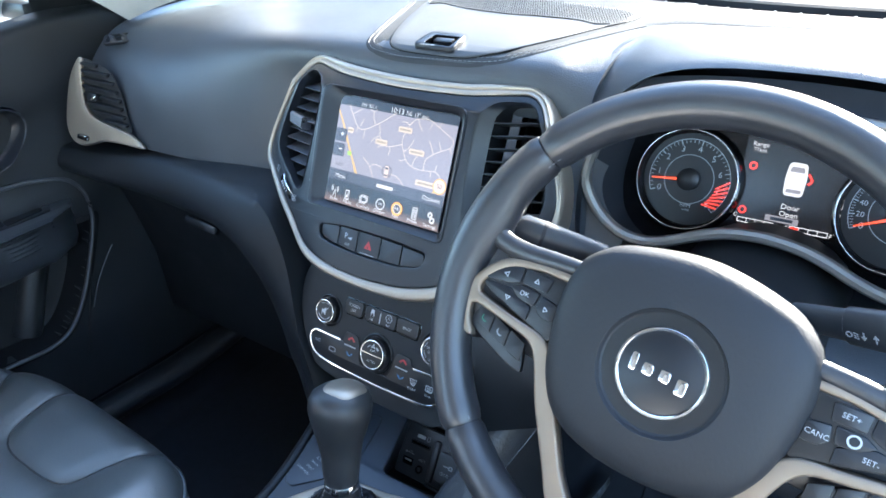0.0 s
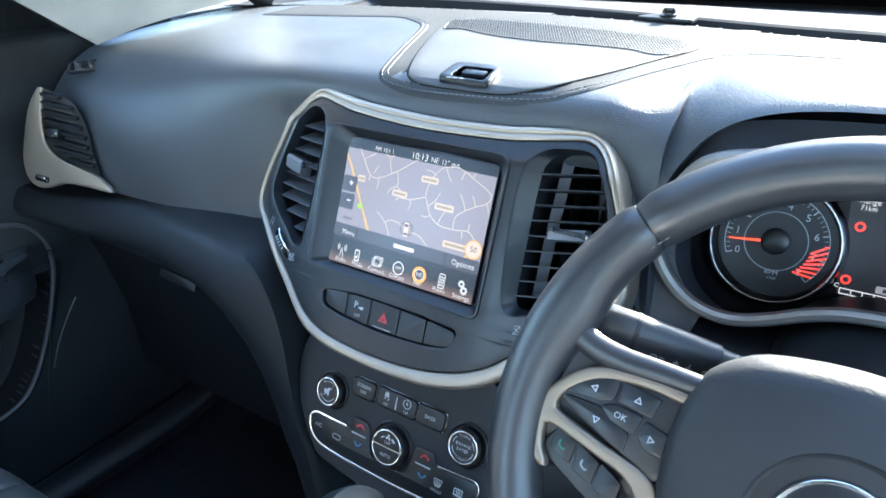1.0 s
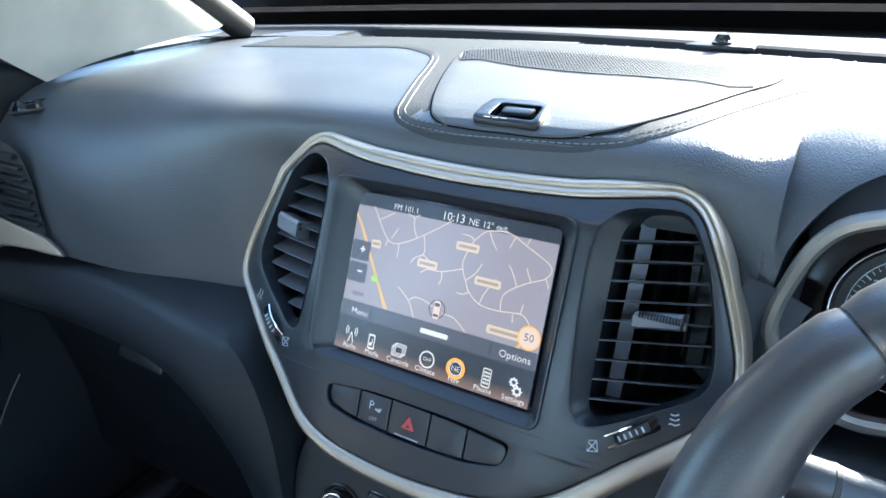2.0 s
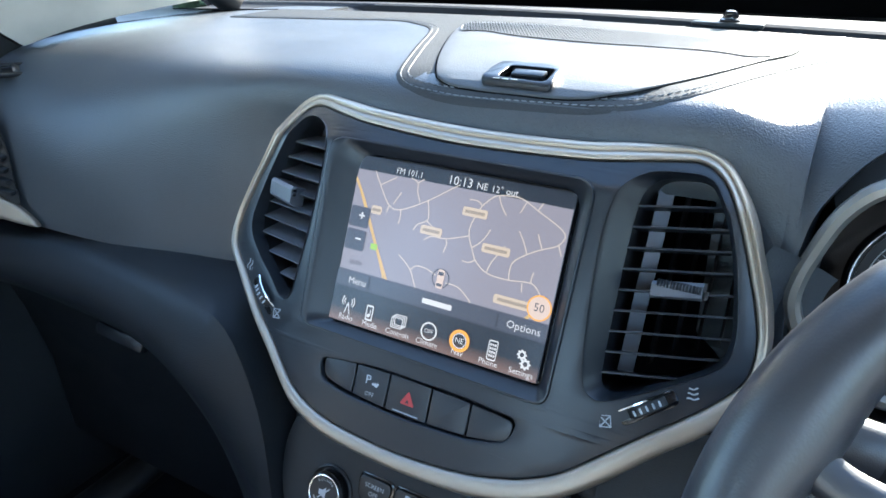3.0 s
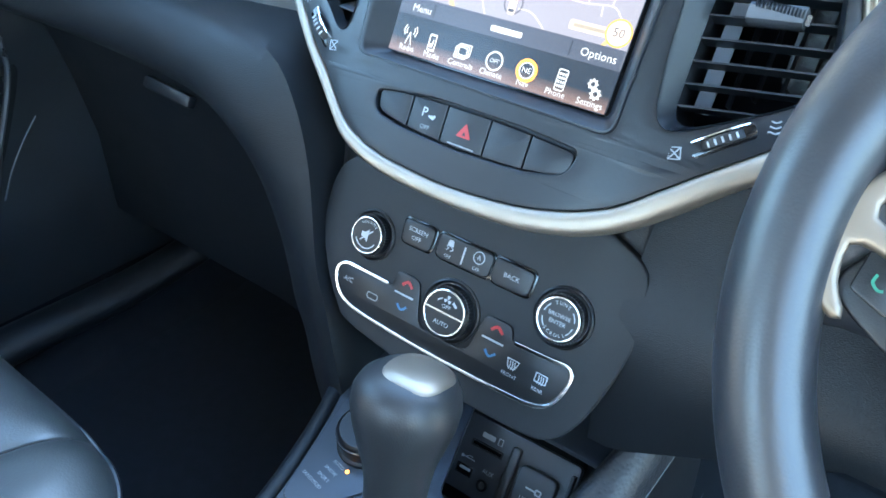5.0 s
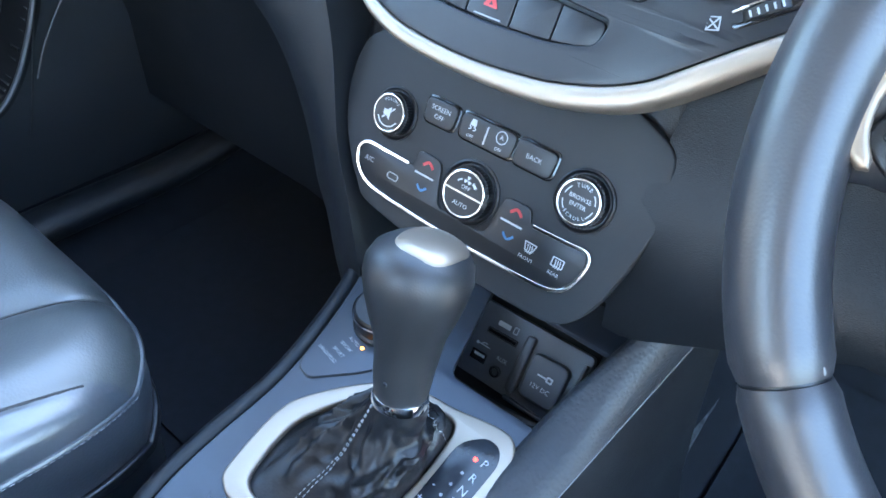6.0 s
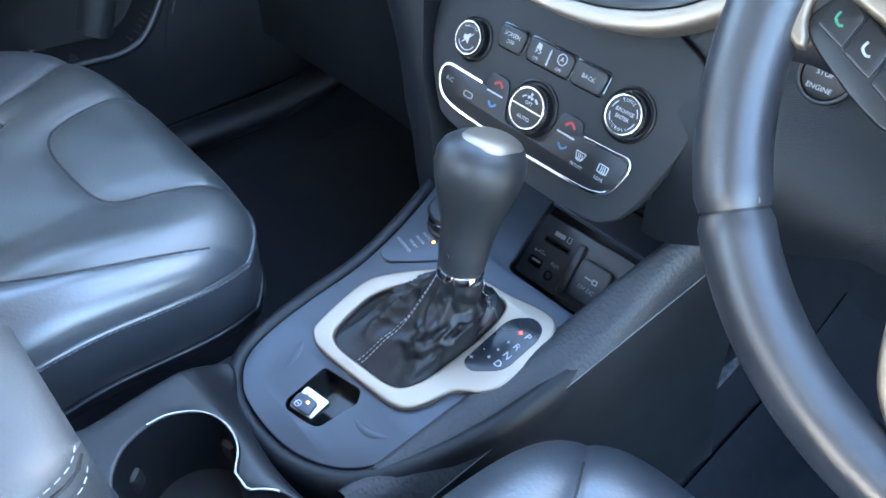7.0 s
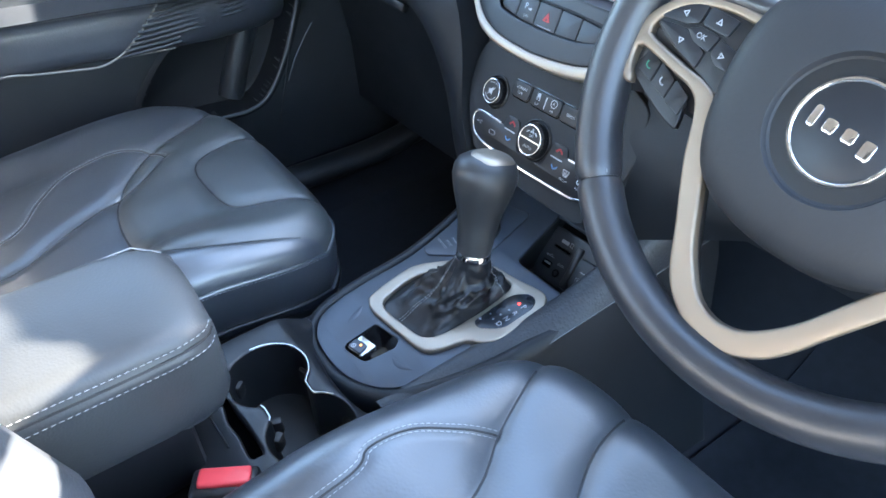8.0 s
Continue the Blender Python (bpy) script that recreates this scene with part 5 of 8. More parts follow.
for txt, y in (("BROWSE", 0.0028), ("ENTER", -0.0028)):
    part("lettering", lettering(txt, 0.0042, m @ pose(0, y * 0.9, 0)), WHITEPRINT, kt)
kf, m = knob(0.0020, -0.0080, 0.0192, "fan knob with chrome ring")
part("divider", plate(rect(0.0340, 0.0014), 0.0004, 0, m), DULLCHROME, kf)
part("lettering", lettering("OFF", 0.0044, m @ pose(0, 0.0045, 0)), WHITEPRINT, kf)
part("lettering", lettering("AUTO", 0.0047, m @ pose(0, -0.0085, 0)), WHITEPRINT, kf)
for a in range(3):
    part("mark", plate(rounded([(0.0005, -0.0008), (0.0040, -0.0022), (0.0042, 0.0016), (0.0006, 0.0008)], 0.0006, 2), 0.0002, 0, m @ pose(0, 0.0102, 0, 0, 0, 90 + 120 * a) @ Matrix.Scale(0.75, 4)), WHITEPRINT, kf)
for s, w in ((-1, 0.0010), (1, 0.0020)):
    arc(0.0108, math.pi / 2 + s * -0.85, math.pi / 2 + s * -0.45, w, m, WHITEPRINT, kf)
# upper row of keys
for u, v, w, txt in ((-0.0425, 0.0340, 0.029, ("SCREEN", "OFF")), (-0.0005, 0.0345, 0.048, ()), (0.0405, 0.0345, 0.033, ("BACK",))):
    well = part("key_well", plate(rounded([(u - w / 2 - 0.0015, v + 0.0125), (u + w / 2 + 0.0015, v + 0.0125), (u + w / 2 + 0.0006, v - 0.0095), (u - w / 2 - 0.0006, v - 0.0095)], 0.006), 0.0008, 0.0003, HVAC.mat(0, 0, 0.0)), GLOSS, climate)
    key = part("key", plate(rounded([(u - w / 2, v + 0.0110), (u + w / 2, v + 0.0110), (u + w / 2 - 0.001, v - 0.0080), (u - w / 2 + 0.001, v - 0.0080)], 0.0055), 0.0030, 0.0010, HVAC.mat(0, 0, 0.0004), res=2), BLACK, climate)
    for j, t in enumerate(txt):
        part("lettering", lettering(t, 0.0050, HVAC.mat(u, v + (0.0042 - 0.0060 * j if len(txt) > 1 else 0.0012), 0.0036)), WHITEPRINT, key)
    if not txt:
        part("divider", plate(rect(0.0012, 0.013), 0.0006, 0, HVAC.mat(u, v + 0.001, 0.0034)), WHITEPRINT, key)
        for s in (-1, 1):
            part("lettering", lettering("OFF", 0.0034, HVAC.mat(u + s * 0.0125, v - 0.0042, 0.0036)), WHITEPRINT, key)
        part("mark", plate([circle(0.0048, 24), circle(0.0041, 24)], 0.0002, 0, HVAC.mat(u + 0.0125, v + 0.0045, 0.0034)), WHITEPRINT, key)
        part("lettering", lettering("A", 0.0050, HVAC.mat(u + 0.0125, v + 0.0045, 0.0036)), WHITEPRINT, key)
        part("mark", plate(rounded([(-0.0028, 0), (0.0028, 0), (0.002, 0.0048), (-0.002, 0.0048)], 0.0008, 2), 0.0002, 0, HVAC.mat(u - 0.0125, v + 0.0035, 0.0034)), WHITEPRINT, key)
        for j in (-1, 1):
            part("mark", plate(strip([(j * 0.002 - 0.001, 0), (j * 0.002 + 0.001, -0.0015), (j * 0.002 - 0.001, -0.003)], 0.0007), 0.0002, 0, HVAC.mat(u - 0.0125, v + 0.0032, 0.0034)), WHITEPRINT, key)
# lower key strip in its chrome outline
STRIP = [(-0.100, -0.0100), (-0.052, -0.0100), (-0.050, 0.0035), (-0.0285, 0.0035), (-0.020, -0.0300), (0.025, -0.0300), (0.031, 0.0035), (0.0525, 0.0035), (0.056, -0.0065), (0.100, -0.0050), (0.104, -0.0140), (0.098, -0.0330),
         (0.086, -0.0410), (0.0, -0.0445), (-0.070, -0.0425), (-0.094, -0.0360), (-0.105, -0.0200)]
strip_o = rounded(STRIP, [0.004, 0.002, 0.004, 0.006, 0.008, 0.008, 0.006, 0.004, 0.002, 0.005, 0.008, 0.010, 0.02, 0.03, 0.02, 0.01, 0.008], 4)
part("key_strip", plate(strip_o, 0.0016, 0.0005, HVAC.mat(0, 0, 0.0002)), BLACK, climate, "black strip of climate keys")
low = smooth([(-0.0555, -0.0095), (-0.080, -0.0092), (-0.098, -0.0096), (-0.1055, -0.0165), (-0.1020, -0.0290), (-0.0900, -0.0390), (-0.065, -0.0432), (0.0, -0.0452), (0.065, -0.0436), (0.0880, -0.0410), (0.0990, -0.0325), (0.1045, -0.0150), (0.1010, -0.0055), (0.085, -0.0058), (0.0585, -0.0068)], 120)
part("chrome_outline", sweep([HVAC.at(u, v, 0.0015) for u, v in low], rect(0.0030, 0.0022, 0.0008), up=tuple(HVAC.n)), CHROME, climate, "chrome line round the lower keys")
for u, v, t, mat in ((-0.0920, -0.0215, "A/C", WHITEPRINT),):
    part("lettering", lettering(t, 0.0058, HVAC.mat(u, v, 0.0024)), mat, climate)
part("mark", plate([rect(0.011, 0.0055, 0.0025), rect(0.0095, 0.0042, 0.002)], 0.0003, 0, HVAC.mat(-0.066, -0.0255, 0.002)), GREYPRINT, climate)
for u in (-0.0390, 0.0420):
    part("key_line", plate(rect(0.018, 0.0013), 0.0006, 0, HVAC.mat(u, -0.0125, 0.0018)), WHITEPRINT, climate)
    part("mark", plate(strip([(-0.0048, -0.0018), (0, 0.0018), (0.0048, -0.0018)], 0.0022), 0.0003, 0, HVAC.mat(u + 0.001, -0.0035, 0.002)), REDPRINT, climate, "red warmer arrow")
    part("mark", plate(strip([(-0.0045, 0.0018), (0, -0.0018), (0.0045, 0.0018)], 0.0018), 0.0003, 0, HVAC.mat(u + 0.001, -0.0225, 0.002)), BLUEPRINT, climate, "blue cooler arrow")
for u, t in ((0.0620, "FRONT"), (0.0850, "REAR")):
    part("lettering", lettering(t, 0.0038, HVAC.mat(u, -0.0300, 0.0024)), WHITEPRINT, climate)
    shape = [(-0.0052, 0.0035), (0.0052, 0.0035), (0.003, -0.0035), (-0.003, -0.0035)] if t == "FRONT" else rect(0.0095, 0.0070, 0.001)
    part("mark", plate([rounded(shape, 0.0008, 2), [(a * 0.82, b * 0.78) for a, b in rounded(shape, 0.0008, 2)]], 0.0003, 0, HVAC.mat(u, -0.0215, 0.002)), WHITEPRINT, climate)
    for j in (-1, 0, 1):
        part("mark", plate(strip([(j * 0.0018, -0.0042), (j * 0.0018 + 0.0006, -0.001), (j * 0.0018, 0.002)], 0.0007), 0.0003, 0, HVAC.mat(u, -0.0215, 0.0023)), WHITEPRINT, climate)

# ---- instrument cluster ----
cluster = thing("instrument_cluster", (0.391, 0.16, 0.60), "instrument cluster with two dials and a lit display", "instrument cluster")
CU = 0.101
half = [(0.391, 0.080, 0.6520), (0.3690, 0.080, 0.6500), (0.3530, 0.080, 0.6465), (0.3340, 0.080, 0.6395), (0.3130, 0.080, 0.6295), (0.2880, 0.080, 0.6215), (0.2640, 0.080, 0.6225), (0.2435, 0.080, 0.6330), (0.2275, 0.080, 0.6510), (0.2188, 0.080, 0.6720),
        (0.2200, 0.081, 0.6890), (0.2240, 0.082, 0.7035), (0.2332, 0.082, 0.7285), (0.2450, 0.083, 0.7445), (0.2572, 0.084, 0.7520), (0.2760, 0.086, 0.7570), (0.3055, 0.088, 0.7605), (0.345, 0.089, 0.7630), (0.391, 0.089, 0.7640)]
ringp = smooth(half + [(2 * HOODC - x, y, z) for x, y, z in half[-2:0:-1]], 160, True)
inner_loop = [(CU + (p[0] - HOODC) * 0.945, (p[2] - 0.655) * 0.90 - 0.034 * ease(0.71, 0.65, p[2])) for p in ringp]
part("cluster_face", plate([(CU + (u - CU) * 1.01, v * 1.01) for u, v in inner_loop], 0.002, 0, DIALS.mat(0, 0, -0.004)), GLOSS, cluster)
part("well", loft([[Vector(p).lerp(DIALS.at(u, v, -0.003), f) for p, (u, v) in zip(ringp, inner_loop)] for f in (0.0, 0.3, 0.65, 1.0)], True), MATT, cluster, "matt black wall round the dials")
part("grey_surround", sweep([Vector(p) for p in ringp], [(-0.0050, -0.004), (-0.0048, 0.002), (-0.002, 0.005), (0.002, 0.005), (0.0048, 0.002), (0.0050, -0.004)], True, (0, -1, 0.1)), SATINGREY, cluster, "grey rim round the instruments")
part("dark_band", loft([[(x, y, z - 0.003), (x * 0.97 + HOODC * 0.03, y + 0.02, z + 0.006), (x, y + 0.03, z + 0.019)] for x, y, z in [tuple(p) for p in ringp if p[2] > 0.715]]), MATT, cluster, "matt black band under the hood")


def dial(cu, cv, marks, a0, a1, needle, red=None):
    m = DIALS.mat(cu, cv, 0.0) @ Matrix.Scale(0.945, 4)
    d = part("dial", plate(circle(0.0500, 56), 0.002, 0, m @ pose(0, 0, -0.0015)), BLACK, cluster, "round black gauge with white figures")
    part("dial_tube", loft([[m @ Vector((r * math.cos(2 * math.pi * i / 56), r * math.sin(2 * math.pi * i / 56), w)) for i in range(56)] for r, w in ((0.0580, 0.004), (0.0560, 0.012), (0.0535, 0.013), (0.0520, 0.011), (0.0505, 0.0008))], True), GLOSS, d)
    part("bright_ring", plate([circle(0.0545, 64), circle(0.0530, 64)], 0.001, 0.0003, m @ pose(0, 0, 0.0128)), DULLCHROME, d)
    part("inner_ring", plate([circle(0.0270, 48), circle(0.0262, 48)], 0.0004, 0, m @ pose(0, 0, 0.0006)), GREYPRINT, d)
    arcpts = [(0.0435 * math.cos(radians(a0 + (a1 - a0) * i / 40)), 0.0435 * math.sin(radians(a0 + (a1 - a0) * i / 40))) for i in range(41)]
    part("scale", plate(strip(arcpts, 0.0007), 0.0003, 0, m @ pose(0, 0, 0.0006)), WHITEPRINT, d)
    n = len(marks) - 1
    for i in range(n * 5 + 1):
        a = radians(a0 + (a1 - a0) * i / (n * 5))
        big = i % 5 == 0
        part("tick", plate(rect(0.0055 if big else 0.003, 0.0010 if big else 0.0005), 0.0003, 0, m @ pose(0.0408 * math.cos(a), 0.0408 * math.sin(a), 0.0006, 0, 0, math.degrees(a))), WHITEPRINT, d)
    for i, t in enumerate(marks):
        a = radians(a0 + (a1 - a0) * i / n)
        part("lettering", lettering(t, 0.0095 if len(t) < 2 else 0.0075, m @ pose(0.0335 * math.cos(a), 0.0335 * math.sin(a), 0.0010)), WHITEPRINT, d)
    if red:
        for i in range(7):
            a = radians(a1 + 2 + 7 * i)
            part("red_zone", plate(rect(0.016, 0.0018), 0.0003, 0, m @ pose(0.0365 * math.cos(a), 0.0365 * math.sin(a), 0.0008, 0, 0, math.degrees(a) + 35)), L_RED, d, "red zone stripe")
    a = radians(needle)
    part("needle", plate([(0.012, -0.0014), (0.0395, -0.0007), (0.0395, 0.0007), (0.012, 0.0014)], 0.0015, 0.0004, m @ pose(0, 0, 0.004, 0, 0, needle)), lit_needle, d, "red needle")
    part("hub", lathe([(0.012, 0.001), (0.012, 0.005), (0.010, 0.0065), (0.001, 0.007)], 32, m), BLACK, d)
    return d, m


L_TFT = lit("lit_dark_panel", (0.02, 0.018, 0.02), 0.4)
lit_needle = lit("lit_needle", (1.0, 0.10, 0.04), 1.2)
tach, tm = dial(0.0075, 0.0065, [str(i) for i in range(9)], 205, -45, 186, True)
part("lettering", lettering("RPM", 0.0062, tm @ pose(0.002, -0.0285, 0.0008)), WHITEPRINT, tach)
part("lettering", lettering("x1000", 0.0032, tm @ pose(0.003, -0.0335, 0.0008)), WHITEPRINT, tach)
dial(0.1965, 0.0065, [str(i) for i in range(0, 241, 20)], 205, -25, 203)
tft = part("display", plate(rounded([(0.060, -0.026), (0.146, -0.026), (0.150, 0.06), (0.055, 0.06)], 0.004), 0.001, 0, DIALS.mat(0, 0, -0.001)), L_TFT, cluster, "lit display between the dials")


def on_tft(name, outline, mat, u=0.0, v=0.0, turn=0, w=0.0004):
    return part(name, plate(outline, 0.0002, 0, DIALS.mat(u, v, w, turn)), mat, tft)


def tft_words(t, size, u, v, mat=None):
    return part("lettering", lettering(t, size, DIALS.mat(u, v, 0.0008)), mat or L_WHITE, tft)


L_GREY = lit("lit_grey", (0.35, 0.33, 0.36), 0.7)
tft_words("Range", 0.0062, 0.0690, 0.0520)
tft_words("71km", 0.0055, 0.0690, 0.0465)
tft_words("Door", 0.0075, 0.1070, -0.0030)
tft_words("Open", 0.0075, 0.1070, -0.0100)
tft_words("P", 0.0085, 0.1480, 0.0240)
for j, t in enumerate("RND"):
    tft_words(t, 0.0075, 0.1480, 0.0145 - 0.0085 * j, L_GREY)
on_tft("car_picture", rounded([(-0.0085, -0.017), (0.0085, -0.017), (0.0095, 0.0), (0.0080, 0.015), (-0.0080, 0.015), (-0.0095, 0.0)], 0.004), L_WHITE, 0.1060, 0.0250)
on_tft("car_window", rounded([(-0.0068, 0.006), (0.0068, 0.006), (0.0055, 0.011), (-0.0055, 0.011)], 0.001, 2), L_GREY, 0.1060, 0.0250, 0, 0.0008)
on_tft("car_window", rounded([(-0.0065, -0.014), (0.0065, -0.014), (0.0068, -0.0105), (-0.0068, -0.0105)], 0.001, 2), L_GREY, 0.1060, 0.0250, 0, 0.0008)
on_tft("door_mark", strip([(0.0100, 0.006), (0.0140, 0.0), (0.0110, -0.004)], 0.0022), L_RED, 0.1060, 0.0250, 0, 0.0008)
for u, v in ((0.0660, 0.0310), (0.0650, -0.0130)):
    on_tft("warning_lamp", [circle(0.0040, 20), circle(0.0022, 16)], L_RED, u, v)
for s, u0 in ((-1, 0.0790), (1, 0.1270)):
    on_tft("gauge_bar", [rect(0.034, 0.0050, 0.0005), rect(0.0325, 0.0036)], L_WHITE, u0, -0.0225 + 0.0004 * s)
    for i in (-1, 0, 1):
        on_tft("gauge_tick", rect(0.0007, 0.0036), L_WHITE, u0 + 0.0082 * i, -0.0222)
on_tft("gauge_fill", rect(0.0075, 0.0034), L_RED, 0.1145, -0.0220, 0, 0.0008)
for t, u, v in (("C", 0.0595, -0.0190), ("H", 0.0985, -0.0245), ("E", 0.1075, -0.0225), ("F", 0.1465, -0.0225)):
    tft_words(t, 0.0052, u, v)
on_tft("odometer_bar", rect(0.030, 0.0060, 0.001), L_GREY, 0.1020, -0.0160)
on_tft("odometer_figures", rect(0.020, 0.0030, 0.0005), L_DARK, 0.1020, -0.0160, 0, 0.0008)

# ---- steering wheel ----
wheel = thing("steering_wheel", tuple(WHEELP.o), "black leather steering wheel with silver spokes", "steering wheel")
RC = 0.1718


def rim_point(a, du=0.0, dw=0.0):
    return WHEELP.at((RC + du) * math.cos(a), 0.003 + (RC + du) * math.sin(a), dw)


def rim_piece(a0, a1, n, fat=1.0, thumb=False):
    rows = []
    for i in range(n + 1):
        a = a0 + (a1 - a0) * i / n
        deg = math.degrees(a) % 360
        t = 0.0172 * fat
        bump = 0.0
        for c in (14, 166):
            bump += 0.006 * math.exp(-((deg - c) / 10) ** 2)
        edge = min(i, n - i)
        pinch = 0.9 if edge == 0 else 1.0
        rows.append([rim_point(a, ((t + (bump if math.cos(q) < 0 else 0)) * pinch) * math.cos(q) * 0.95, (t * pinch) * math.sin(q)) for q in [2 * math.pi * k / 20 for k in range(20)]])
    return loft(rows, True, True)


SEAMS = [radians(q) for q in (37, 143, 223, 317)]
part("rim_top", rim_piece(SEAMS[0] + 0.004, SEAMS[1] - 0.004, 40), WHEEL, wheel, "smooth leather rim section", crease=60)
part("rim_side", rim_piece(SEAMS[1] + 0.004, SEAMS[2] - 0.004, 40, 1.02), WHEEL, wheel, "leather grip section", crease=60)
part("rim_bottom", rim_piece(SEAMS[2] + 0.004, SEAMS[3] - 0.004, 50), WHEEL, wheel, "smooth leather rim section", crease=60)
part("rim_side", rim_piece(SEAMS[3] + 0.004, SEAMS[0] + 2 * math.pi - 0.004, 40, 1.02), WHEEL, wheel, "leather grip section", crease=60)
part("rim_core", loft([[rim_point(2 * math.pi * i / 90, 0.0145 * math.cos(q), 0.0145 * math.sin(q)) for q in [2 * math.pi * k / 12 for k in range(12)]] for i in range(91)], True), BLACK, wheel)
inner_seam = [rim_point(radians(141) + radians(82) * i / 60, -0.0125, 0.0105) for i in range(61)]
part("stitching", thread(inner_seam, 0.0045, 0.003, 0.0005, tuple(WHEELP.n)), DARKSTITCH, wheel, "inner seam of the leather")
# airbag cover
COVER = smooth([(-0.084, 0.036), (-0.074, 0.0505), (-0.052, 0.0635), (0.0, 0.0725), (0.052, 0.0635), (0.074, 0.0505), (0.084, 0.036), (0.0880, 0.012), (0.085, -0.020), (0.077, -0.048), (0.061, -0.071), (0.034, -0.0830), (0.0, -0.0865), (-0.034, -0.0830),
                (-0.061, -0.071), (-0.077, -0.048), (-0.085, -0.020), (-0.0880, 0.012)], 72, True)
rows = []
for f, w in ((1.0, -0.030), (1.005, -0.010), (1.0, 0.004), (0.97, 0.012), (0.92, 0.017), (0.82, 0.021), (0.68, 0.0235), (0.58, 0.0245), (0.57, 0.0235), (0.555, 0.0205), (0.535, 0.0195)):
    if f < 0.6:
        k = 0.0430 / 0.58 * f
        ringpts = [(k * math.cos(math.atan2(v + 0.006, u)) - 0.001, k * math.sin(math.atan2(v + 0.006, u)) - 0.008) for u, v in COVER]
    elif f < 0.8:
        g = (f - 0.58) / 0.24
        ringpts = [((0.0430 * (1 - g)) * math.cos(math.atan2(v + 0.006, u)) - 0.001 * (1 - g) + u * 0.82 * g, (0.0430 * math.sin(math.atan2(v + 0.006, u)) - 0.008) * (1 - g) + v * 0.82 * g) for u, v in COVER]
    else:
        ringpts = [(u * f, v * f) for u, v in COVER]
    rows.append([WHEELP.at(u, v, w) for u, v in ringpts])
part("airbag_cover", loft(rows, True), AIRBAG, wheel, "grained airbag cover", crease=28)
dish = [(0.0405, 0.0195), (0.0360, 0.0178), (0.0300, 0.0172), (0.001, 0.0172)]
part("badge_dish", lathe(dish, 56, WHEELP.mat(-0.001, -0.008, 0)), BLACK, wheel)
badge = part("badge", plate(circle(0.0285, 56), 0.003, 0.0005, WHEELP.mat(-0.001, -0.008, 0.0170)), BEZEL, wheel, "round grey badge")
bm = loft([[WHEELP.at(-0.001 + (0.0292 + 0.0020 * math.cos(q)) * math.cos(a), -0.008 + (0.0292 + 0.0020 * math.cos(q)) * math.sin(a), 0.0195 + 0.0022 * math.sin(q)) for q in [2 * math.pi * k / 10 for k in range(10)]] for a in [2 * math.pi * i / 64 for i in range(65)]], True)
part("chrome_ring", bm, CHROME, badge, "bright chrome ring")
# maker's mark as plain bright shapes
for du, w, h, dv in ((-0.0190, 0.0055, 0.015, 0.0), (-0.0085, 0.0085, 0.0095, -0.0015), (0.0035, 0.0085, 0.0095, -0.0015), (0.0155, 0.0085, 0.0125, -0.0040)):
    part("mark", plate(rect(w * 0.85, h * 0.85, 0.0022), 0.0014, 0.0004, WHEELP.mat(-0.001 + du * 0.98, -0.0075 + dv * 0.98, 0.0198)), CHROME, badge, "plain bright shape")
# one-piece silver trim: both spokes and the lower loop
OUTT = [(0.080, 0.0275), (0.105, 0.0280), (0.134, 0.0220), (0.1500, 0.0095), (0.1600, -0.0080), (0.1610, -0.0250), (0.1555, -0.0400), (0.1450, -0.0465), (0.1430, -0.0430), (0.1490, -0.0350), (0.1520, -0.0235), (0.1480, -0.0205), (0.1200, -0.0255), (0.1000, -0.0300), (0.0900, -0.0400), (0.0785, -0.0670), (0.0670, -0.0890), (0.0560, -0.1090), (0.0465, -0.1275), (0.0360, -0.1415), (0.0200, -0.1525), (0.006, -0.1560)]
INNT = [(0.006, -0.1392), (0.0180, -0.1340), (0.0295, -0.1225), (0.0405, -0.1075), (0.0515, -0.0865), (0.0610, -0.0680), (0.0700, -0.0500), (0.0785, -0.0320), (0.0900, -0.0225), (0.1150, -0.0180), (0.1440, -0.0125), (0.1500, -0.0080), (0.1450, 0.0030), (0.1310, 0.0150), (0.108, 0.0210), (0.082, 0.0215)]
loop2 = [(-u, v) for u, v in OUTT] + OUTT[::-1] + INNT[::-1] + [(-u, v) for u, v in INNT]
part("silver_trim", plate(smooth(loop2, 330, True), 0.010, 0.0024, bend=lambda u, v, w: WHEELP.at(u, v, w - 0.002 - 0.03 * max(0, -v - 0.05)), res=3), WHEELTRIM, wheel, "champagne silver spoke trim")
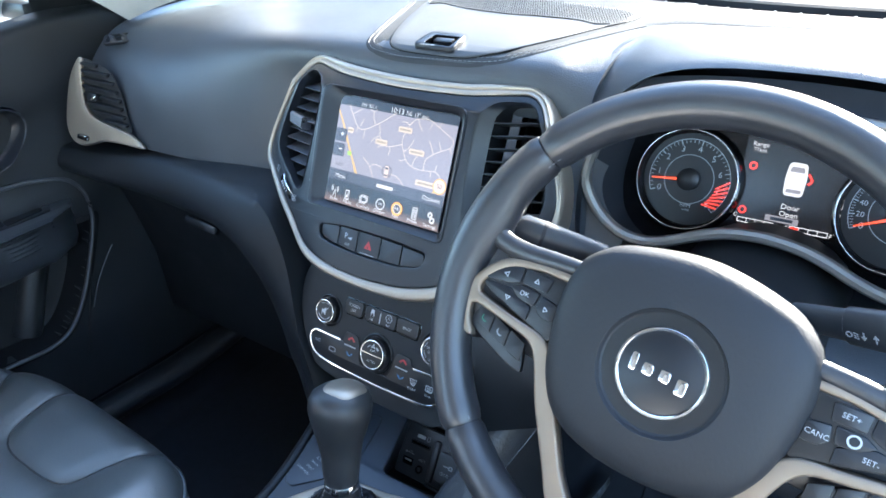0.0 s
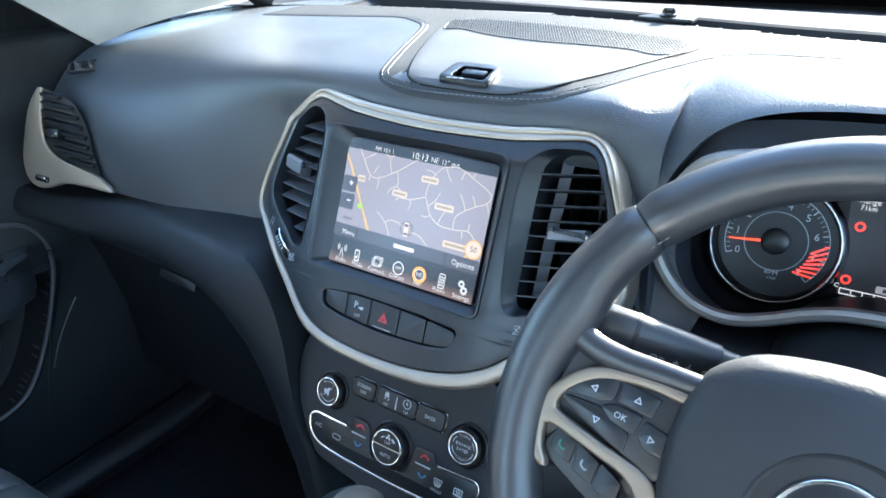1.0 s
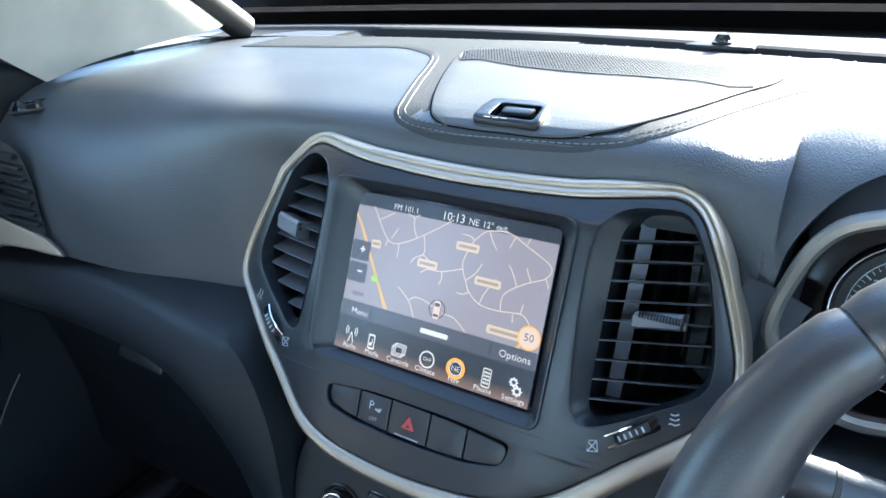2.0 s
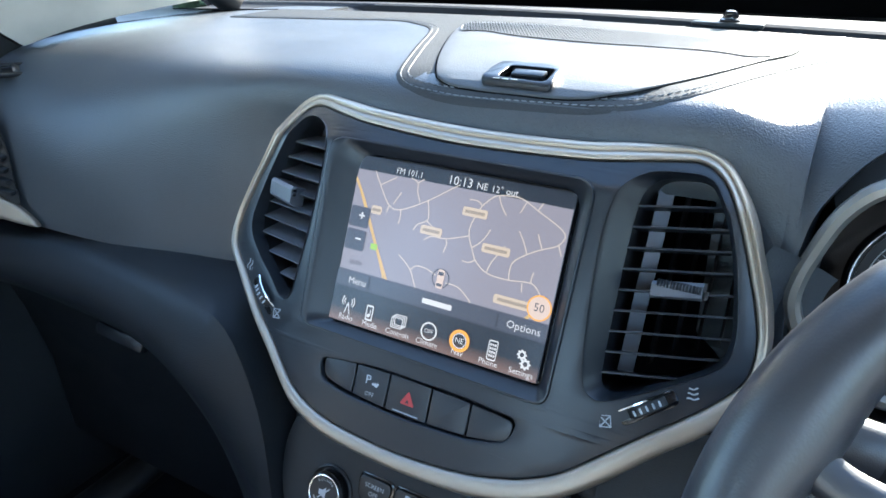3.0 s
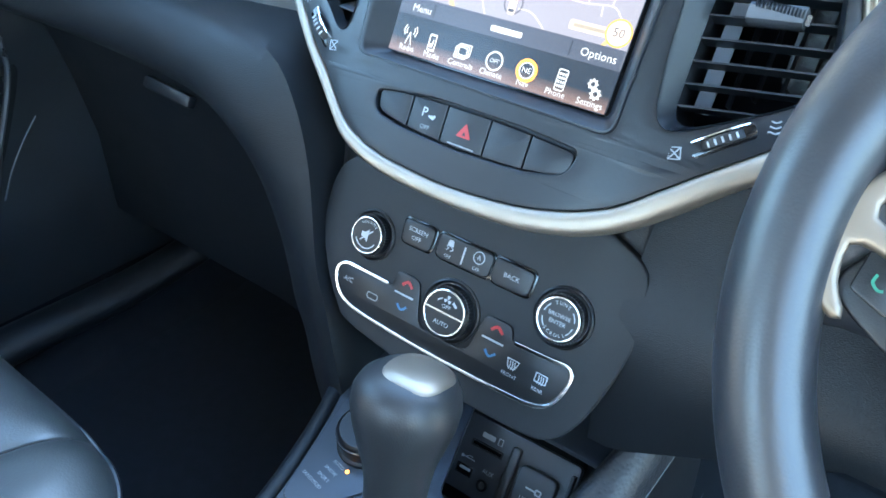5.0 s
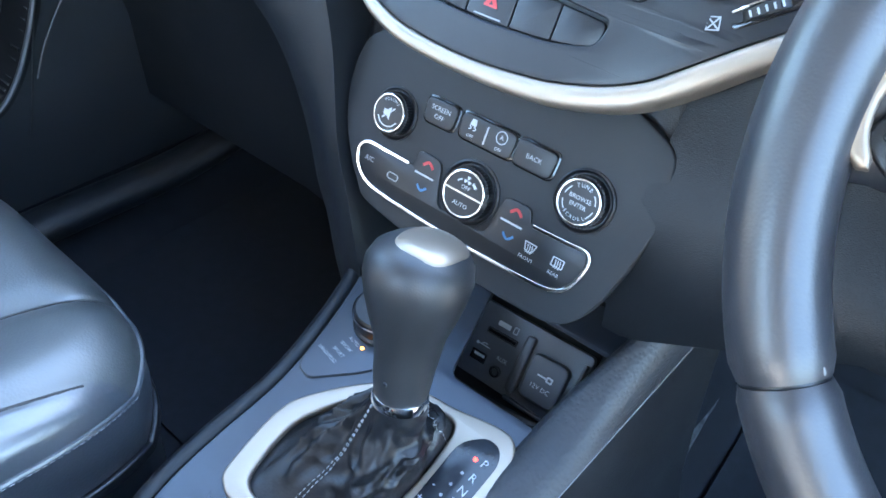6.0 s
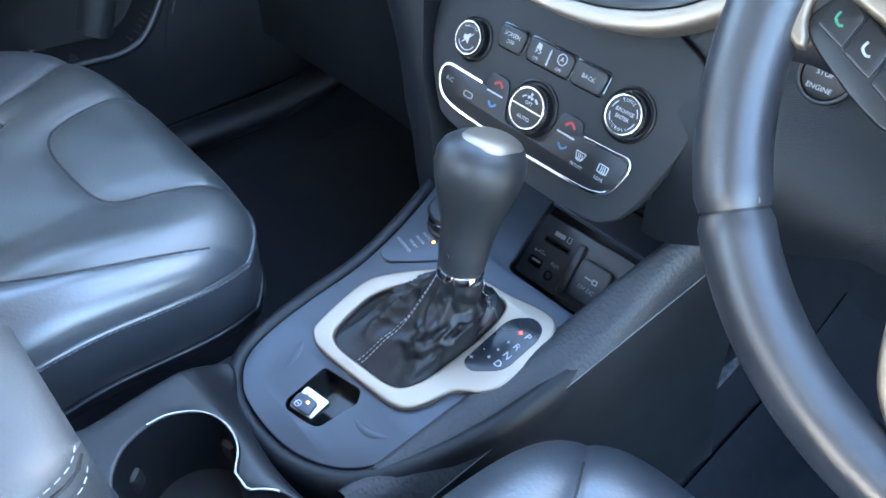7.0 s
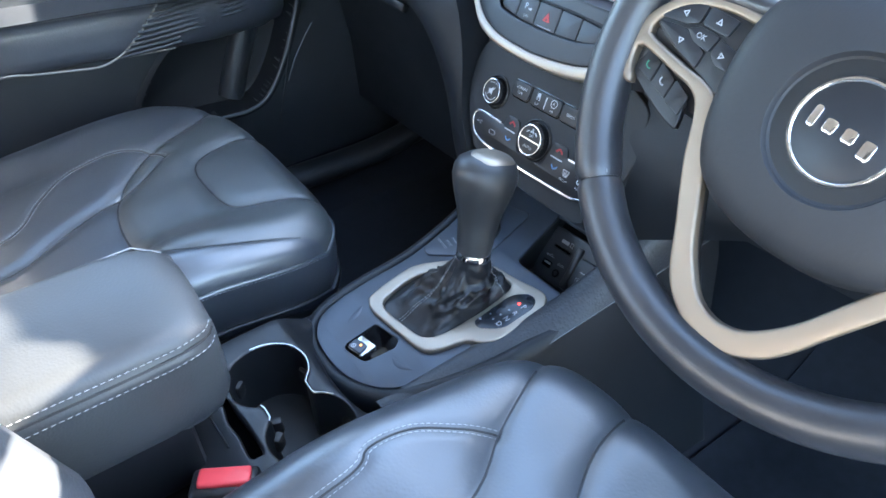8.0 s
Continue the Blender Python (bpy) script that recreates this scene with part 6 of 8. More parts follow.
# spokes
for s in (-1, 1):
    arm = []
    for u, v0, v1, w0, w1 in ((0.070, -0.045, 0.036, -0.025, -0.002), (0.095, -0.047, 0.034, -0.022, -0.002), (0.120, -0.046, 0.032, -0.018, -0.001), (0.140, -0.048, 0.033, -0.014, -0.001), (0.158, -0.054, 0.040, -0.010, 0.001), (0.168, -0.058, 0.046, -0.006, 0.002)):
        arm.append([WHEELP.at(s * u, v, w) for v, w in ((v0, w0), (v0 + 0.004, w1 - 0.006), (v0 + 0.012, w1 - 0.003), (v1 - 0.012, w1), (v1 - 0.003, w1 - 0.003), (v1, w0))])
    part("spoke", loft(arm, True, True), WHEEL, wheel, "leather-covered spoke", crease=45)
    # silver arm along the upper edge
    top = [(0.078, 0.0275), (0.100, 0.0260), (0.125, 0.0240), (0.145, 0.026), (0.160, 0.034)]
    part("upper_arm", sweep(smooth([WHEELP.at(s * u, v + 0.006, 0.004) for u, v in top], 24), lambda f: [(0.0065 * math.cos(q) * (1 + 0.3 * f), 0.0055 * math.sin(q)) for q in [2 * math.pi * k / 12 for k in range(12)]], up=tuple(WHEELP.n)), WHEEL, wheel)
    DV = 0.0085
    pad_o = smooth([(s * (u + 0.005), v - DV) for u, v in ((0.078, 0.0290), (0.104, 0.0300), (0.128, 0.0275), (0.142, 0.0180), (0.144, 0.0055), (0.118, -0.0055), (0.095, -0.0115), (0.078, -0.0140))], 50, True)
    pad = part("switch_pad", plate(pad_o, 0.006, 0.0012, WHEELP.mat(0, 0, -0.0005), res=2), BLACK, wheel, "black cluster of switches")
    for pts, t in ((((0.090, 0.0275), (0.112, 0.0285), (0.112, 0.0165), (0.092, 0.0160)), "up"), (((0.114, 0.0283), (0.127, 0.0265), (0.140, 0.0175), (0.142, 0.0100), (0.122, 0.0125), (0.114, 0.0165)), "left"),
                   (((0.120, 0.0100), (0.141, 0.0080), (0.140, 0.0055), (0.116, -0.0045), (0.100, -0.0090), (0.100, 0.0020)), "down"), (((0.096, 0.0145), (0.112, 0.0150), (0.120, 0.0110), (0.112, 0.0040), (0.098, 0.0035)), "ok"),
                   (((0.080, 0.0110), (0.094, 0.0135), (0.096, 0.0035), (0.090, -0.0020), (0.080, -0.0020)), "right")):
        b = part("switch", plate(rounded([(s * (u + 0.006), v - DV) for u, v in pts], 0.0016, 3), 0.0026, 0.0007, WHEELP.mat(0, 0, 0.0050)), BEZEL, pad)
        cu = sum(s * (u + 0.006) for u, v in pts) / len(pts)
        cv = sum(v - DV for u, v in pts) / len(pts)
        if s < 0:
            if t == "ok":
                part("lettering", lettering("OK", 0.0052, WHEELP.mat(cu, cv, 0.0080)), WHITEPRINT, b)
            else:
                turn = {"up": 0, "left": 90, "down": 180, "right": 270}[t]
                tri = [(-0.0023, -0.0017), (0.0023, -0.0017), (0, 0.0022)]
                part("mark", plate([tri, [(a * 0.55, q * 0.55 - 0.0002) for a, q in tri]], 0.0003, 0, WHEELP.mat(cu, cv, 0.0077, turn)), WHITEPRINT, b)
        else:
            txt = {"up": "SET+", "left": "RES", "down": "SET-", "right": "CANC"}
            if t in txt:
                part("lettering", lettering(txt[t], 0.0050, WHEELP.mat(cu, cv, 0.0080)), WHITEPRINT, b)
            else:
                part("mark", plate([circle(0.0042, 20), circle(0.0030, 20)], 0.0003, 0, WHEELP.mat(cu, cv, 0.0077)), WHITEPRINT, b)
    lowp = smooth([(s * u, v - 0.0135) for u, v in ((0.1450, -0.0080), (0.1400, -0.0060), (0.118, -0.0155), (0.1030, -0.0240), (0.0975, -0.0400), (0.1000, -0.0430), (0.120, -0.0375), (0.1480, -0.0240))], 50, True)
    lp = part("lower_switch_pad", plate(lowp, 0.006, 0.0012, WHEELP.mat(0, 0, -0.004), res=2), BLACK, wheel, "black lower switch pad")
    for k in range(3):
        u0 = s * (0.1385 - 0.0155 * k)
        v0 = -0.0290 - 0.0050 * k
        b = part("switch", plate(rounded([(u0 - 0.0070, v0 + 0.0075 - s * 0.003), (u0 + 0.0070, v0 + 0.0075 + s * 0.003), (u0 + 0.0070, v0 - 0.0075 + s * 0.002), (u0 - 0.0070, v0 - 0.0075 - s * 0.002)], 0.0015, 3), 0.0020, 0.0006, WHEELP.mat(0, 0, 0.0012)), BLACK, lp)
        if s < 0 and k < 2:
            part("mark", plate(strip([(-0.0018, 0.0021), (-0.0020, -0.0007), (0.0004, -0.0025), (0.0021, -0.0021)], 0.0010), 0.0003, 0, WHEELP.mat(u0, v0, 0.0034)), GREENPRINT if k == 0 else GREYPRINT, b)
inner_wall = smooth([(-u, v) for u, v in INNT[8:0:-1]] + INNT[:9], 80)
part("lower_spoke", loft([[WHEELP.at(u * k, v * k, w - 0.002 - 0.03 * max(0, -v - 0.05)) for u, v in inner_wall] for k, w in ((1.005, 0.008), (1.03, -0.004), (1.06, -0.016), (1.10, -0.020))]), BLACK, wheel, "dark backing of the open lower spoke", crease=60)
part("hub", lathe([(0.055, -0.030), (0.060, -0.055), (0.055, -0.075)], 32, WHEELP.mat()), BLACK, wheel)


def stalk(name, a, b, label, marks=True):
    a, b = Vector(a), Vector(b)
    d = (b - a)
    st = thing(name, tuple(a), label, "stalk")
    pl = Plane(a, d, (0, -0.2, 1))
    rows = []
    for f, r in ((0.0, 0.011), (0.35, 0.0125), (0.36, 0.0145), (0.80, 0.0165), (0.96, 0.0165), (1.0, 0.0135)):
        rows.append([pl.at(d.length * f, r * math.cos(q), r * 0.72 * math.sin(q)) for q in [2 * math.pi * k / 20 for k in range(20)]])
    body = part("lever", loft(rows, True, True), STALK, st)
    n = Plane(pl.at(0, 0, 0.0), d * -1, pl.v) if d.x < 0 else pl
    sx = -1 if d.x < 0 else 1
    part("groove", loft([[pl.at(d.length * f, r * math.cos(q), r * 0.72 * math.sin(q)) for q in [2 * math.pi * k / 20 for k in range(20)]] for f, r in ((0.790, 0.0162), (0.795, 0.0168), (0.815, 0.0168), (0.82, 0.0162))], True), RUBBER, body)
    arrow = [(-0.0035, 0.0004), (0.0, 0.0004), (0.0, 0.0020), (0.003, 0.0), (0.0, -0.0020), (0.0, -0.0004), (-0.0035, -0.0004)]
    lamp = [circle(0.0024, 16), circle(0.0015, 16)]
    rays = [strip([(0.0032, y), (0.0064, y - 0.0008)], 0.0007) for y in (-0.0018, 0.0, 0.0018)]
    for f, turn, shapes in ((0.68, 0, [lamp] + rays), (0.56, 90, [arrow]), (0.49, 270, [arrow]), (0.40, 0, [lamp] + rays)):
        for q in shapes:
            part("mark", plate(q, 0.0003, 0, n.mat(sx * d.length * f, 0.001, 0.72 * (0.0145 + 0.002 * ease(0.36, 0.8, f)) + 0.0003, turn)), WHITEPRINT, body)
    return st


stalk("indicator_stalk", (0.345, -0.062, 0.671), (0.242, -0.092, 0.7005), "black light stalk with white symbols behind the wheel")
stalk("wiper_stalk", (0.445, -0.035, 0.655), (0.545, -0.075, 0.690), "black wiper stalk behind the wheel")

# ---- centre console ----
console = thing("center_console", (0.05, -0.3, 0.05), "dark centre console with a blue-grey top panel", "console")
TOP = [(-0.172, 0.230), (-0.151, 0.190), (-0.124, 0.130), (-0.106, 0.070), (-0.0955, 0.010), (-0.096, -0.050), (-0.0935, -0.095), (-0.084, -0.124), (-0.060, -0.1415), (-0.025, -0.1465), (0.010, -0.1435), (0.040, -0.131), (0.062, -0.110), (0.080, -0.072),
       (0.095, -0.020), (0.1030, 0.040), (0.1035, 0.090), (0.105, 0.130), (0.108, 0.175), (0.110, 0.230)]
TRAY = rounded([(0.004, 0.098), (0.092, 0.100), (0.097, 0.190), (-0.022, 0.190)], [0.010, 0.010, 0.004, 0.004])
BRAKE = rounded([(-0.030, -0.0815), (0.008, -0.0735), (0.0155, -0.083), (0.0100, -0.118), (0.0, -0.1215), (-0.022, -0.1265), (-0.028, -0.1220)], [0.004, 0.004, 0.003, 0.006, 0.004, 0.004, 0.004])
RING_O = smooth([(-0.059, -0.0710), (-0.0675, -0.060), (-0.0735, -0.012), (-0.0660, 0.014), (-0.036, 0.052), (-0.004, 0.070), (0.030, 0.0755), (0.067, 0.0830), (0.0815, 0.0760), (0.0885, 0.056), (0.0885, 0.010), (0.0800, -0.010), (0.0640, -0.024), (0.0570, -0.046), (0.0490, -0.060), (0.036, -0.0665), (0.010, -0.0700), (-0.042, -0.0750)], 120, True)
BOOT = smooth([(-0.0455, -0.0590), (-0.0525, -0.045), (-0.0560, -0.012), (-0.0490, 0.010), (-0.030, 0.041), (-0.002, 0.0600), (0.028, 0.0660), (0.0385, 0.0590), (0.0430, 0.030), (0.0430, 0.002), (0.0395, -0.036), (0.027, -0.0545), (-0.004, -0.0600), (-0.030, -0.0625)], 96, True)
PRND = rounded([(0.0480, 0.056), (0.062, 0.0705), (0.0740, 0.0690), (0.0800, 0.058), (0.0800, 0.016), (0.0610, -0.003), (0.0500, -0.001)], [0.010, 0.006, 0.006, 0.008, 0.010, 0.008, 0.008])
top_panel = smooth(TOP, 130)
part("top_panel", plate([top_panel, TRAY, BRAKE, BOOT], 0.006, 0.0012, DECK.mat(0, 0, -0.006), res=2), PANEL, console, "smooth blue-grey top panel")
# raised edge and flanks of the console
flank = []
for i, (u, v) in enumerate(top_panel):
    a, b = Vector(top_panel[max(i - 1, 0)]), Vector(top_panel[min(i + 1, len(top_panel) - 1)])
    t = (b - a).normalized()
    n2 = Vector((-t.y, t.x)) * -1
    rowp = []
    for d, w in ((0.0008, -0.006), (0.0010, -0.0012), (0.0035, 0.0020), (0.0085, 0.0025), (0.0140, -0.0010), (0.0185, -0.0110), (0.021, -0.030)):
        rowp.append(DECK.at(u + n2.x * d, v + n2.y * d, w))
    low = DECK.at(u + n2.x * 0.024, v + n2.y * 0.024, 0)
    rowp.append(Vector((low.x, low.y, 0.20)))
    rowp.append(Vector((low.x + n2.x * 0.01, low.y + n2.y * 0.01, 0.06)))
    flank.append(rowp)
part("flank", loft(flank), LOWER, console, "dark console flank", crease=50)
# silver selector surround with the gear letters
part("selector_surround", plate([RING_O, BOOT], 0.0080, 0.0026, DECK.mat(0, 0, -0.0015), res=3), SILVER, console, "champagne silver selector surround")
gear = part("gear_plate", plate(PRND, 0.0015, 0.0004, DECK.mat(0, 0, 0.0056)), GEARPLATE, console, "gloss black gear indicator")
for i, ch in enumerate("PRND"):
    part("lettering", lettering(ch, 0.0088, DECK.mat(0.0724, (0.0520, 0.0390, 0.0275, 0.0170)[i], 0.0076, -4)), WHITEPRINT, gear)
part("lamp", lathe([(0.0016, 0), (0.0016, 0.0006), (0.001, 0.001)], 12, DECK.mat(0.0650, 0.0515, 0.0070)), LEDRED, gear, "lit red lamp")
for i, (u, v) in enumerate(((0.0640, 0.038), (0.0630, 0.0270), (0.0625, 0.017))):
    part("lamp", plate(circle(0.0012, 10), 0.0003, 0, DECK.mat(u, v, 0.0071)), GREYPRINT, gear)
part("lettering", lettering("+", 0.0080, DECK.mat(0.0525, 0.0065, 0.0076)), WHITEPRINT, gear)
part("lettering", lettering("-", 0.0080, DECK.mat(0.0545, 0.0200, 0.0076)), WHITEPRINT, gear)
# parking brake switch
part("brake_well", plate(BRAKE, 0.001, 0, DECK.mat(0, 0, -0.022)), GLOSS, console)
part("brake_well_wall", loft([[DECK.at(u, v, w) for u, v in BRAKE] for w in (-0.001, -0.022)], True), GLOSS, console)
BSW = DECK.mat(0, 0, -0.0140) @ pose(0, 0, 0, -4, 0, 0)
brake = part("brake_switch", plate(rounded([(-0.0270, -0.1020), (-0.0010, -0.0975), (0.0015, -0.1190), (-0.0215, -0.1240)], 0.003), 0.007, 0.0015, BSW, res=2), DULLCHROME, console, "bright metal parking brake switch")
part("switch_pad", plate(rounded([(-0.0210, -0.1232), (-0.0012, -0.1190), (-0.0052, -0.1060), (-0.0150, -0.1072), (-0.0248, -0.1110)], 0.0035), 0.0035, 0.0014, BSW @ pose(0, 0, 0.0058), res=2), PANEL, brake, "blue-grey finger pad")
part("mark", plate([circle(0.0030, 18), circle(0.0023, 18)], 0.0003, 0, BSW @ pose(-0.0160, -0.1180, 0.0094)), WHITEPRINT, brake)
part("mark", plate(rect(0.0030, 0.0008), 0.0003, 0, BSW @ pose(-0.0160, -0.1180, 0.0094)), WHITEPRINT, brake)
part("lamp", plate(circle(0.0012, 12), 0.0004, 0, BSW @ pose(-0.0110, -0.1120, 0.0094)), LEDAMBER, brake)
for pts in (((0.024, -0.0925), (0.034, -0.0935), (0.044, -0.0915), (0.056, -0.0840)), ((-0.0520, -0.1060), (-0.0560, -0.0950), (-0.0600, -0.0860), (-0.0655, -0.0780))):
    part("finger_scallop", sweep(smooth([DECK.at(u, v, 0.0001) for u, v in pts], 20), lambda f: [(0.0038 * math.sin(math.pi * f) * x + 1e-5 * x, 0.0010 * y * math.sin(math.pi * f) + 1e-5 * y) for x, y in ((-1, 0), (-0.6, 0.6), (0.5, 1), (1, 0))], up=tuple(DECK.n)), PANEL, console)
# terrain selector
plat = rounded([(-0.1135, 0.118), (-0.0975, 0.040), (-0.0940, 0.030), (-0.0800, 0.0265), (-0.0500, 0.0560), (-0.0300, 0.088), (-0.0480, 0.165), (-0.1180, 0.150)], [0.004, 0.004, 0.006, 0.006, 0.01, 0.01, 0.01, 0.01])
terrain = thing("terrain_selector", tuple(DECK.at(-0.06, 0.10, 0)), "terrain selector knob with faint lettering on the console", "selector")
part("base_gap", plate([[(-0.073 + (u + 0.073) * 1.02, 0.09 + (v - 0.09) * 1.02) for u, v in plat], plat], 0.0006, 0, DECK.mat(0, 0, 0.0002)), BLACK, terrain)
part("base_plate", plate(plat, 0.0016, 0.0004, DECK.mat(0, 0, 0.0001)), PANEL, terrain)
part("knob", lathe([(0.0250, 0), (0.0250, 0.004), (0.0230, 0.006), (0.0225, 0.020), (0.0205, 0.0225), (0.012, 0.0225)], 40, DECK.mat(-0.0700, 0.102, 0.001)), BLACK, terrain)
part("chrome_ring", lathe([(0.0236, 0.0165), (0.0242, 0.0180), (0.0236, 0.0195)], 40, DECK.mat(-0.0700, 0.102, 0.001), False), CHROME, terrain)
for i, t in enumerate(("AUTO", "SNOW", "SPORT", "SAND/MUD")):
    part("lettering", lettering(t, 0.0044, DECK.mat(-0.0690 - 0.0012 * i, 0.0715 - 0.0075 * i, 0.0022, -10), "RIGHT"), GREYPRINT, terrain)
part("lamp", plate(circle(0.0015, 12), 0.0006, 0, DECK.mat(-0.0655, 0.0720, 0.0018)), LEDAMBER, terrain, "lit amber lamp")
# media tray under the climate panel
low = [(0.012, -0.082, 0.262), (0.120, -0.074, 0.262), (0.124, -0.020, 0.262), (0.124, 0.045, 0.340), (0.010, 0.045, 0.340), (0.008, -0.020, 0.262)]
high = [DECK.at(0.004, 0.098, -0.003), DECK.at(0.092, 0.100, -0.003), DECK.at(0.0965, 0.160, -0.003), DECK.at(0.097, 0.240, 0.0), DECK.at(-0.030, 0.240, 0.0), DECK.at(-0.016, 0.160, -0.003)]
ring = lambda pts: [Vector(p).lerp(Vector(q), f) for p, q in zip(pts, pts[1:] + pts[:1]) for f in (0, 0.25, 0.5, 0.75)]
hi, lo = ring(high), ring(low)
part("tray_well", loft([hi, [a.lerp(b, 0.06) + Vector((0, 0, -0.004)) for a, b in zip(hi, lo)], [a.lerp(b, 0.5) for a, b in zip(hi, lo)], lo], True), BLACK, console, crease=45)
part("tray_floor", loft([[(x, y, z) for x in (0.005, 0.06, 0.127)] for y, z in ((-0.085, 0.2615), (-0.02, 0.2615), (0.048, 0.339))]), BLACK, console)
MEDIA = Plane((0.0665, -0.026, 0.2960), (1, -0.05, 0.10), (0, 0.62, 0.78))
MEDIA.u, MEDIA.v = MEDIA.u * 1.09, MEDIA.v * 1.06
media = thing("media_panel", tuple(MEDIA.o), "black panel with sockets in the console tray", "socket panel")
part("panel", plate(rounded([(-0.048, -0.030), (0.058, -0.030), (0.058, 0.034), (-0.048, 0.034)], 0.005), 0.006, 0.0014, MEDIA.mat(0, 0, -0.006), res=2), SOCKETS, media)
usb = part("usb_socket", plate([rect(0.0150, 0.0085, 0.001), rect(0.0125, 0.0058)], 0.0016, 0.0004, MEDIA.mat(-0.0310, -0.0120, 0.0)), DULLCHROME, media, "bright usb socket")
part("tongue", block(0.010, 0.0022, 0.001, 0.0002, MEDIA.mat(-0.0310, -0.0108, 0.0004)), WHITEPRINT, usb)
part("socket_dark", plate(rect(0.0126, 0.0060), 0.0004, 0, MEDIA.mat(-0.0310, -0.0120, 0.0001)), HOLESHADE, usb)
part("aux_socket", plate([circle(0.0052, 24), circle(0.0026, 20)], 0.0018, 0.0005, MEDIA.mat(-0.0120, -0.0165, 0.0)), BLACK, media)
part("aux_ring", plate([circle(0.0044, 24), circle(0.0034, 20)], 0.0006, 0.0001, MEDIA.mat(-0.0120, -0.0165, 0.0015)), DULLCHROME, media)
part("card_slot", plate([rect(0.0290, 0.0056, 0.001), rect(0.0270, 0.0030)], 0.0018, 0.0004, MEDIA.mat(-0.0190, 0.0120, 0.0)), BLACK, media)
part("slot_dark", plate(rect(0.0270, 0.0032), 0.0003, 0, MEDIA.mat(-0.0190, 0.0120, 0.0002)), HOLESHADE, media)
part("lettering", lettering("AUX", 0.0050, MEDIA.mat(-0.0110, -0.0055, 0.0006)), WHITEPRINT, media)
part("mark", plate([rect(0.0042, 0.0058, 0.0006), rect(0.0032, 0.0048, 0.0004)], 0.0003, 0, MEDIA.mat(-0.0100, 0.0215, 0.0003)), WHITEPRINT, media)
part("mark", plate(rect(0.0120, 0.0042, 0.001), 0.0003, 0, MEDIA.mat(-0.0210, 0.0212, 0.0003)), WHITEPRINT, media)
part("mark", plate(strip([(-0.006, 0), (0.006, 0)], 0.0007), 0.0003, 0, MEDIA.mat(-0.0310, -0.0020, 0.0003)), WHITEPRINT, media)
part("mark", plate(strip([(-0.003, 0), (0.0, 0.002), (0.003, 0.002)], 0.0007), 0.0003, 0, MEDIA.mat(-0.0310, -0.0020, 0.0003)), WHITEPRINT, media)
part("mark", plate(circle(0.0014, 12), 0.0003, 0, MEDIA.mat(-0.0370, -0.0020, 0.0003)), WHITEPRINT, media)
part("divider", block(0.0080, 0.050, 0.007, 0.0025, MEDIA.mat(0.0060, 0.000, 0.0015), 3), SOCKETS, media)
cap = part("power_cap", plate(rounded([(0.0140, -0.0200), (0.0470, -0.0200), (0.0470, 0.0170), (0.0140, 0.0170)], 0.007), 0.008, 0.0022, MEDIA.mat(0, 0, 0.0), res=3), SOCKETS, media, "rounded power socket cap")
part("lettering", lettering("12V DC", 0.0054, MEDIA.mat(0.0305, -0.0075, 0.0086)), WHITEPRINT, cap)
part("mark", plate(strip([(-0.006, 0), (0.002, 0)], 0.0013), 0.0003, 0, MEDIA.mat(0.0305, 0.0020, 0.0082)), WHITEPRINT, cap)
part("mark", plate([rect(0.0055, 0.0048, 0.001), rect(0.003, 0.0024)], 0.0003, 0, MEDIA.mat(0.0352, 0.0020, 0.0082)), WHITEPRINT, cap)
part("rail", sweep(smooth([MEDIA.at(0.006, -0.028, 0.006), MEDIA.at(0.030, -0.0285, 0.006), MEDIA.at(0.048, -0.027, 0.006), MEDIA.at(0.0545, -0.019, 0.006), MEDIA.at(0.0555, 0.0, 0.005), MEDIA.at(0.0550, 0.026, 0.003)], 30), rect(0.0035, 0.006, 0.0015), up=tuple(MEDIA.n)), BEZEL, media)
for k in range(2):
    part("rubber_lip", sweep(smooth([(0.014, -0.066 - 0.012 * k, 0.272 + 0.006 * k), (0.05, -0.064 - 0.012 * k, 0.271 + 0.006 * k), (0.095, -0.058 - 0.012 * k, 0.270 + 0.006 * k), (0.118, -0.050 - 0.012 * k, 0.270 + 0.006 * k)], 24), circle(0.0062, 10)), RUBBER, media)
# textured bolster between tray and driver's footwell
bol, skirt = [], []
for f in [i / 30 for i in range(31)]:
    y = -0.33 + 0.41 * f
    x = along([(-0.33, 0.112), (-0.20, 0.124), (-0.104, 0.1345), (-0.065, 0.1440), (-0.029, 0.158), (0.10, 0.200)], y)
    z = along([(-0.33, 0.300), (-0.20, 0.320), (-0.104, 0.3365), (-0.065, 0.3600), (-0.029, 0.389), (0.10, 0.480)], y)
    sx, sz = 0.171 + 0.108 * (y + 0.1), 0.3275 + 0.232 * (y + 0.1)
    fat = 0.004 + 0.004 * ease(-0.2, -0.05, y)
    bol.append(smooth([(x - 0.014, y, z - 0.022), (x - 0.007, y, z - 0.006), (x, y, z), (x * 0.72 + sx * 0.28 + fat * 0.7, y, z * 0.72 + sz * 0.28 + fat), (x * 0.4 + sx * 0.6 + fat * 0.7, y, z * 0.4 + sz * 0.6 + fat), (sx, y, sz)], 16))
    skirt.append([(sx, y, sz - 0.0012), (sx + 0.006, y, sz - 0.03), (sx + 0.016, y, 0.22), (sx + 0.024, y, 0.15), (sx + 0.05, y, 0.05)])
part("bolster", loft(bol), BOLSTER, console, "leather-grained console bolster", crease=60)
part("tunnel_side", loft(skirt), LOWER, console, "smooth dark side of the tunnel", crease=60)
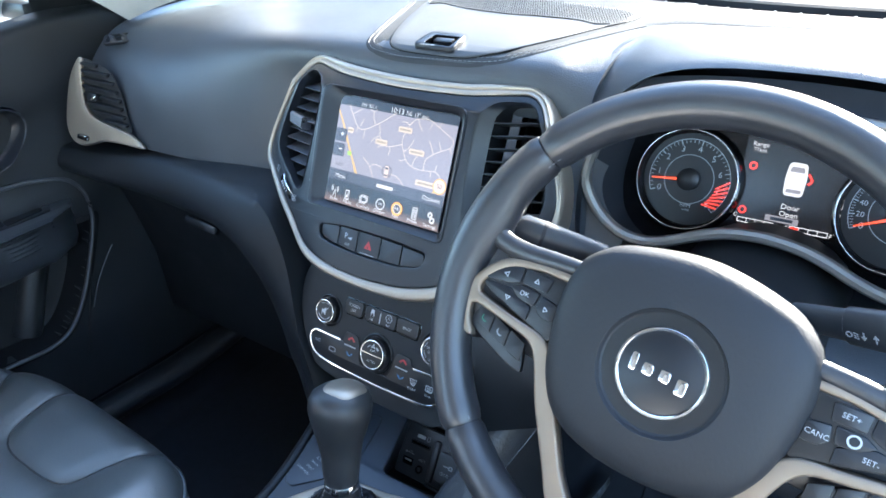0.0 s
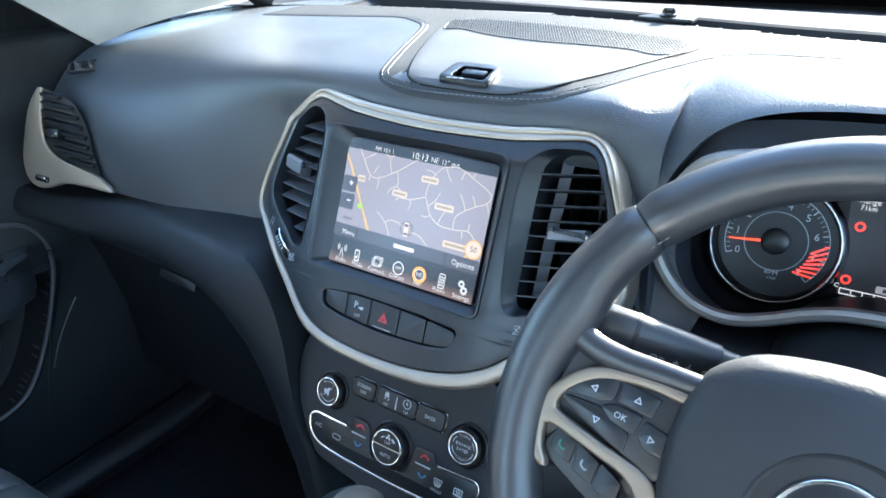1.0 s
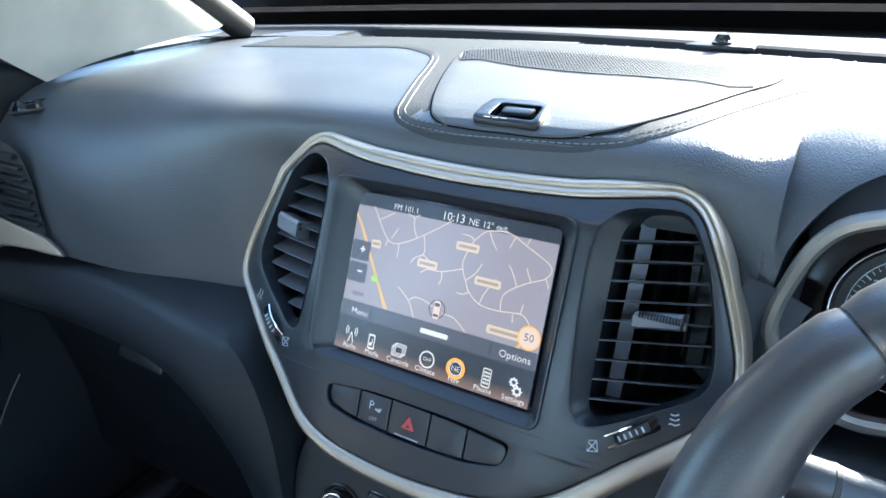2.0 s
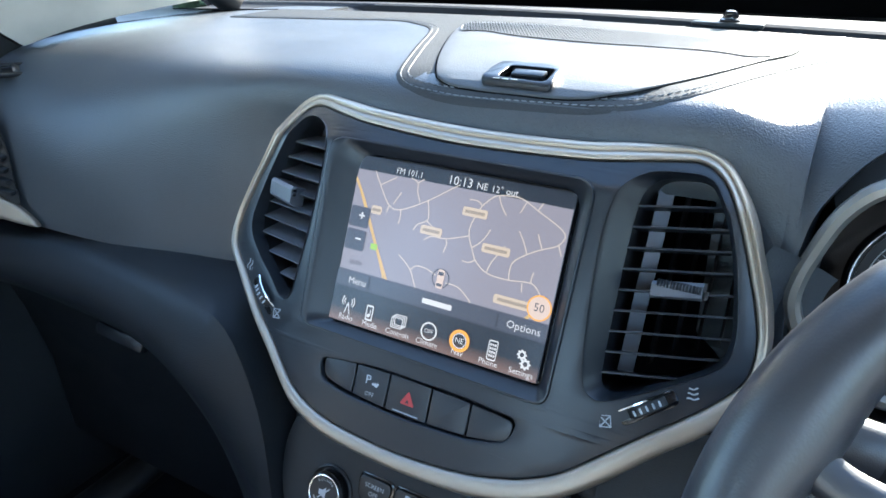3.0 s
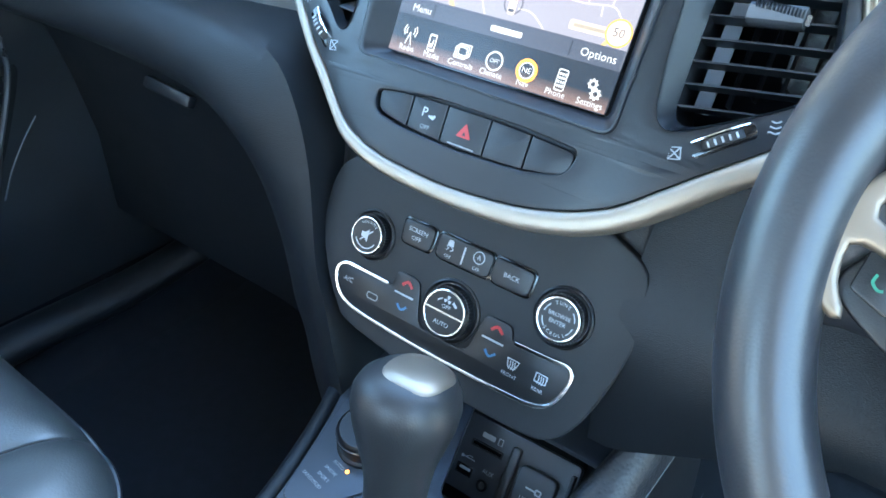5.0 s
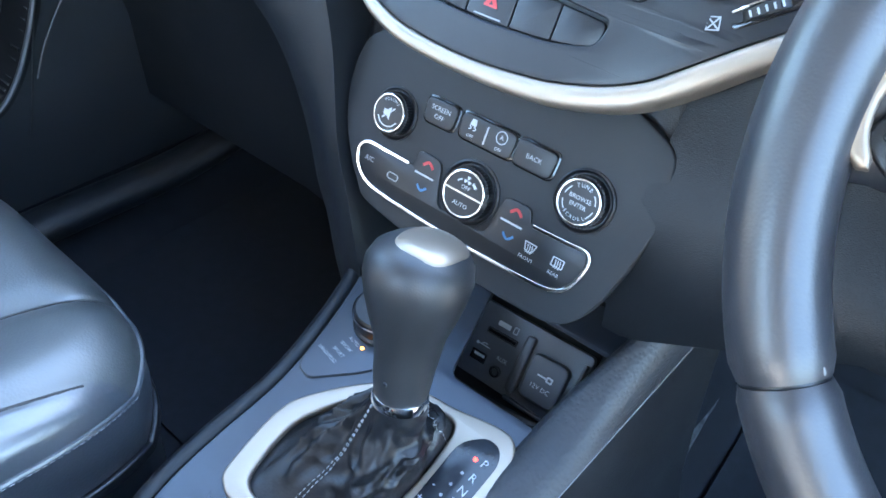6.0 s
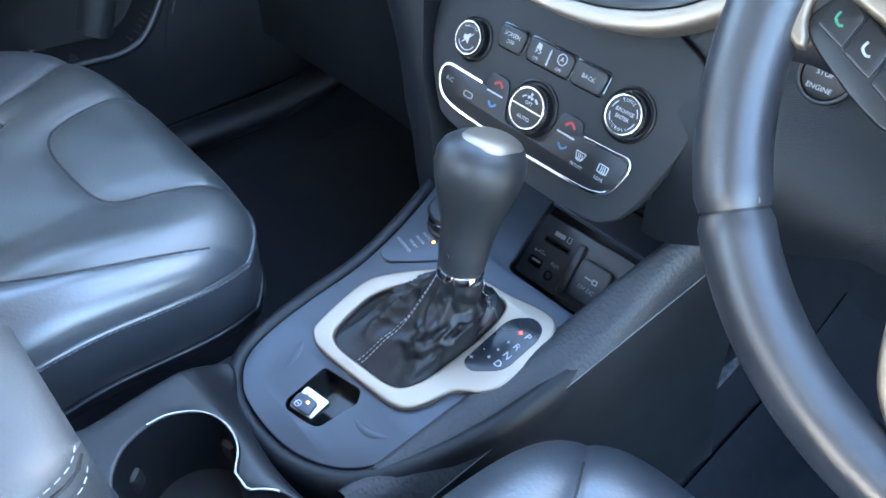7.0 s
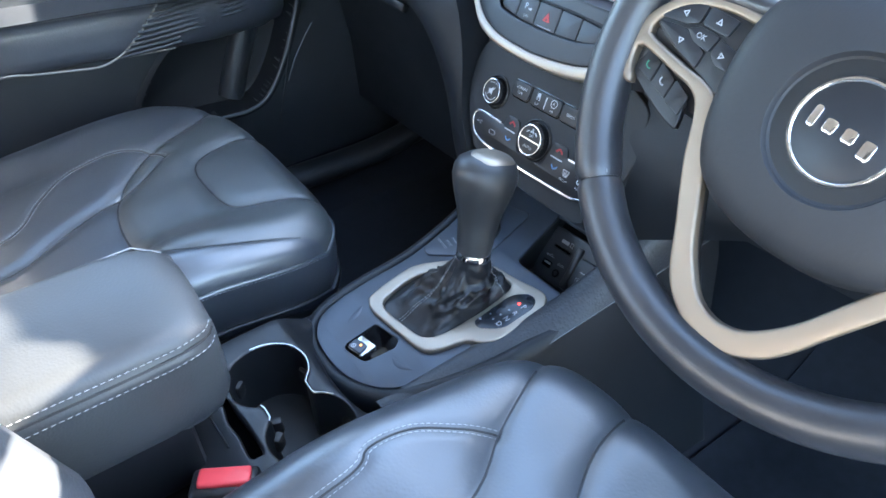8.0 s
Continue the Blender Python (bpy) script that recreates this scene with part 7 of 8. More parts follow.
part("seam_line", tube([r[0] for r in skirt], 0.0006, 6), DARKSTITCH, console, "fine light seam")
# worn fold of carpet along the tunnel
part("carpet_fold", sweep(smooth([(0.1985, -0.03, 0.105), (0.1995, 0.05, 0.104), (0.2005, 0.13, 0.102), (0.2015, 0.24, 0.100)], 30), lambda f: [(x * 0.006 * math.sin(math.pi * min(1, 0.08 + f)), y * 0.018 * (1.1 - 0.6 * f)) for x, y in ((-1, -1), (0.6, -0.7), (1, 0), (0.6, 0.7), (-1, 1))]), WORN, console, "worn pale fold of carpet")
# cup holders
CUPZ = 0.318
cups = thing("cup_holder_tray", (0.06, -0.41, 0.22), "two dark cup holders behind the gear lever", "cup holder")
C1, C2, RCUP = (0.024, -0.408), (0.113, -0.402), 0.0425
edge_o = smooth([(-0.044, -0.330), (-0.050, -0.38), (-0.048, -0.44), (-0.044, -0.50), (0.16, -0.50), (0.170, -0.44), (0.170, -0.38), (0.160, -0.330), (0.11, -0.352), (0.06, -0.356), (0.0, -0.346)], 80, True)
waist = []
for i in range(64):
    a = 2 * math.pi * i / 64
    best = 0
    d = Vector((math.cos(a), math.sin(a)))
    mid = (Vector(C1) + Vector(C2)) / 2
    for k in range(200):
        r = 0.001 * k * 0.55
        q = mid + d * r
        if min((q - Vector(C1)).length, (q - Vector(C2)).length) < RCUP or (abs(q.x - mid.x) < 0.02 and abs(q.y - mid.y) < 0.024):
            best = r
    waist.append(tuple(mid + d * best))
waist = smooth(waist, 96, True)
SLIT = smooth([(-0.010, -0.462), (0.013, -0.4525), (0.045, -0.4535), (0.075, -0.4510), (0.109, -0.4505), (0.113, -0.456), (0.109, -0.4625), (0.080, -0.4615), (0.058, -0.4640), (0.032, -0.4600), (0.012, -0.466)], 60, True)
part("deck", plate([edge_o, waist, SLIT], 0.010, 0.003, bend=lambda u, v, w: (u, v, CUPZ - 0.010 + w - 0.016 * ease(-0.372, -0.332, v)), res=2), BLACK, cups)
part("well_wall", loft([[(0.0685 + (u - 0.0685) * k, -0.405 + (v + 0.405) * k, z) for u, v in waist] for k, z in ((1.0, CUPZ - 0.002), (0.985, CUPZ - 0.02), (0.94, CUPZ - 0.075))], True), BLACK, cups)
part("well_floor", plate([(0.0685 + (u - 0.0685) * 0.94, -0.405 + (v + 0.405) * 0.94) for u, v in waist], 0.002, 0, Matrix.Translation((0, 0, CUPZ - 0.077))), RUBBER, cups)
for a0, a1 in ((0.02, 0.08), (0.205, 0.52), (0.74, 0.80)):
    seg = [waist[int(96 * a0) + k] for k in range(int(96 * (a1 - a0)) + 1)]
    part("bright_lip", tube([(u + (u - 0.0685) * 0.008, v + (v + 0.405) * 0.008, CUPZ + 0.0004) for u, v in seg], 0.0011, 6), DULLCHROME, cups, "thin satin metal lip")
tok = part("coin_tray_insert", block(0.030, 0.022, 0.010, 0.004, Matrix.Translation((0.118, -0.425, CUPZ - 0.070)) @ pose(0, 0, 0, 0, 0, 20)), SATINGREY, cups, "pale grey insert at the bottom")
for c in (C1, C2):
    for k in range(3):
        a = radians(100 + 120 * k)
        part("grip", block(0.010, 0.014, 0.020, 0.004, Matrix.Translation((c[0] + 0.041 * math.cos(a), c[1] + 0.041 * math.sin(a), CUPZ - 0.035)) @ pose(0, 0, 0, 0, 0, math.degrees(a))), RUBBER, cups)
# sheet below the slit that holds its shade as colour
part("slit_floor", loft([[(-0.02, -0.445, CUPZ - 0.03), (0.12, -0.44, CUPZ - 0.03)], [(-0.02, -0.49, CUPZ - 0.03), (0.125, -0.47, CUPZ - 0.03)]]), HOLESHADE, cups)
part("slit_line", tube([(0.015, -0.478, CUPZ + 0.0003), (0.057, -0.476, CUPZ + 0.0003), (0.088, -0.475, CUPZ + 0.0003)], 0.0011, 6), BEZEL, cups)
cs = []
for y, xl, dz in ((-0.27, -0.064, 0.030), (-0.32, -0.058, 0.020), (-0.345, -0.054, 0.014), (-0.375, -0.052, 0.0), (-0.44, -0.050, 0.0), (-0.60, -0.050, 0.0), (-0.95, -0.050, 0.0)):
    cs.append([(xl + 0.012, y, CUPZ - 0.002 - dz), (xl + 0.003, y, CUPZ - 0.005 - dz), (xl, y, CUPZ - 0.02 - dz), (xl - 0.004, y, 0.2), (xl - 0.01, y, 0.05)])
part("side_wall", loft(cs), LOWER, console, crease=60)
cs = []
for y, xr in ((-0.325, 0.140), (-0.37, 0.166), (-0.44, 0.172), (-0.60, 0.165), (-0.95, 0.150)):
    dz = 0.020 * ease(-0.36, -0.325, y)
    cs.append([(xr - 0.012, y, CUPZ - 0.002 - dz), (xr - 0.003, y, CUPZ - 0.005 - dz), (xr, y, CUPZ - 0.02 - dz), (xr + 0.004, y, 0.2), (xr + 0.01, y, 0.05)])
part("side_wall", loft(cs), LOWER, console, crease=60)

# ---- gear selector ----
lever = thing("gear_selector", tuple(DECK.at(0, 0, 0)), "leather-topped gear lever with a stitched boot", "gear lever")
COL, TOPK = Vector((0.062, -0.170, 0.379)), Vector((0.050, -0.140, 0.490))
axis = (TOPK - COL).normalized()
ku = Vector((1, 0, 0)) - axis * axis.x
KP = Plane(COL, ku, axis.cross(ku) * 1.0)
KP.n = axis
rng = random.Random(7)
brows = []
for k in range(34):
    f = k / 33
    row = []
    for i, (u, v) in enumerate(BOOT):
        a = 2 * math.pi * i / len(BOOT)
        p0 = DECK.at(u * 1.01, v * 1.01, 0.001)
        ang = math.atan2((p0 - COL).dot(KP.v), (p0 - COL).dot(KP.u))
        p1 = COL + KP.u * 0.0185 * math.cos(ang) + KP.v * 0.0185 * math.sin(ang)
        p = p0.lerp(p1, f ** 0.72)
        p.z = p0.z + (p1.z - p0.z) * f ** 1.45
        p.z += 0.013 * math.sin(math.pi * min(1, f * 1.6)) * (1 - f)
        out = (p0 - COL)
        out.z = 0
        out.normalize()
        fold = 0.75 * noise.noise((math.cos(a) * 1.7 + 2, math.sin(a) * 1.7, f * 2.6)) + 0.75 * (0.45 - 1.9 * abs(noise.noise((math.cos(a) * 1.9 + 4 + 1.6 * f, math.sin(a) * 1.9 - 0.8 * f, f * 3.4)))) + 0.30 * (0.4 - 1.8 * abs(noise.noise((math.cos(a) * 4.2 - 3 * f, math.sin(a) * 4.2 + 7, f * 6.0))))
        fold *= 0.25 + 0.75 * ease(0.008, 0.030, math.hypot(u + 0.011, v + 0.063))
        p += out * 0.0095 * fold * math.sin(math.pi * min(1, f * 1.05)) ** 0.8
        p.z += 0.0060 * fold * math.sin(math.pi * f)
        row.append(p)
    brows.append(row)
boot = part("boot", loft(brows, True), material("boot_leather", (0.007, 0.0078, 0.0100), 0.40, spec=0.5, grain=0.3, grain_size=500, cells=1), lever, "black leather boot with folds", crease=80)
# double seam down the boot, towards its rear left corner
best = min(range(len(BOOT)), key=lambda i: (BOOT[i][0] + 0.011) ** 2 + (BOOT[i][1] + 0.063) ** 2)
for off in (0, 1):
    line = [brows[k][(best + off) % len(BOOT)] + Vector((0, -0.0004, 0.0009)) for k in range(0, 34)]
    part("stitching", thread(line, 0.0042, 0.0030, 0.00045, (0, -0.6, 0.8)), STITCH, lever, "pale double stitching")
b2 = min(range(len(BOOT)), key=lambda i: (BOOT[i][0] - 0.038) ** 2 + (BOOT[i][1] - 0.05) ** 2)
part("stitching", thread([brows[k][b2] + Vector((0.0008, 0, 0.0008)) for k in range(1, 32)], 0.0042, 0.0030, 0.00045, (0.6, 0, 0.8)), STITCH, lever)
part("collar", lathe([(0.0175, -0.002), (0.0190, -0.001), (0.0192, 0.003), (0.0186, 0.006), (0.0175, 0.0066)], 40, KP.mat()), CHROME, lever, "chrome collar")
L = (TOPK - COL).length
krows = []
for f, a, b, sh in ((0.05, 0.0175, 0.0180, 0.0), (0.10, 0.0185, 0.0195, 0.0), (0.20, 0.0195, 0.0210, 0.0), (0.32, 0.0205, 0.0225, 0.001), (0.45, 0.0228, 0.0250, 0.001), (0.58, 0.0282, 0.0292, 0.001), (0.70, 0.0325, 0.0325, 0.001), (0.80, 0.0347, 0.0342, 0.001),
                    (0.88, 0.0335, 0.0336, 0.001), (0.945, 0.0290, 0.0303, 0.001), (0.985, 0.0220, 0.0240, 0.001), (1.005, 0.012, 0.014, 0.001), (1.01, 0.002, 0.002, 0.001)):
    krows.append([KP.at(a * math.cos(q), b * math.sin(q) + sh, L * f) for q in [2 * math.pi * k / 36 for k in range(36)]])
kn = part("knob", loft(krows, True, True), KNOBSKIN, lever, "dark leather gear knob", crease=60)
# silver inlay over the knob's top
irows = []
for fr in (1.0, 0.94, 0.6, 0.2):
    row = []
    for k in range(28):
        q = 2 * math.pi * k / 28
        u, v = 0.0200 * fr * math.copysign(abs(math.cos(q)) ** 0.75, math.cos(q)) + 0.006, 0.0225 * fr * math.copysign(abs(math.sin(q)) ** 0.75, math.sin(q)) + 0.003
        rr = math.hypot(u, v - 0.001)
        h = L * (1.008 - 0.023 * (rr / 0.022) ** 3.5) + (0.0014 if fr < 0.97 else -0.0004)
        row.append(KP.at(u, v, h))
    irows.append(row)
part("inlay", loft(irows, True, True), SILVER, kn, "pale satin inlay", crease=50)
part("release_pip", lathe([(0.0016, 0), (0.0014, 0.0008), (0.0004, 0.001)], 12, Plane(KP.at(0.002, -0.0205, L * 0.2), KP.u, KP.n).mat()), BEZEL, kn)

# ---- armrest ----
arm = thing("armrest", (0.03, -0.65, 0.32), "black leather armrest box with pale stitching", "armrest")
AX0, AX1, AY0, AY1 = -0.052, 0.103, -0.452, -0.95
sec = []
for y, k, ins in ((AY0 + 0.001, 0.0, 0.022), (AY0 - 0.004, 0.25, 0.014), (AY0 - 0.014, 0.6, 0.005), (AY0 - 0.032, 0.85, 0.001), (AY0 - 0.06, 1.0, 0.0), (-0.60, 1.0, 0.0), (-0.75, 1.0, 0.0), (AY1, 1.0, 0.0)):
    x0, x1 = AX0 + ins, AX1 - ins
    zt = 0.466 + 0.017 * k
    sec.append([(x1 - 0.016, y, 0.366 + 0.012 * (1 - k)), (x1 - 0.008, y, 0.374 + 0.01 * (1 - k)), (x1 - 0.001, y, 0.42), (x1 + 0.001, y, 0.455), (x1 - 0.003, y, 0.4585), (x1 - 0.001, y, 0.462), (x1 - 0.008, y, zt - 0.007), (x1 - 0.024, y, zt - 0.0015), ((x0 + x1) / 2, y, zt + 0.002), (x0 + 0.024, y, zt - 0.0015),
                (x0 + 0.008, y, zt - 0.007), (x0 + 0.001, y, 0.462), (x0, y, 0.43), (x0 + 0.004, y, 0.376), (x0 + 0.012, y, 0.366)])
secs = [smooth(r, 60) for r in sec]
part("box", loft(secs, False, True), ARMLEATHER, arm, crease=60)
for dz, dx in ((0.0075, -0.003), (-0.0065, 0.0018)):
    line = [(AX1 - ins + dx + (0.001 if dz < 0 else 0.0015), y, 0.4585 + dz) for y, ins in ((AY0 - 0.002, 0.018), (AY0 - 0.010, 0.0075), (AY0 - 0.032, 0.0015), (AY0 - 0.06, 0.0), (-0.6, 0.0), (-0.75, 0.0), (AY1, 0.0))]
    part("stitching", thread(smooth(line, 80), 0.0058, 0.0040, 0.00045, (1, 0, 0.3)), STITCH, arm, "pale double stitching")
part("seam", tube(smooth([(AX1 - ins - 0.0015, y, 0.4585) for y, ins in ((AY0 - 0.002, 0.018), (AY0 - 0.010, 0.0075), (AY0 - 0.032, 0.0015), (AY0 - 0.06, 0.0), (-0.6, 0.0), (-0.75, 0.0), (AY1, 0.0))], 60), 0.0016, 6), RUBBER, arm, "dark sewn seam")
part("far_piping", tube([(AX0 + 0.012 + (0.012 if y > -0.47 else 0), y, 0.4775 - (0.008 if y > -0.46 else 0)) for y in (-0.458, -0.48, -0.52, -0.6, -0.75, AY1)], 0.0008, 6), STITCH, arm)
part("base", block(0.135, 0.46, 0.09, 0.01, Matrix.Translation((0.027, -0.725, 0.345))), BLACK, arm, "dark base under the padded box")
# belt buckle
buckle = thing("seat_belt_buckle", (0.150, -0.50, 0.25), "seat belt buckle with a red release button", "buckle")
bm_m = Matrix.Translation((0.152, -0.498, 0.325)) @ pose(0, 0, 0, -10, 6, 62)
part("buckle_body", block(0.056, 0.032, 0.066, 0.006, bm_m, 3), BLACK, buckle)
part("release_button", block(0.043, 0.020, 0.010, 0.003, bm_m @ pose(0, 0.0, 0.0325), 3), REDBUTTON, buckle, "red release button")
part("stem", block(0.030, 0.008, 0.14, 0.003, bm_m @ pose(0, 0, -0.10)), RUBBER, buckle)

# ---- seats ----
def near_line(px, py, pts):
    best = 9.0
    for (a, b), (c, d) in zip(pts, pts[1:]):
        dx, dy = c - a, d - b
        f = min(max(((px - a) * dx + (py - b) * dy) / (dx * dx + dy * dy + 1e-12), 0), 1)
        best = min(best, math.hypot(px - a - f * dx, py - b - f * dy))
    return best


def seat(name, cx, label, seams, stitches, lift=0.0, front=-0.222, outer=-1, hx=0.268, ahead=0.0, panel=()):
    ob = thing(name, (cx, -0.50, 0.12), label, "car seat", "front seats")
    y0, y1 = front, -0.72
    cy, hy = (y0 + y1) / 2, (y0 - y1) / 2
    lines = [smooth(s, 40) for s in seams]
    sewn = [smooth(s, 40) for s in stitches]

    def top(x, y):
        s = (x - cx) / hx
        z = 0.352 + lift + 0.032 * ease(0.46, 0.82, abs(s)) * (1 - 0.75 * ease(-0.45, -0.26, y)) - 0.006 * (1 - min(1, (s / 0.45) ** 2)) * 0.5
        z += 0.012 * ease(-0.62, -0.32, y) - 0.015 * ease(-0.40, -0.75, y)
        z += 0.0022 * noise.noise((x * 7, y * 7, cx)) + 0.0010 * noise.noise((x * 22, y * 22, cx))
        z -= 0.030 * ease(0.45, 1.0, s * outer) * (0.35 + 0.65 * ease(-0.25, -0.45, y)) if ahead == 0 else 0
        for ln in lines:
            d = near_line(x, y, ln)
            z -= 0.0022 * math.exp(-(d / 0.0030) ** 2) + 0.0042 * math.exp(-(d / 0.014) ** 2)
        for ln in sewn:
            z -= 0.0020 * math.exp(-(near_line(x, y, ln) / 0.0070) ** 2)
        return z

    N = 200
    rows = []
    for i in range(N + 1):
        row = []
        for j in range(N + 1):
            s, t = -1 + 2 * i / N, -1 + 2 * j / N
            d = max(abs(s), abs(t), 1e-6)
            p = 6.5
            k = d / (abs(s) ** p + abs(t) ** p) ** (1 / p) if abs(s) + abs(t) > 1e-9 else 1
            x, y = cx + hx * s * k, cy + hy * t * k
            y -= (0.012 * (s * k) ** 2 + 0.060 * max(0, s * outer) ** 2.5) * max(0, t)
            e = max(0, (d - 0.82) / 0.18)
            z = top(x, y) - 0.040 * (1 - math.sqrt(max(0, 1 - e * e)))
            row.append((x, y, z))
        rows.append(row)
    skin = loft(rows)
    ring = smooth(panel, 80, True) if panel else []
    for f in skin.faces:
        mid = f.calc_center_median()
        f.material_index = 1 if ring and within(mid.x, mid.y, ring) else 0
    cushion = part("cushion", skin, LEATHER, ob, "black leather seat cushion with sewn panels", crease=70)
    cushion.data.materials.append(INSERT)
    rim = [rows[i][N] for i in range(N + 1)] + [rows[N][j] for j in range(N - 1, -1, -1)] + [rows[i][0] for i in range(N - 1, -1, -1)] + [rows[0][j] for j in range(1, N)]
    side = []
    for k, dz, g in ((0, 0.002, 1.0), (1, -0.004, 1.002), (2, -0.03, 1.004), (3, -0.058, 0.992), (4, -0.062, 0.985), (5, -0.16, 0.97)):
        side.append([(cx + (x - cx) * g, cy + (y - cy) * g, z + dz) for x, y, z in rim])
    part("side_band", loft(side, True), LEATHER, ob, "leather side band", crease=50)
    part("piping", tube([(cx + (x - cx) * 1.003, cy + (y - cy) * 1.003, z - 0.001) for x, y, z in rim[::3]], 0.0022, 6, True), LEATHER, ob)
    part("piping_stitching", thread([(cx + (x - cx) * 1.004, cy + (y - cy) * 1.004, z - 0.005) for x, y, z in rim[::2]], 0.0052, 0.0037, 0.0004), STITCH, ob, "pale edge stitching")
    trim = [(cx + (x - cx) * 0.995, cy + (y - cy) * 0.995, z - 0.066) for x, y, z in rim[::4]]
    part("side_trim", sweep(trim, rect(0.006, 0.012, 0.0025), True), BEZEL, ob, "dark plastic trim under the cushion")
    part("base", block(2 * hx - 0.09, 2 * hy - 0.06, 0.17, 0.02, Matrix.Translation((cx, cy, 0.185))), BLACK, ob, "dark plastic seat base")
    for ln in lines:
        run = []
        for x, y in ln:
            d = (abs((x - cx) / hx) ** 6.5 + abs((y - cy + 0.012 * ((x - cx) / hx) ** 2 + 0.06 * max(0, (x - cx) / hx * outer) ** 2.5) / hy) ** 6.5) ** (1 / 6.5)
            if d < 0.95:
                e = max(0, (d - 0.82) / 0.18)
                run.append((x, y, top(x, y) + 0.0002 - 0.040 * (1 - math.sqrt(1 - e * e))))
        part("seam", tube(run, 0.0013, 6), RUBBER, ob, "dark sewn seam")
    for st in stitches:
        part("seam", tube([(x, y, top(x, y) + 0.0002) for x, y in smooth(st, 60)], 0.0010, 6), RUBBER, ob, "dark sewn seam")
        for off in (-0.0035, 0.0035):
            ln = smooth(st, 60)
            out = []
            for i, (x, y) in enumerate(ln):
                a, b = Vector(ln[max(i - 1, 0)]), Vector(ln[min(i + 1, 59)])
                t = (b - a).normalized()
                out.append((x - t.y * off, y + t.x * off, top(x - t.y * off, y + t.x * off) + 0.0006))
            part("stitching", thread(out, 0.0050, 0.0038, 0.00038), STITCH, ob, "pale double stitching")
    # backrest with side bolsters
    back = []
    for z, yy, hw, dep in ((0.30, -0.680, 0.215, 0.07), (0.36, -0.665, 0.235, 0.10), (0.48, -0.680, 0.250, 0.12), (0.65, -0.760, 0.245, 0.12), (0.80, -0.830, 0.220, 0.11), (0.90, -0.875, 0.18, 0.10), (0.95, -0.90, 0.13, 0.06)):
        bol = 0.055 if z < 0.8 else 0.02
        back.append([(cx + s * hw * (1 if ahead == 0 else 0.97), yy + ahead * (1 + 1.35 * ease(0.36, 0.65, z) * (1 - ease(0.75, 0.95, z))) + b, z) for s, b in ((-1.0, -dep), (-1.04, -0.03), (-1.0, bol * 0.8), (-0.90, bol), (-0.78, bol * 0.75), (-0.55, 0.0), (0, -0.006), (0.55, 0.0), (0.78, bol * 0.75), (0.90, bol), (1.0, bol * 0.8), (1.04, -0.03), (1.0, -dep))])
    part("backrest", loft([smooth(r, 60) for r in back], False), LEATHER, ob, "black leather backrest", crease=60)
    part("back_shell", loft([[r[0], ((r[0][0] + r[-1][0]) / 2, r[0][1] - 0.02, r[0][2]), r[-1]] for r in back]), BLACK, ob)
    part("headrest", block(0.25, 0.10, 0.16, 0.04, Matrix.Translation((cx, -0.94, 1.03)), 4), LEATHER, ob)
    return ob


PX = -0.362
OUTER_SEAM = [(-0.545, -0.235), (-0.499, -0.285), (-0.452, -0.371), (-0.384, -0.434), (-0.332, -0.457), (-0.269, -0.465), (-0.203, -0.460), (-0.160, -0.443), (-0.135, -0.400), (-0.122, -0.335), (-0.116, -0.285), (-0.109, -0.261)]
seat("passenger_seat", PX, "black leather front passenger seat with sewn panels",
     [[(-0.409, -0.230), (-0.408, -0.248), (-0.396, -0.308), (-0.368, -0.338), (-0.311, -0.3445), (-0.234, -0.335), (-0.211, -0.287), (-0.189, -0.234)],
      OUTER_SEAM,
      [(-0.429, -0.362), (-0.380, -0.412), (-0.352, -0.478), (-0.328, -0.538), (-0.299, -0.593), (-0.29, -0.70)], [(-0.203, -0.460), (-0.19, -0.60), (-0.19, -0.70)]],
     [[(-0.429, -0.362), (-0.465, -0.395), (-0.481, -0.432), (-0.469, -0.497), (-0.429, -0.540), (-0.379, -0.582), (-0.36, -0.68)]],
     panel=OUTER_SEAM + [(-0.13, -0.228), (-0.36, -0.215), (-0.54, -0.225)])
DX = 0.425
seat("driver_seat", DX, "black leather driver's seat with sewn panels",
     [[(0.222, -0.205), (0.240, -0.240), (0.269, -0.298), (0.302, -0.352), (0.318, -0.45), (0.318, -0.75)], [(0.310, -0.185), (0.316, -0.210), (0.326, -0.250), (0.350, -0.292), (0.38, -0.335), (0.46, -0.335), (0.490, -0.290), (0.50, -0.220)],
      [(0.590, -0.22), (0.555, -0.28), (0.515, -0.339), (0.50, -0.45), (0.50, -0.75)]],
     [[(0.270, -0.302), (0.252, -0.331), (0.237, -0.362), (0.236, -0.398), (0.248, -0.424), (0.256, -0.55)]], 0.028, -0.178, 1, 0.238, 0.036)

# ---- front passenger door ----
door = thing("door_passenger", (-0.72, -0.3, 0.15), "dark passenger door trim with armrest and map pocket", "car door")
PK = [(-0.005, 0.440), (-0.031, 0.376), (-0.0565, 0.327), (-0.081, 0.290), (-0.109, 0.263), (-0.144, 0.2525), (-0.181, 0.254), (-0.230, 0.258), (-0.300, 0.263), (-0.345, 0.275)]
PL = [(-0.345, 0.295), (-0.326, 0.322), (-0.298, 0.361), (-0.261, 0.396), (-0.227, 0.4175), (-0.196, 0.429), (-0.160, 0.436), (-0.100, 0.442), (-0.050, 0.447), (-0.020, 0.447)]
pocket_o = smooth(PK + PL, 120, True)
dp = []
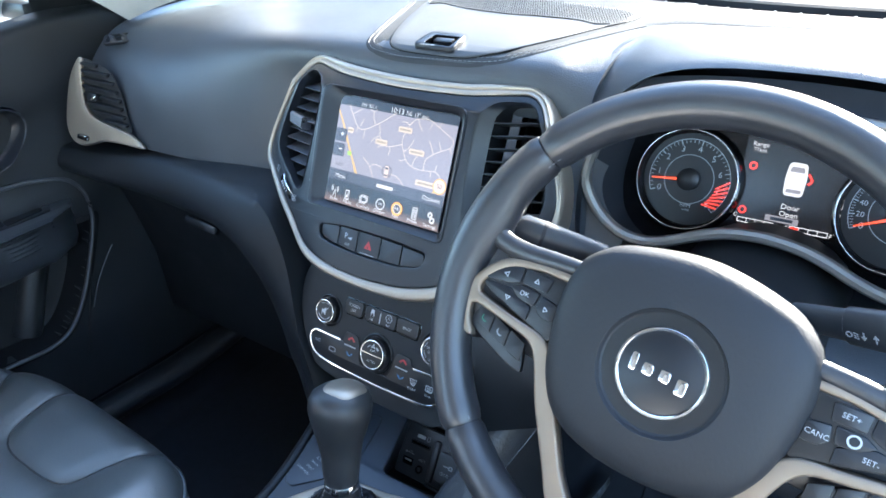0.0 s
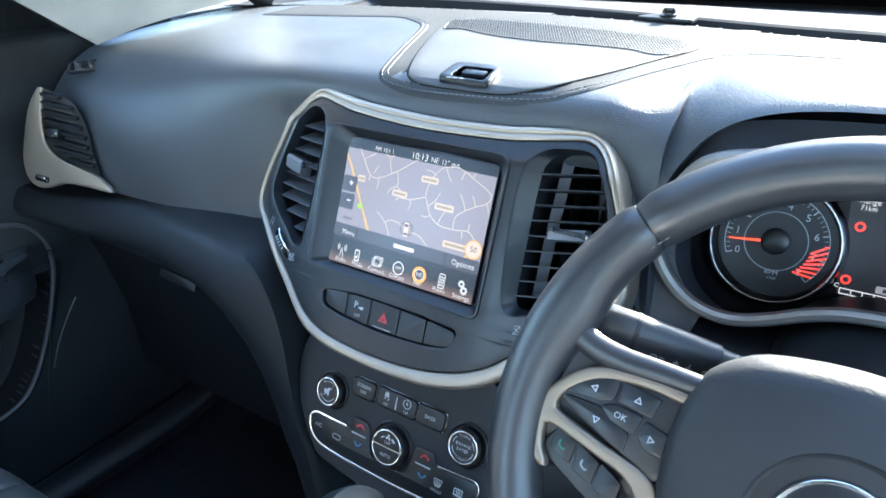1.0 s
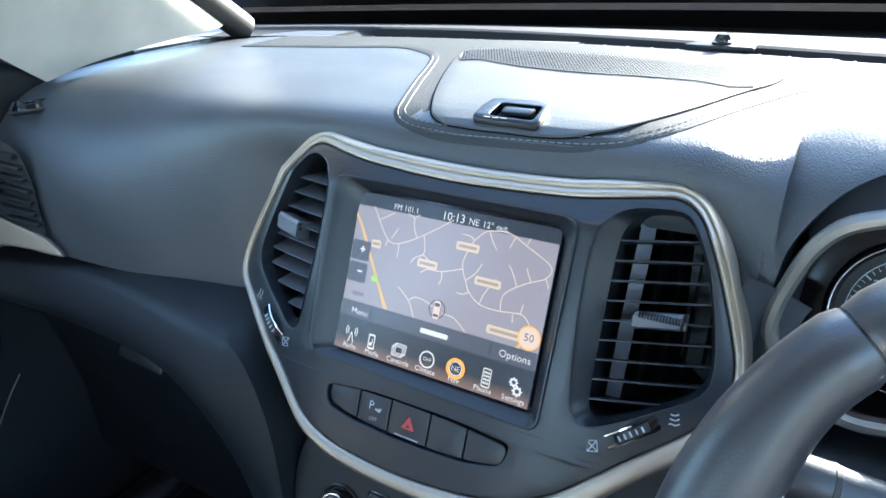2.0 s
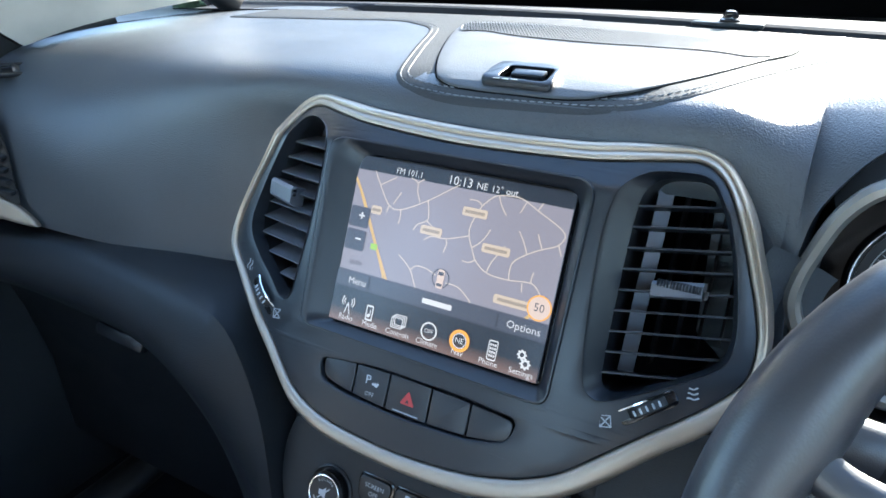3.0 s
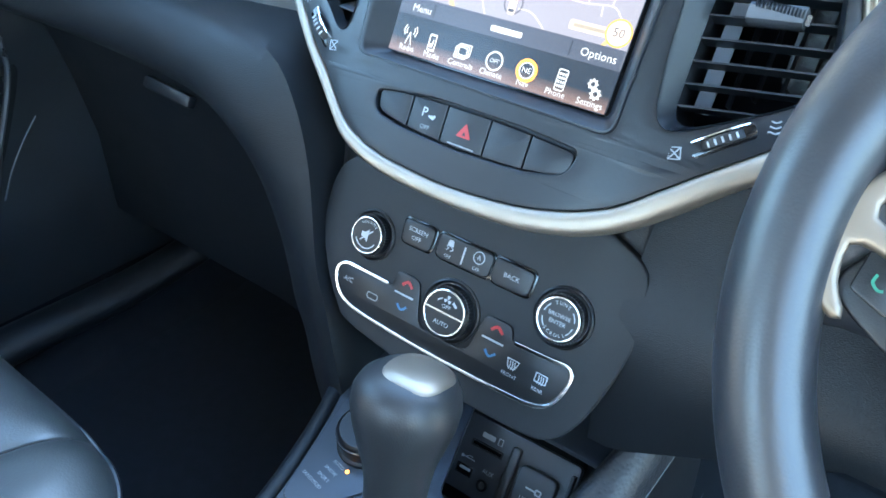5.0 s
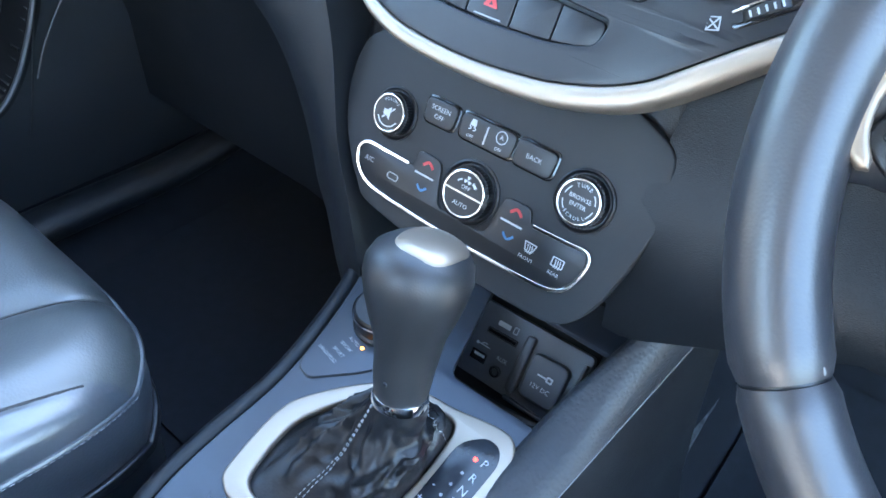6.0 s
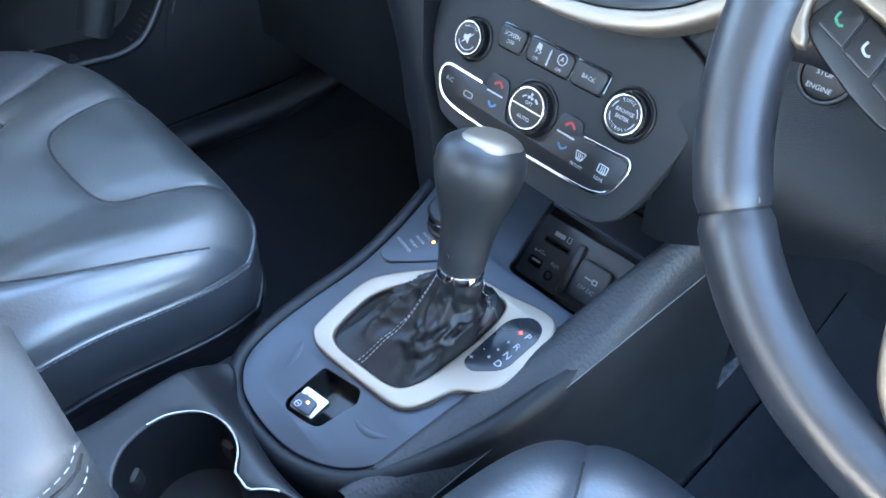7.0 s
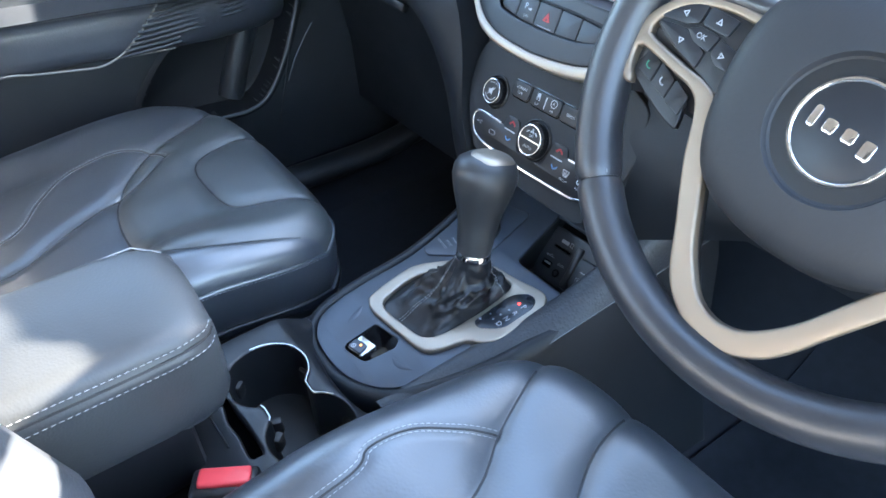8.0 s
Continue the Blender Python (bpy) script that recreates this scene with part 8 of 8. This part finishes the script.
for y in [-0.70 + 1.00 * i / 150 for i in range(151)]:
    row = []
    for z, x in ((0.10, -0.715), (0.22, -0.712), (0.36, -0.710), (0.44, -0.708), (0.50, -0.700), (0.56, -0.706), (0.64, -0.704), (0.70, -0.692), (0.735, -0.690), (0.757, -0.700), (0.765, -0.725)):
        row.append((x, y, z + (0.035 * ease(-0.25, 0.05, y) if z > 0.7 else 0)))
    dp.append(smooth(row, 110))
bm = loft(dp)
bmesh.ops.delete(bm, geom=[f for f in bm.faces if within(f.calc_center_median().y, f.calc_center_median().z, pocket_o)], context="FACES")
thicken(bm, 0.02, (-1, 0, 0))
part("door_panel", bm, DOORTRIM, door, crease=60)
mid = (-0.17, 0.35)
# pocket lining, with the recess's shade put into its darker colour
part("pocket", loft([[(x, mid[0] + (y - mid[0]) * k, mid[1] + (z - mid[1]) * k) for y, z in pocket_o] for x, k in ((-0.7060, 1.11), (-0.7045, 1.07), (-0.7040, 1.01), (-0.712, 0.985), (-0.765, 0.95), (-0.768, 0.90), (-0.768, 0.0005))], True), POCKETSHADE, door, "deep map pocket, its shade darkened into the colour", crease=50)
part("bottle_bulge", tube([(-0.775, -0.075, 0.425), (-0.772, -0.105, 0.365), (-0.770, -0.140, 0.290), (-0.770, -0.152, 0.262)], 0.026, 16), DOORTRIM, door, "rounded bottle holder in the pocket")
AR = []
for y, x, z in ((-0.72, -0.640, 0.520), (-0.55, -0.632, 0.5140), (-0.35, -0.632, 0.502), (-0.18, -0.640, 0.487), (-0.09, -0.655, 0.484), (-0.045, -0.682, 0.484), (-0.030, -0.705, 0.483)):
    AR.append([(-0.72, y, z + 0.018), (x + 0.018, y, z + 0.016), (x + 0.004, y, z + 0.010), (x, y, z), (x + 0.002, y, z - 0.012), (x + 0.001, y, z - 0.032), (x - 0.004, y, z - 0.054), (x - 0.020, y, z - 0.070), (-0.72, y, z - 0.078)])
armrest_d = part("door_armrest", loft([smooth(r, 36) for r in AR]), LEATHER, door, "padded door armrest", crease=60)
ARM_LINE = [(-0.70, 0.462), (-0.516, 0.451), (-0.476, 0.444), (-0.434, 0.437), (-0.391, 0.430), (-0.367, 0.4305), (-0.339, 0.441), (-0.314, 0.4595), (-0.286, 0.485), (-0.264, 0.5095)]
part("armrest_line", tube(smooth([(-0.6315 - 0.005 * ease(0.48, 0.43, z), y, z) for y, z in ARM_LINE], 60), 0.0019, 8), SATINGREY, door, "thin satin metal line")
part("armrest_seam", tube([(-0.6285, y, z) for y, z in ((-0.70, 0.5295), (-0.487, 0.5225), (-0.38, 0.5155), (-0.265, 0.5065))], 0.0011, 6), RUBBER, door, "dark sewn seam")
part("armrest_stitching", thread([(-0.6285, y, z) for y, z in ((-0.70, 0.5265), (-0.487, 0.5195), (-0.38, 0.5125), (-0.265, 0.5040))], 0.0050, 0.0038, 0.0004, (1, 0, 0)), STITCH, door)
for k in range(9):
    zz = 0.436 + 0.0080 * k
    y0 = -0.339 + (zz - 0.441) * 1.10
    y1 = -0.245 if zz < 0.446 else -0.190 if zz < 0.456 else -0.085
    dx = 0.0045 * ease(0.465, 0.43, zz)
    run = [(-0.6300 - 0.0125 * ease(-0.30, -0.16, y) - 0.016 * ease(-0.16, -0.08, y) - dx, y, zz - 0.006 * ease(-0.34, -0.10, y) * (k / 8)) for y in [y0 + (y1 - y0) * i / 12 for i in range(13)]]
    part("ridge", tube(run, 0.0026, 6), DOORTRIM, door)
part("ridge_line", tube([(-0.6405, -0.338, 0.4325), (-0.6405, -0.300, 0.4295), (-0.6420, -0.257, 0.4265)], 0.0014, 6), SATINGREY, door)
part("switch_plate", plate(rounded([(-0.70, -0.22), (-0.658, -0.22), (-0.672, -0.075), (-0.70, -0.065)], 0.006), 0.004, 0.001, Matrix.Translation((0, 0, 0.500))), BLACK, door)
part("window_switch", block(0.016, 0.034, 0.010, 0.003, Matrix.Translation((-0.683, -0.165, 0.507)) @ pose(0, 0, 0, 8, 0, 0)), BEZEL, door)
part("pull_cup", plate(rounded([(-0.695, -0.145), (-0.672, -0.145), (-0.680, -0.085), (-0.695, -0.080)], 0.004), 0.002, 0, Matrix.Translation((0, 0, 0.5035))), GLOSS, door)
DP = Plane((-0.690, -0.115, 0.622), (0, 1, 0.0), (0, 0, 1))
bowl_o = smooth([(-0.120, 0.066), (-0.040, 0.064), (0.028, 0.054), (0.052, 0.0365), (0.050, 0.012), (0.030, -0.015), (-0.005, -0.036), (-0.120, -0.046)], 60, True)
bowl = part("handle_bowl", loft([[DP.at(u * k, v * k, w) for u, v in bowl_o] for k, w in ((1.06, -0.004), (1.03, 0.006), (0.98, 0.005), (0.92, -0.008), (0.5, -0.020), (0.02, -0.022))], True), BEZEL, door, "dished bowl round the inner handle", crease=50)
part("inner_handle", block(0.110, 0.016, 0.010, 0.004, DP.mat(-0.080, 0.010, 0.004), 3), DULLCHROME, bowl, "satin metal inner handle")
EDGE_LOOP = [(-0.70, 0.560), (-0.40, 0.560), (-0.127, 0.5535), (-0.072, 0.5475), (-0.024, 0.5325), (-0.002, 0.500), (0.000, 0.470)] + PK[:-1]
# this edge and the thin line after it get their highlights from paler colour
part("edge_gleam", tube(smooth([(-0.7000, y, z) for y, z in EDGE_LOOP], 110), 0.0036, 8), EDGEGLEAM, door, "curved map pocket edge with its highlight in the colour")
part("shut_line", tube(smooth([(-0.7015, 0.017, 0.386), (-0.7015, -0.005, 0.361), (-0.7015, -0.031, 0.325), (-0.7015, -0.051, 0.287)], 20), 0.0012, 6), EDGEGLEAM, door)
part("shut_gap", tube(smooth([(-0.7015, 0.005, 0.479), (-0.7030, -0.0120, 0.425), (-0.7040, -0.029, 0.370), (-0.7050, -0.0836, 0.207)], 30), 0.0014, 6), RUBBER, door)
part("pocket_hook", tube(smooth([(-0.695, -0.290, 0.272), (-0.690, -0.284, 0.288), (-0.686, -0.262, 0.302), (-0.688, -0.246, 0.292), (-0.692, -0.243, 0.262)], 16), 0.004, 8), BEZEL, door)
# window of that door, with the mirror corner and frame
glassp = part("window_pane", loft([[(-0.735 + 0.145 * f, y + 0.02 * f, 0.765 + 0.40 * f) for f in (0, 0.5, 1.0)] for y in (-0.72, -0.5, -0.3, -0.12, 0.05)]), GLASS, door)
glassp.visible_shadow = False
part("mirror_corner", loft([[(-0.712, 0.165, 0.775), (-0.705, 0.10, 0.83), (-0.68, -0.02, 0.93)], [(-0.725, 0.10, 0.772), (-0.715, 0.055, 0.83), (-0.69, -0.05, 0.925)], [(-0.735, 0.030, 0.768), (-0.72, 0.02, 0.83), (-0.70, -0.07, 0.92)]]), BLACK, door, "black mirror corner cover")
part("window_frame", sweep([(-0.70, 0.16, 0.78), (-0.68, 0.0, 0.92), (-0.63, -0.18, 1.06), (-0.585, -0.32, 1.165), (-0.58, -0.5, 1.19), (-0.58, -0.72, 1.19)], rect(0.035, 0.03, 0.006)), RUBBER, door, "black window frame")
mirror = thing("door_mirror", (-0.90, 0.02, 0.80), "grey door mirror outside the passenger window", "mirror")
part("mirror_shell", block(0.20, 0.09, 0.14, 0.035, Matrix.Translation((-0.905, 0.03, 0.855)), 4), PAINT, mirror)
part("mirror_glass", block(0.165, 0.004, 0.105, 0.002, Matrix.Translation((-0.905, -0.0165, 0.855))), CHROME, mirror)
part("mirror_arm", block(0.09, 0.05, 0.03, 0.01, Matrix.Translation((-0.785, 0.04, 0.80))), BLACK, mirror)
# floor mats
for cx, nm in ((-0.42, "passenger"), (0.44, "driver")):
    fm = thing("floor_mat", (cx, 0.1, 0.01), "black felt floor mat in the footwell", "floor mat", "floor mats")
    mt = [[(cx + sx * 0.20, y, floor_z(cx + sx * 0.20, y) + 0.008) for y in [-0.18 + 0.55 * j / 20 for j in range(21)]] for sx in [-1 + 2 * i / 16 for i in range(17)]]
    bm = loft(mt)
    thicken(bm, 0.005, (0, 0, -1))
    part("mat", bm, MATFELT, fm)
# ridge of trim along the passenger footwell
ridge = thing("sill_trim", (-0.66, 0.0, 0.05), "rounded dark sill trim along the passenger footwell", "trim", kind="structure")
part("ridge", sweep(smooth([(-0.70, -0.34, 0.075), (-0.68, -0.10, 0.085), (-0.655, 0.10, 0.10), (-0.63, 0.25, 0.15), (-0.61, 0.36, 0.24)], 40), [(0.035 * math.cos(q), 0.025 * math.sin(q)) for q in [2 * math.pi * k / 14 for k in range(14)]]), LOWER, ridge)
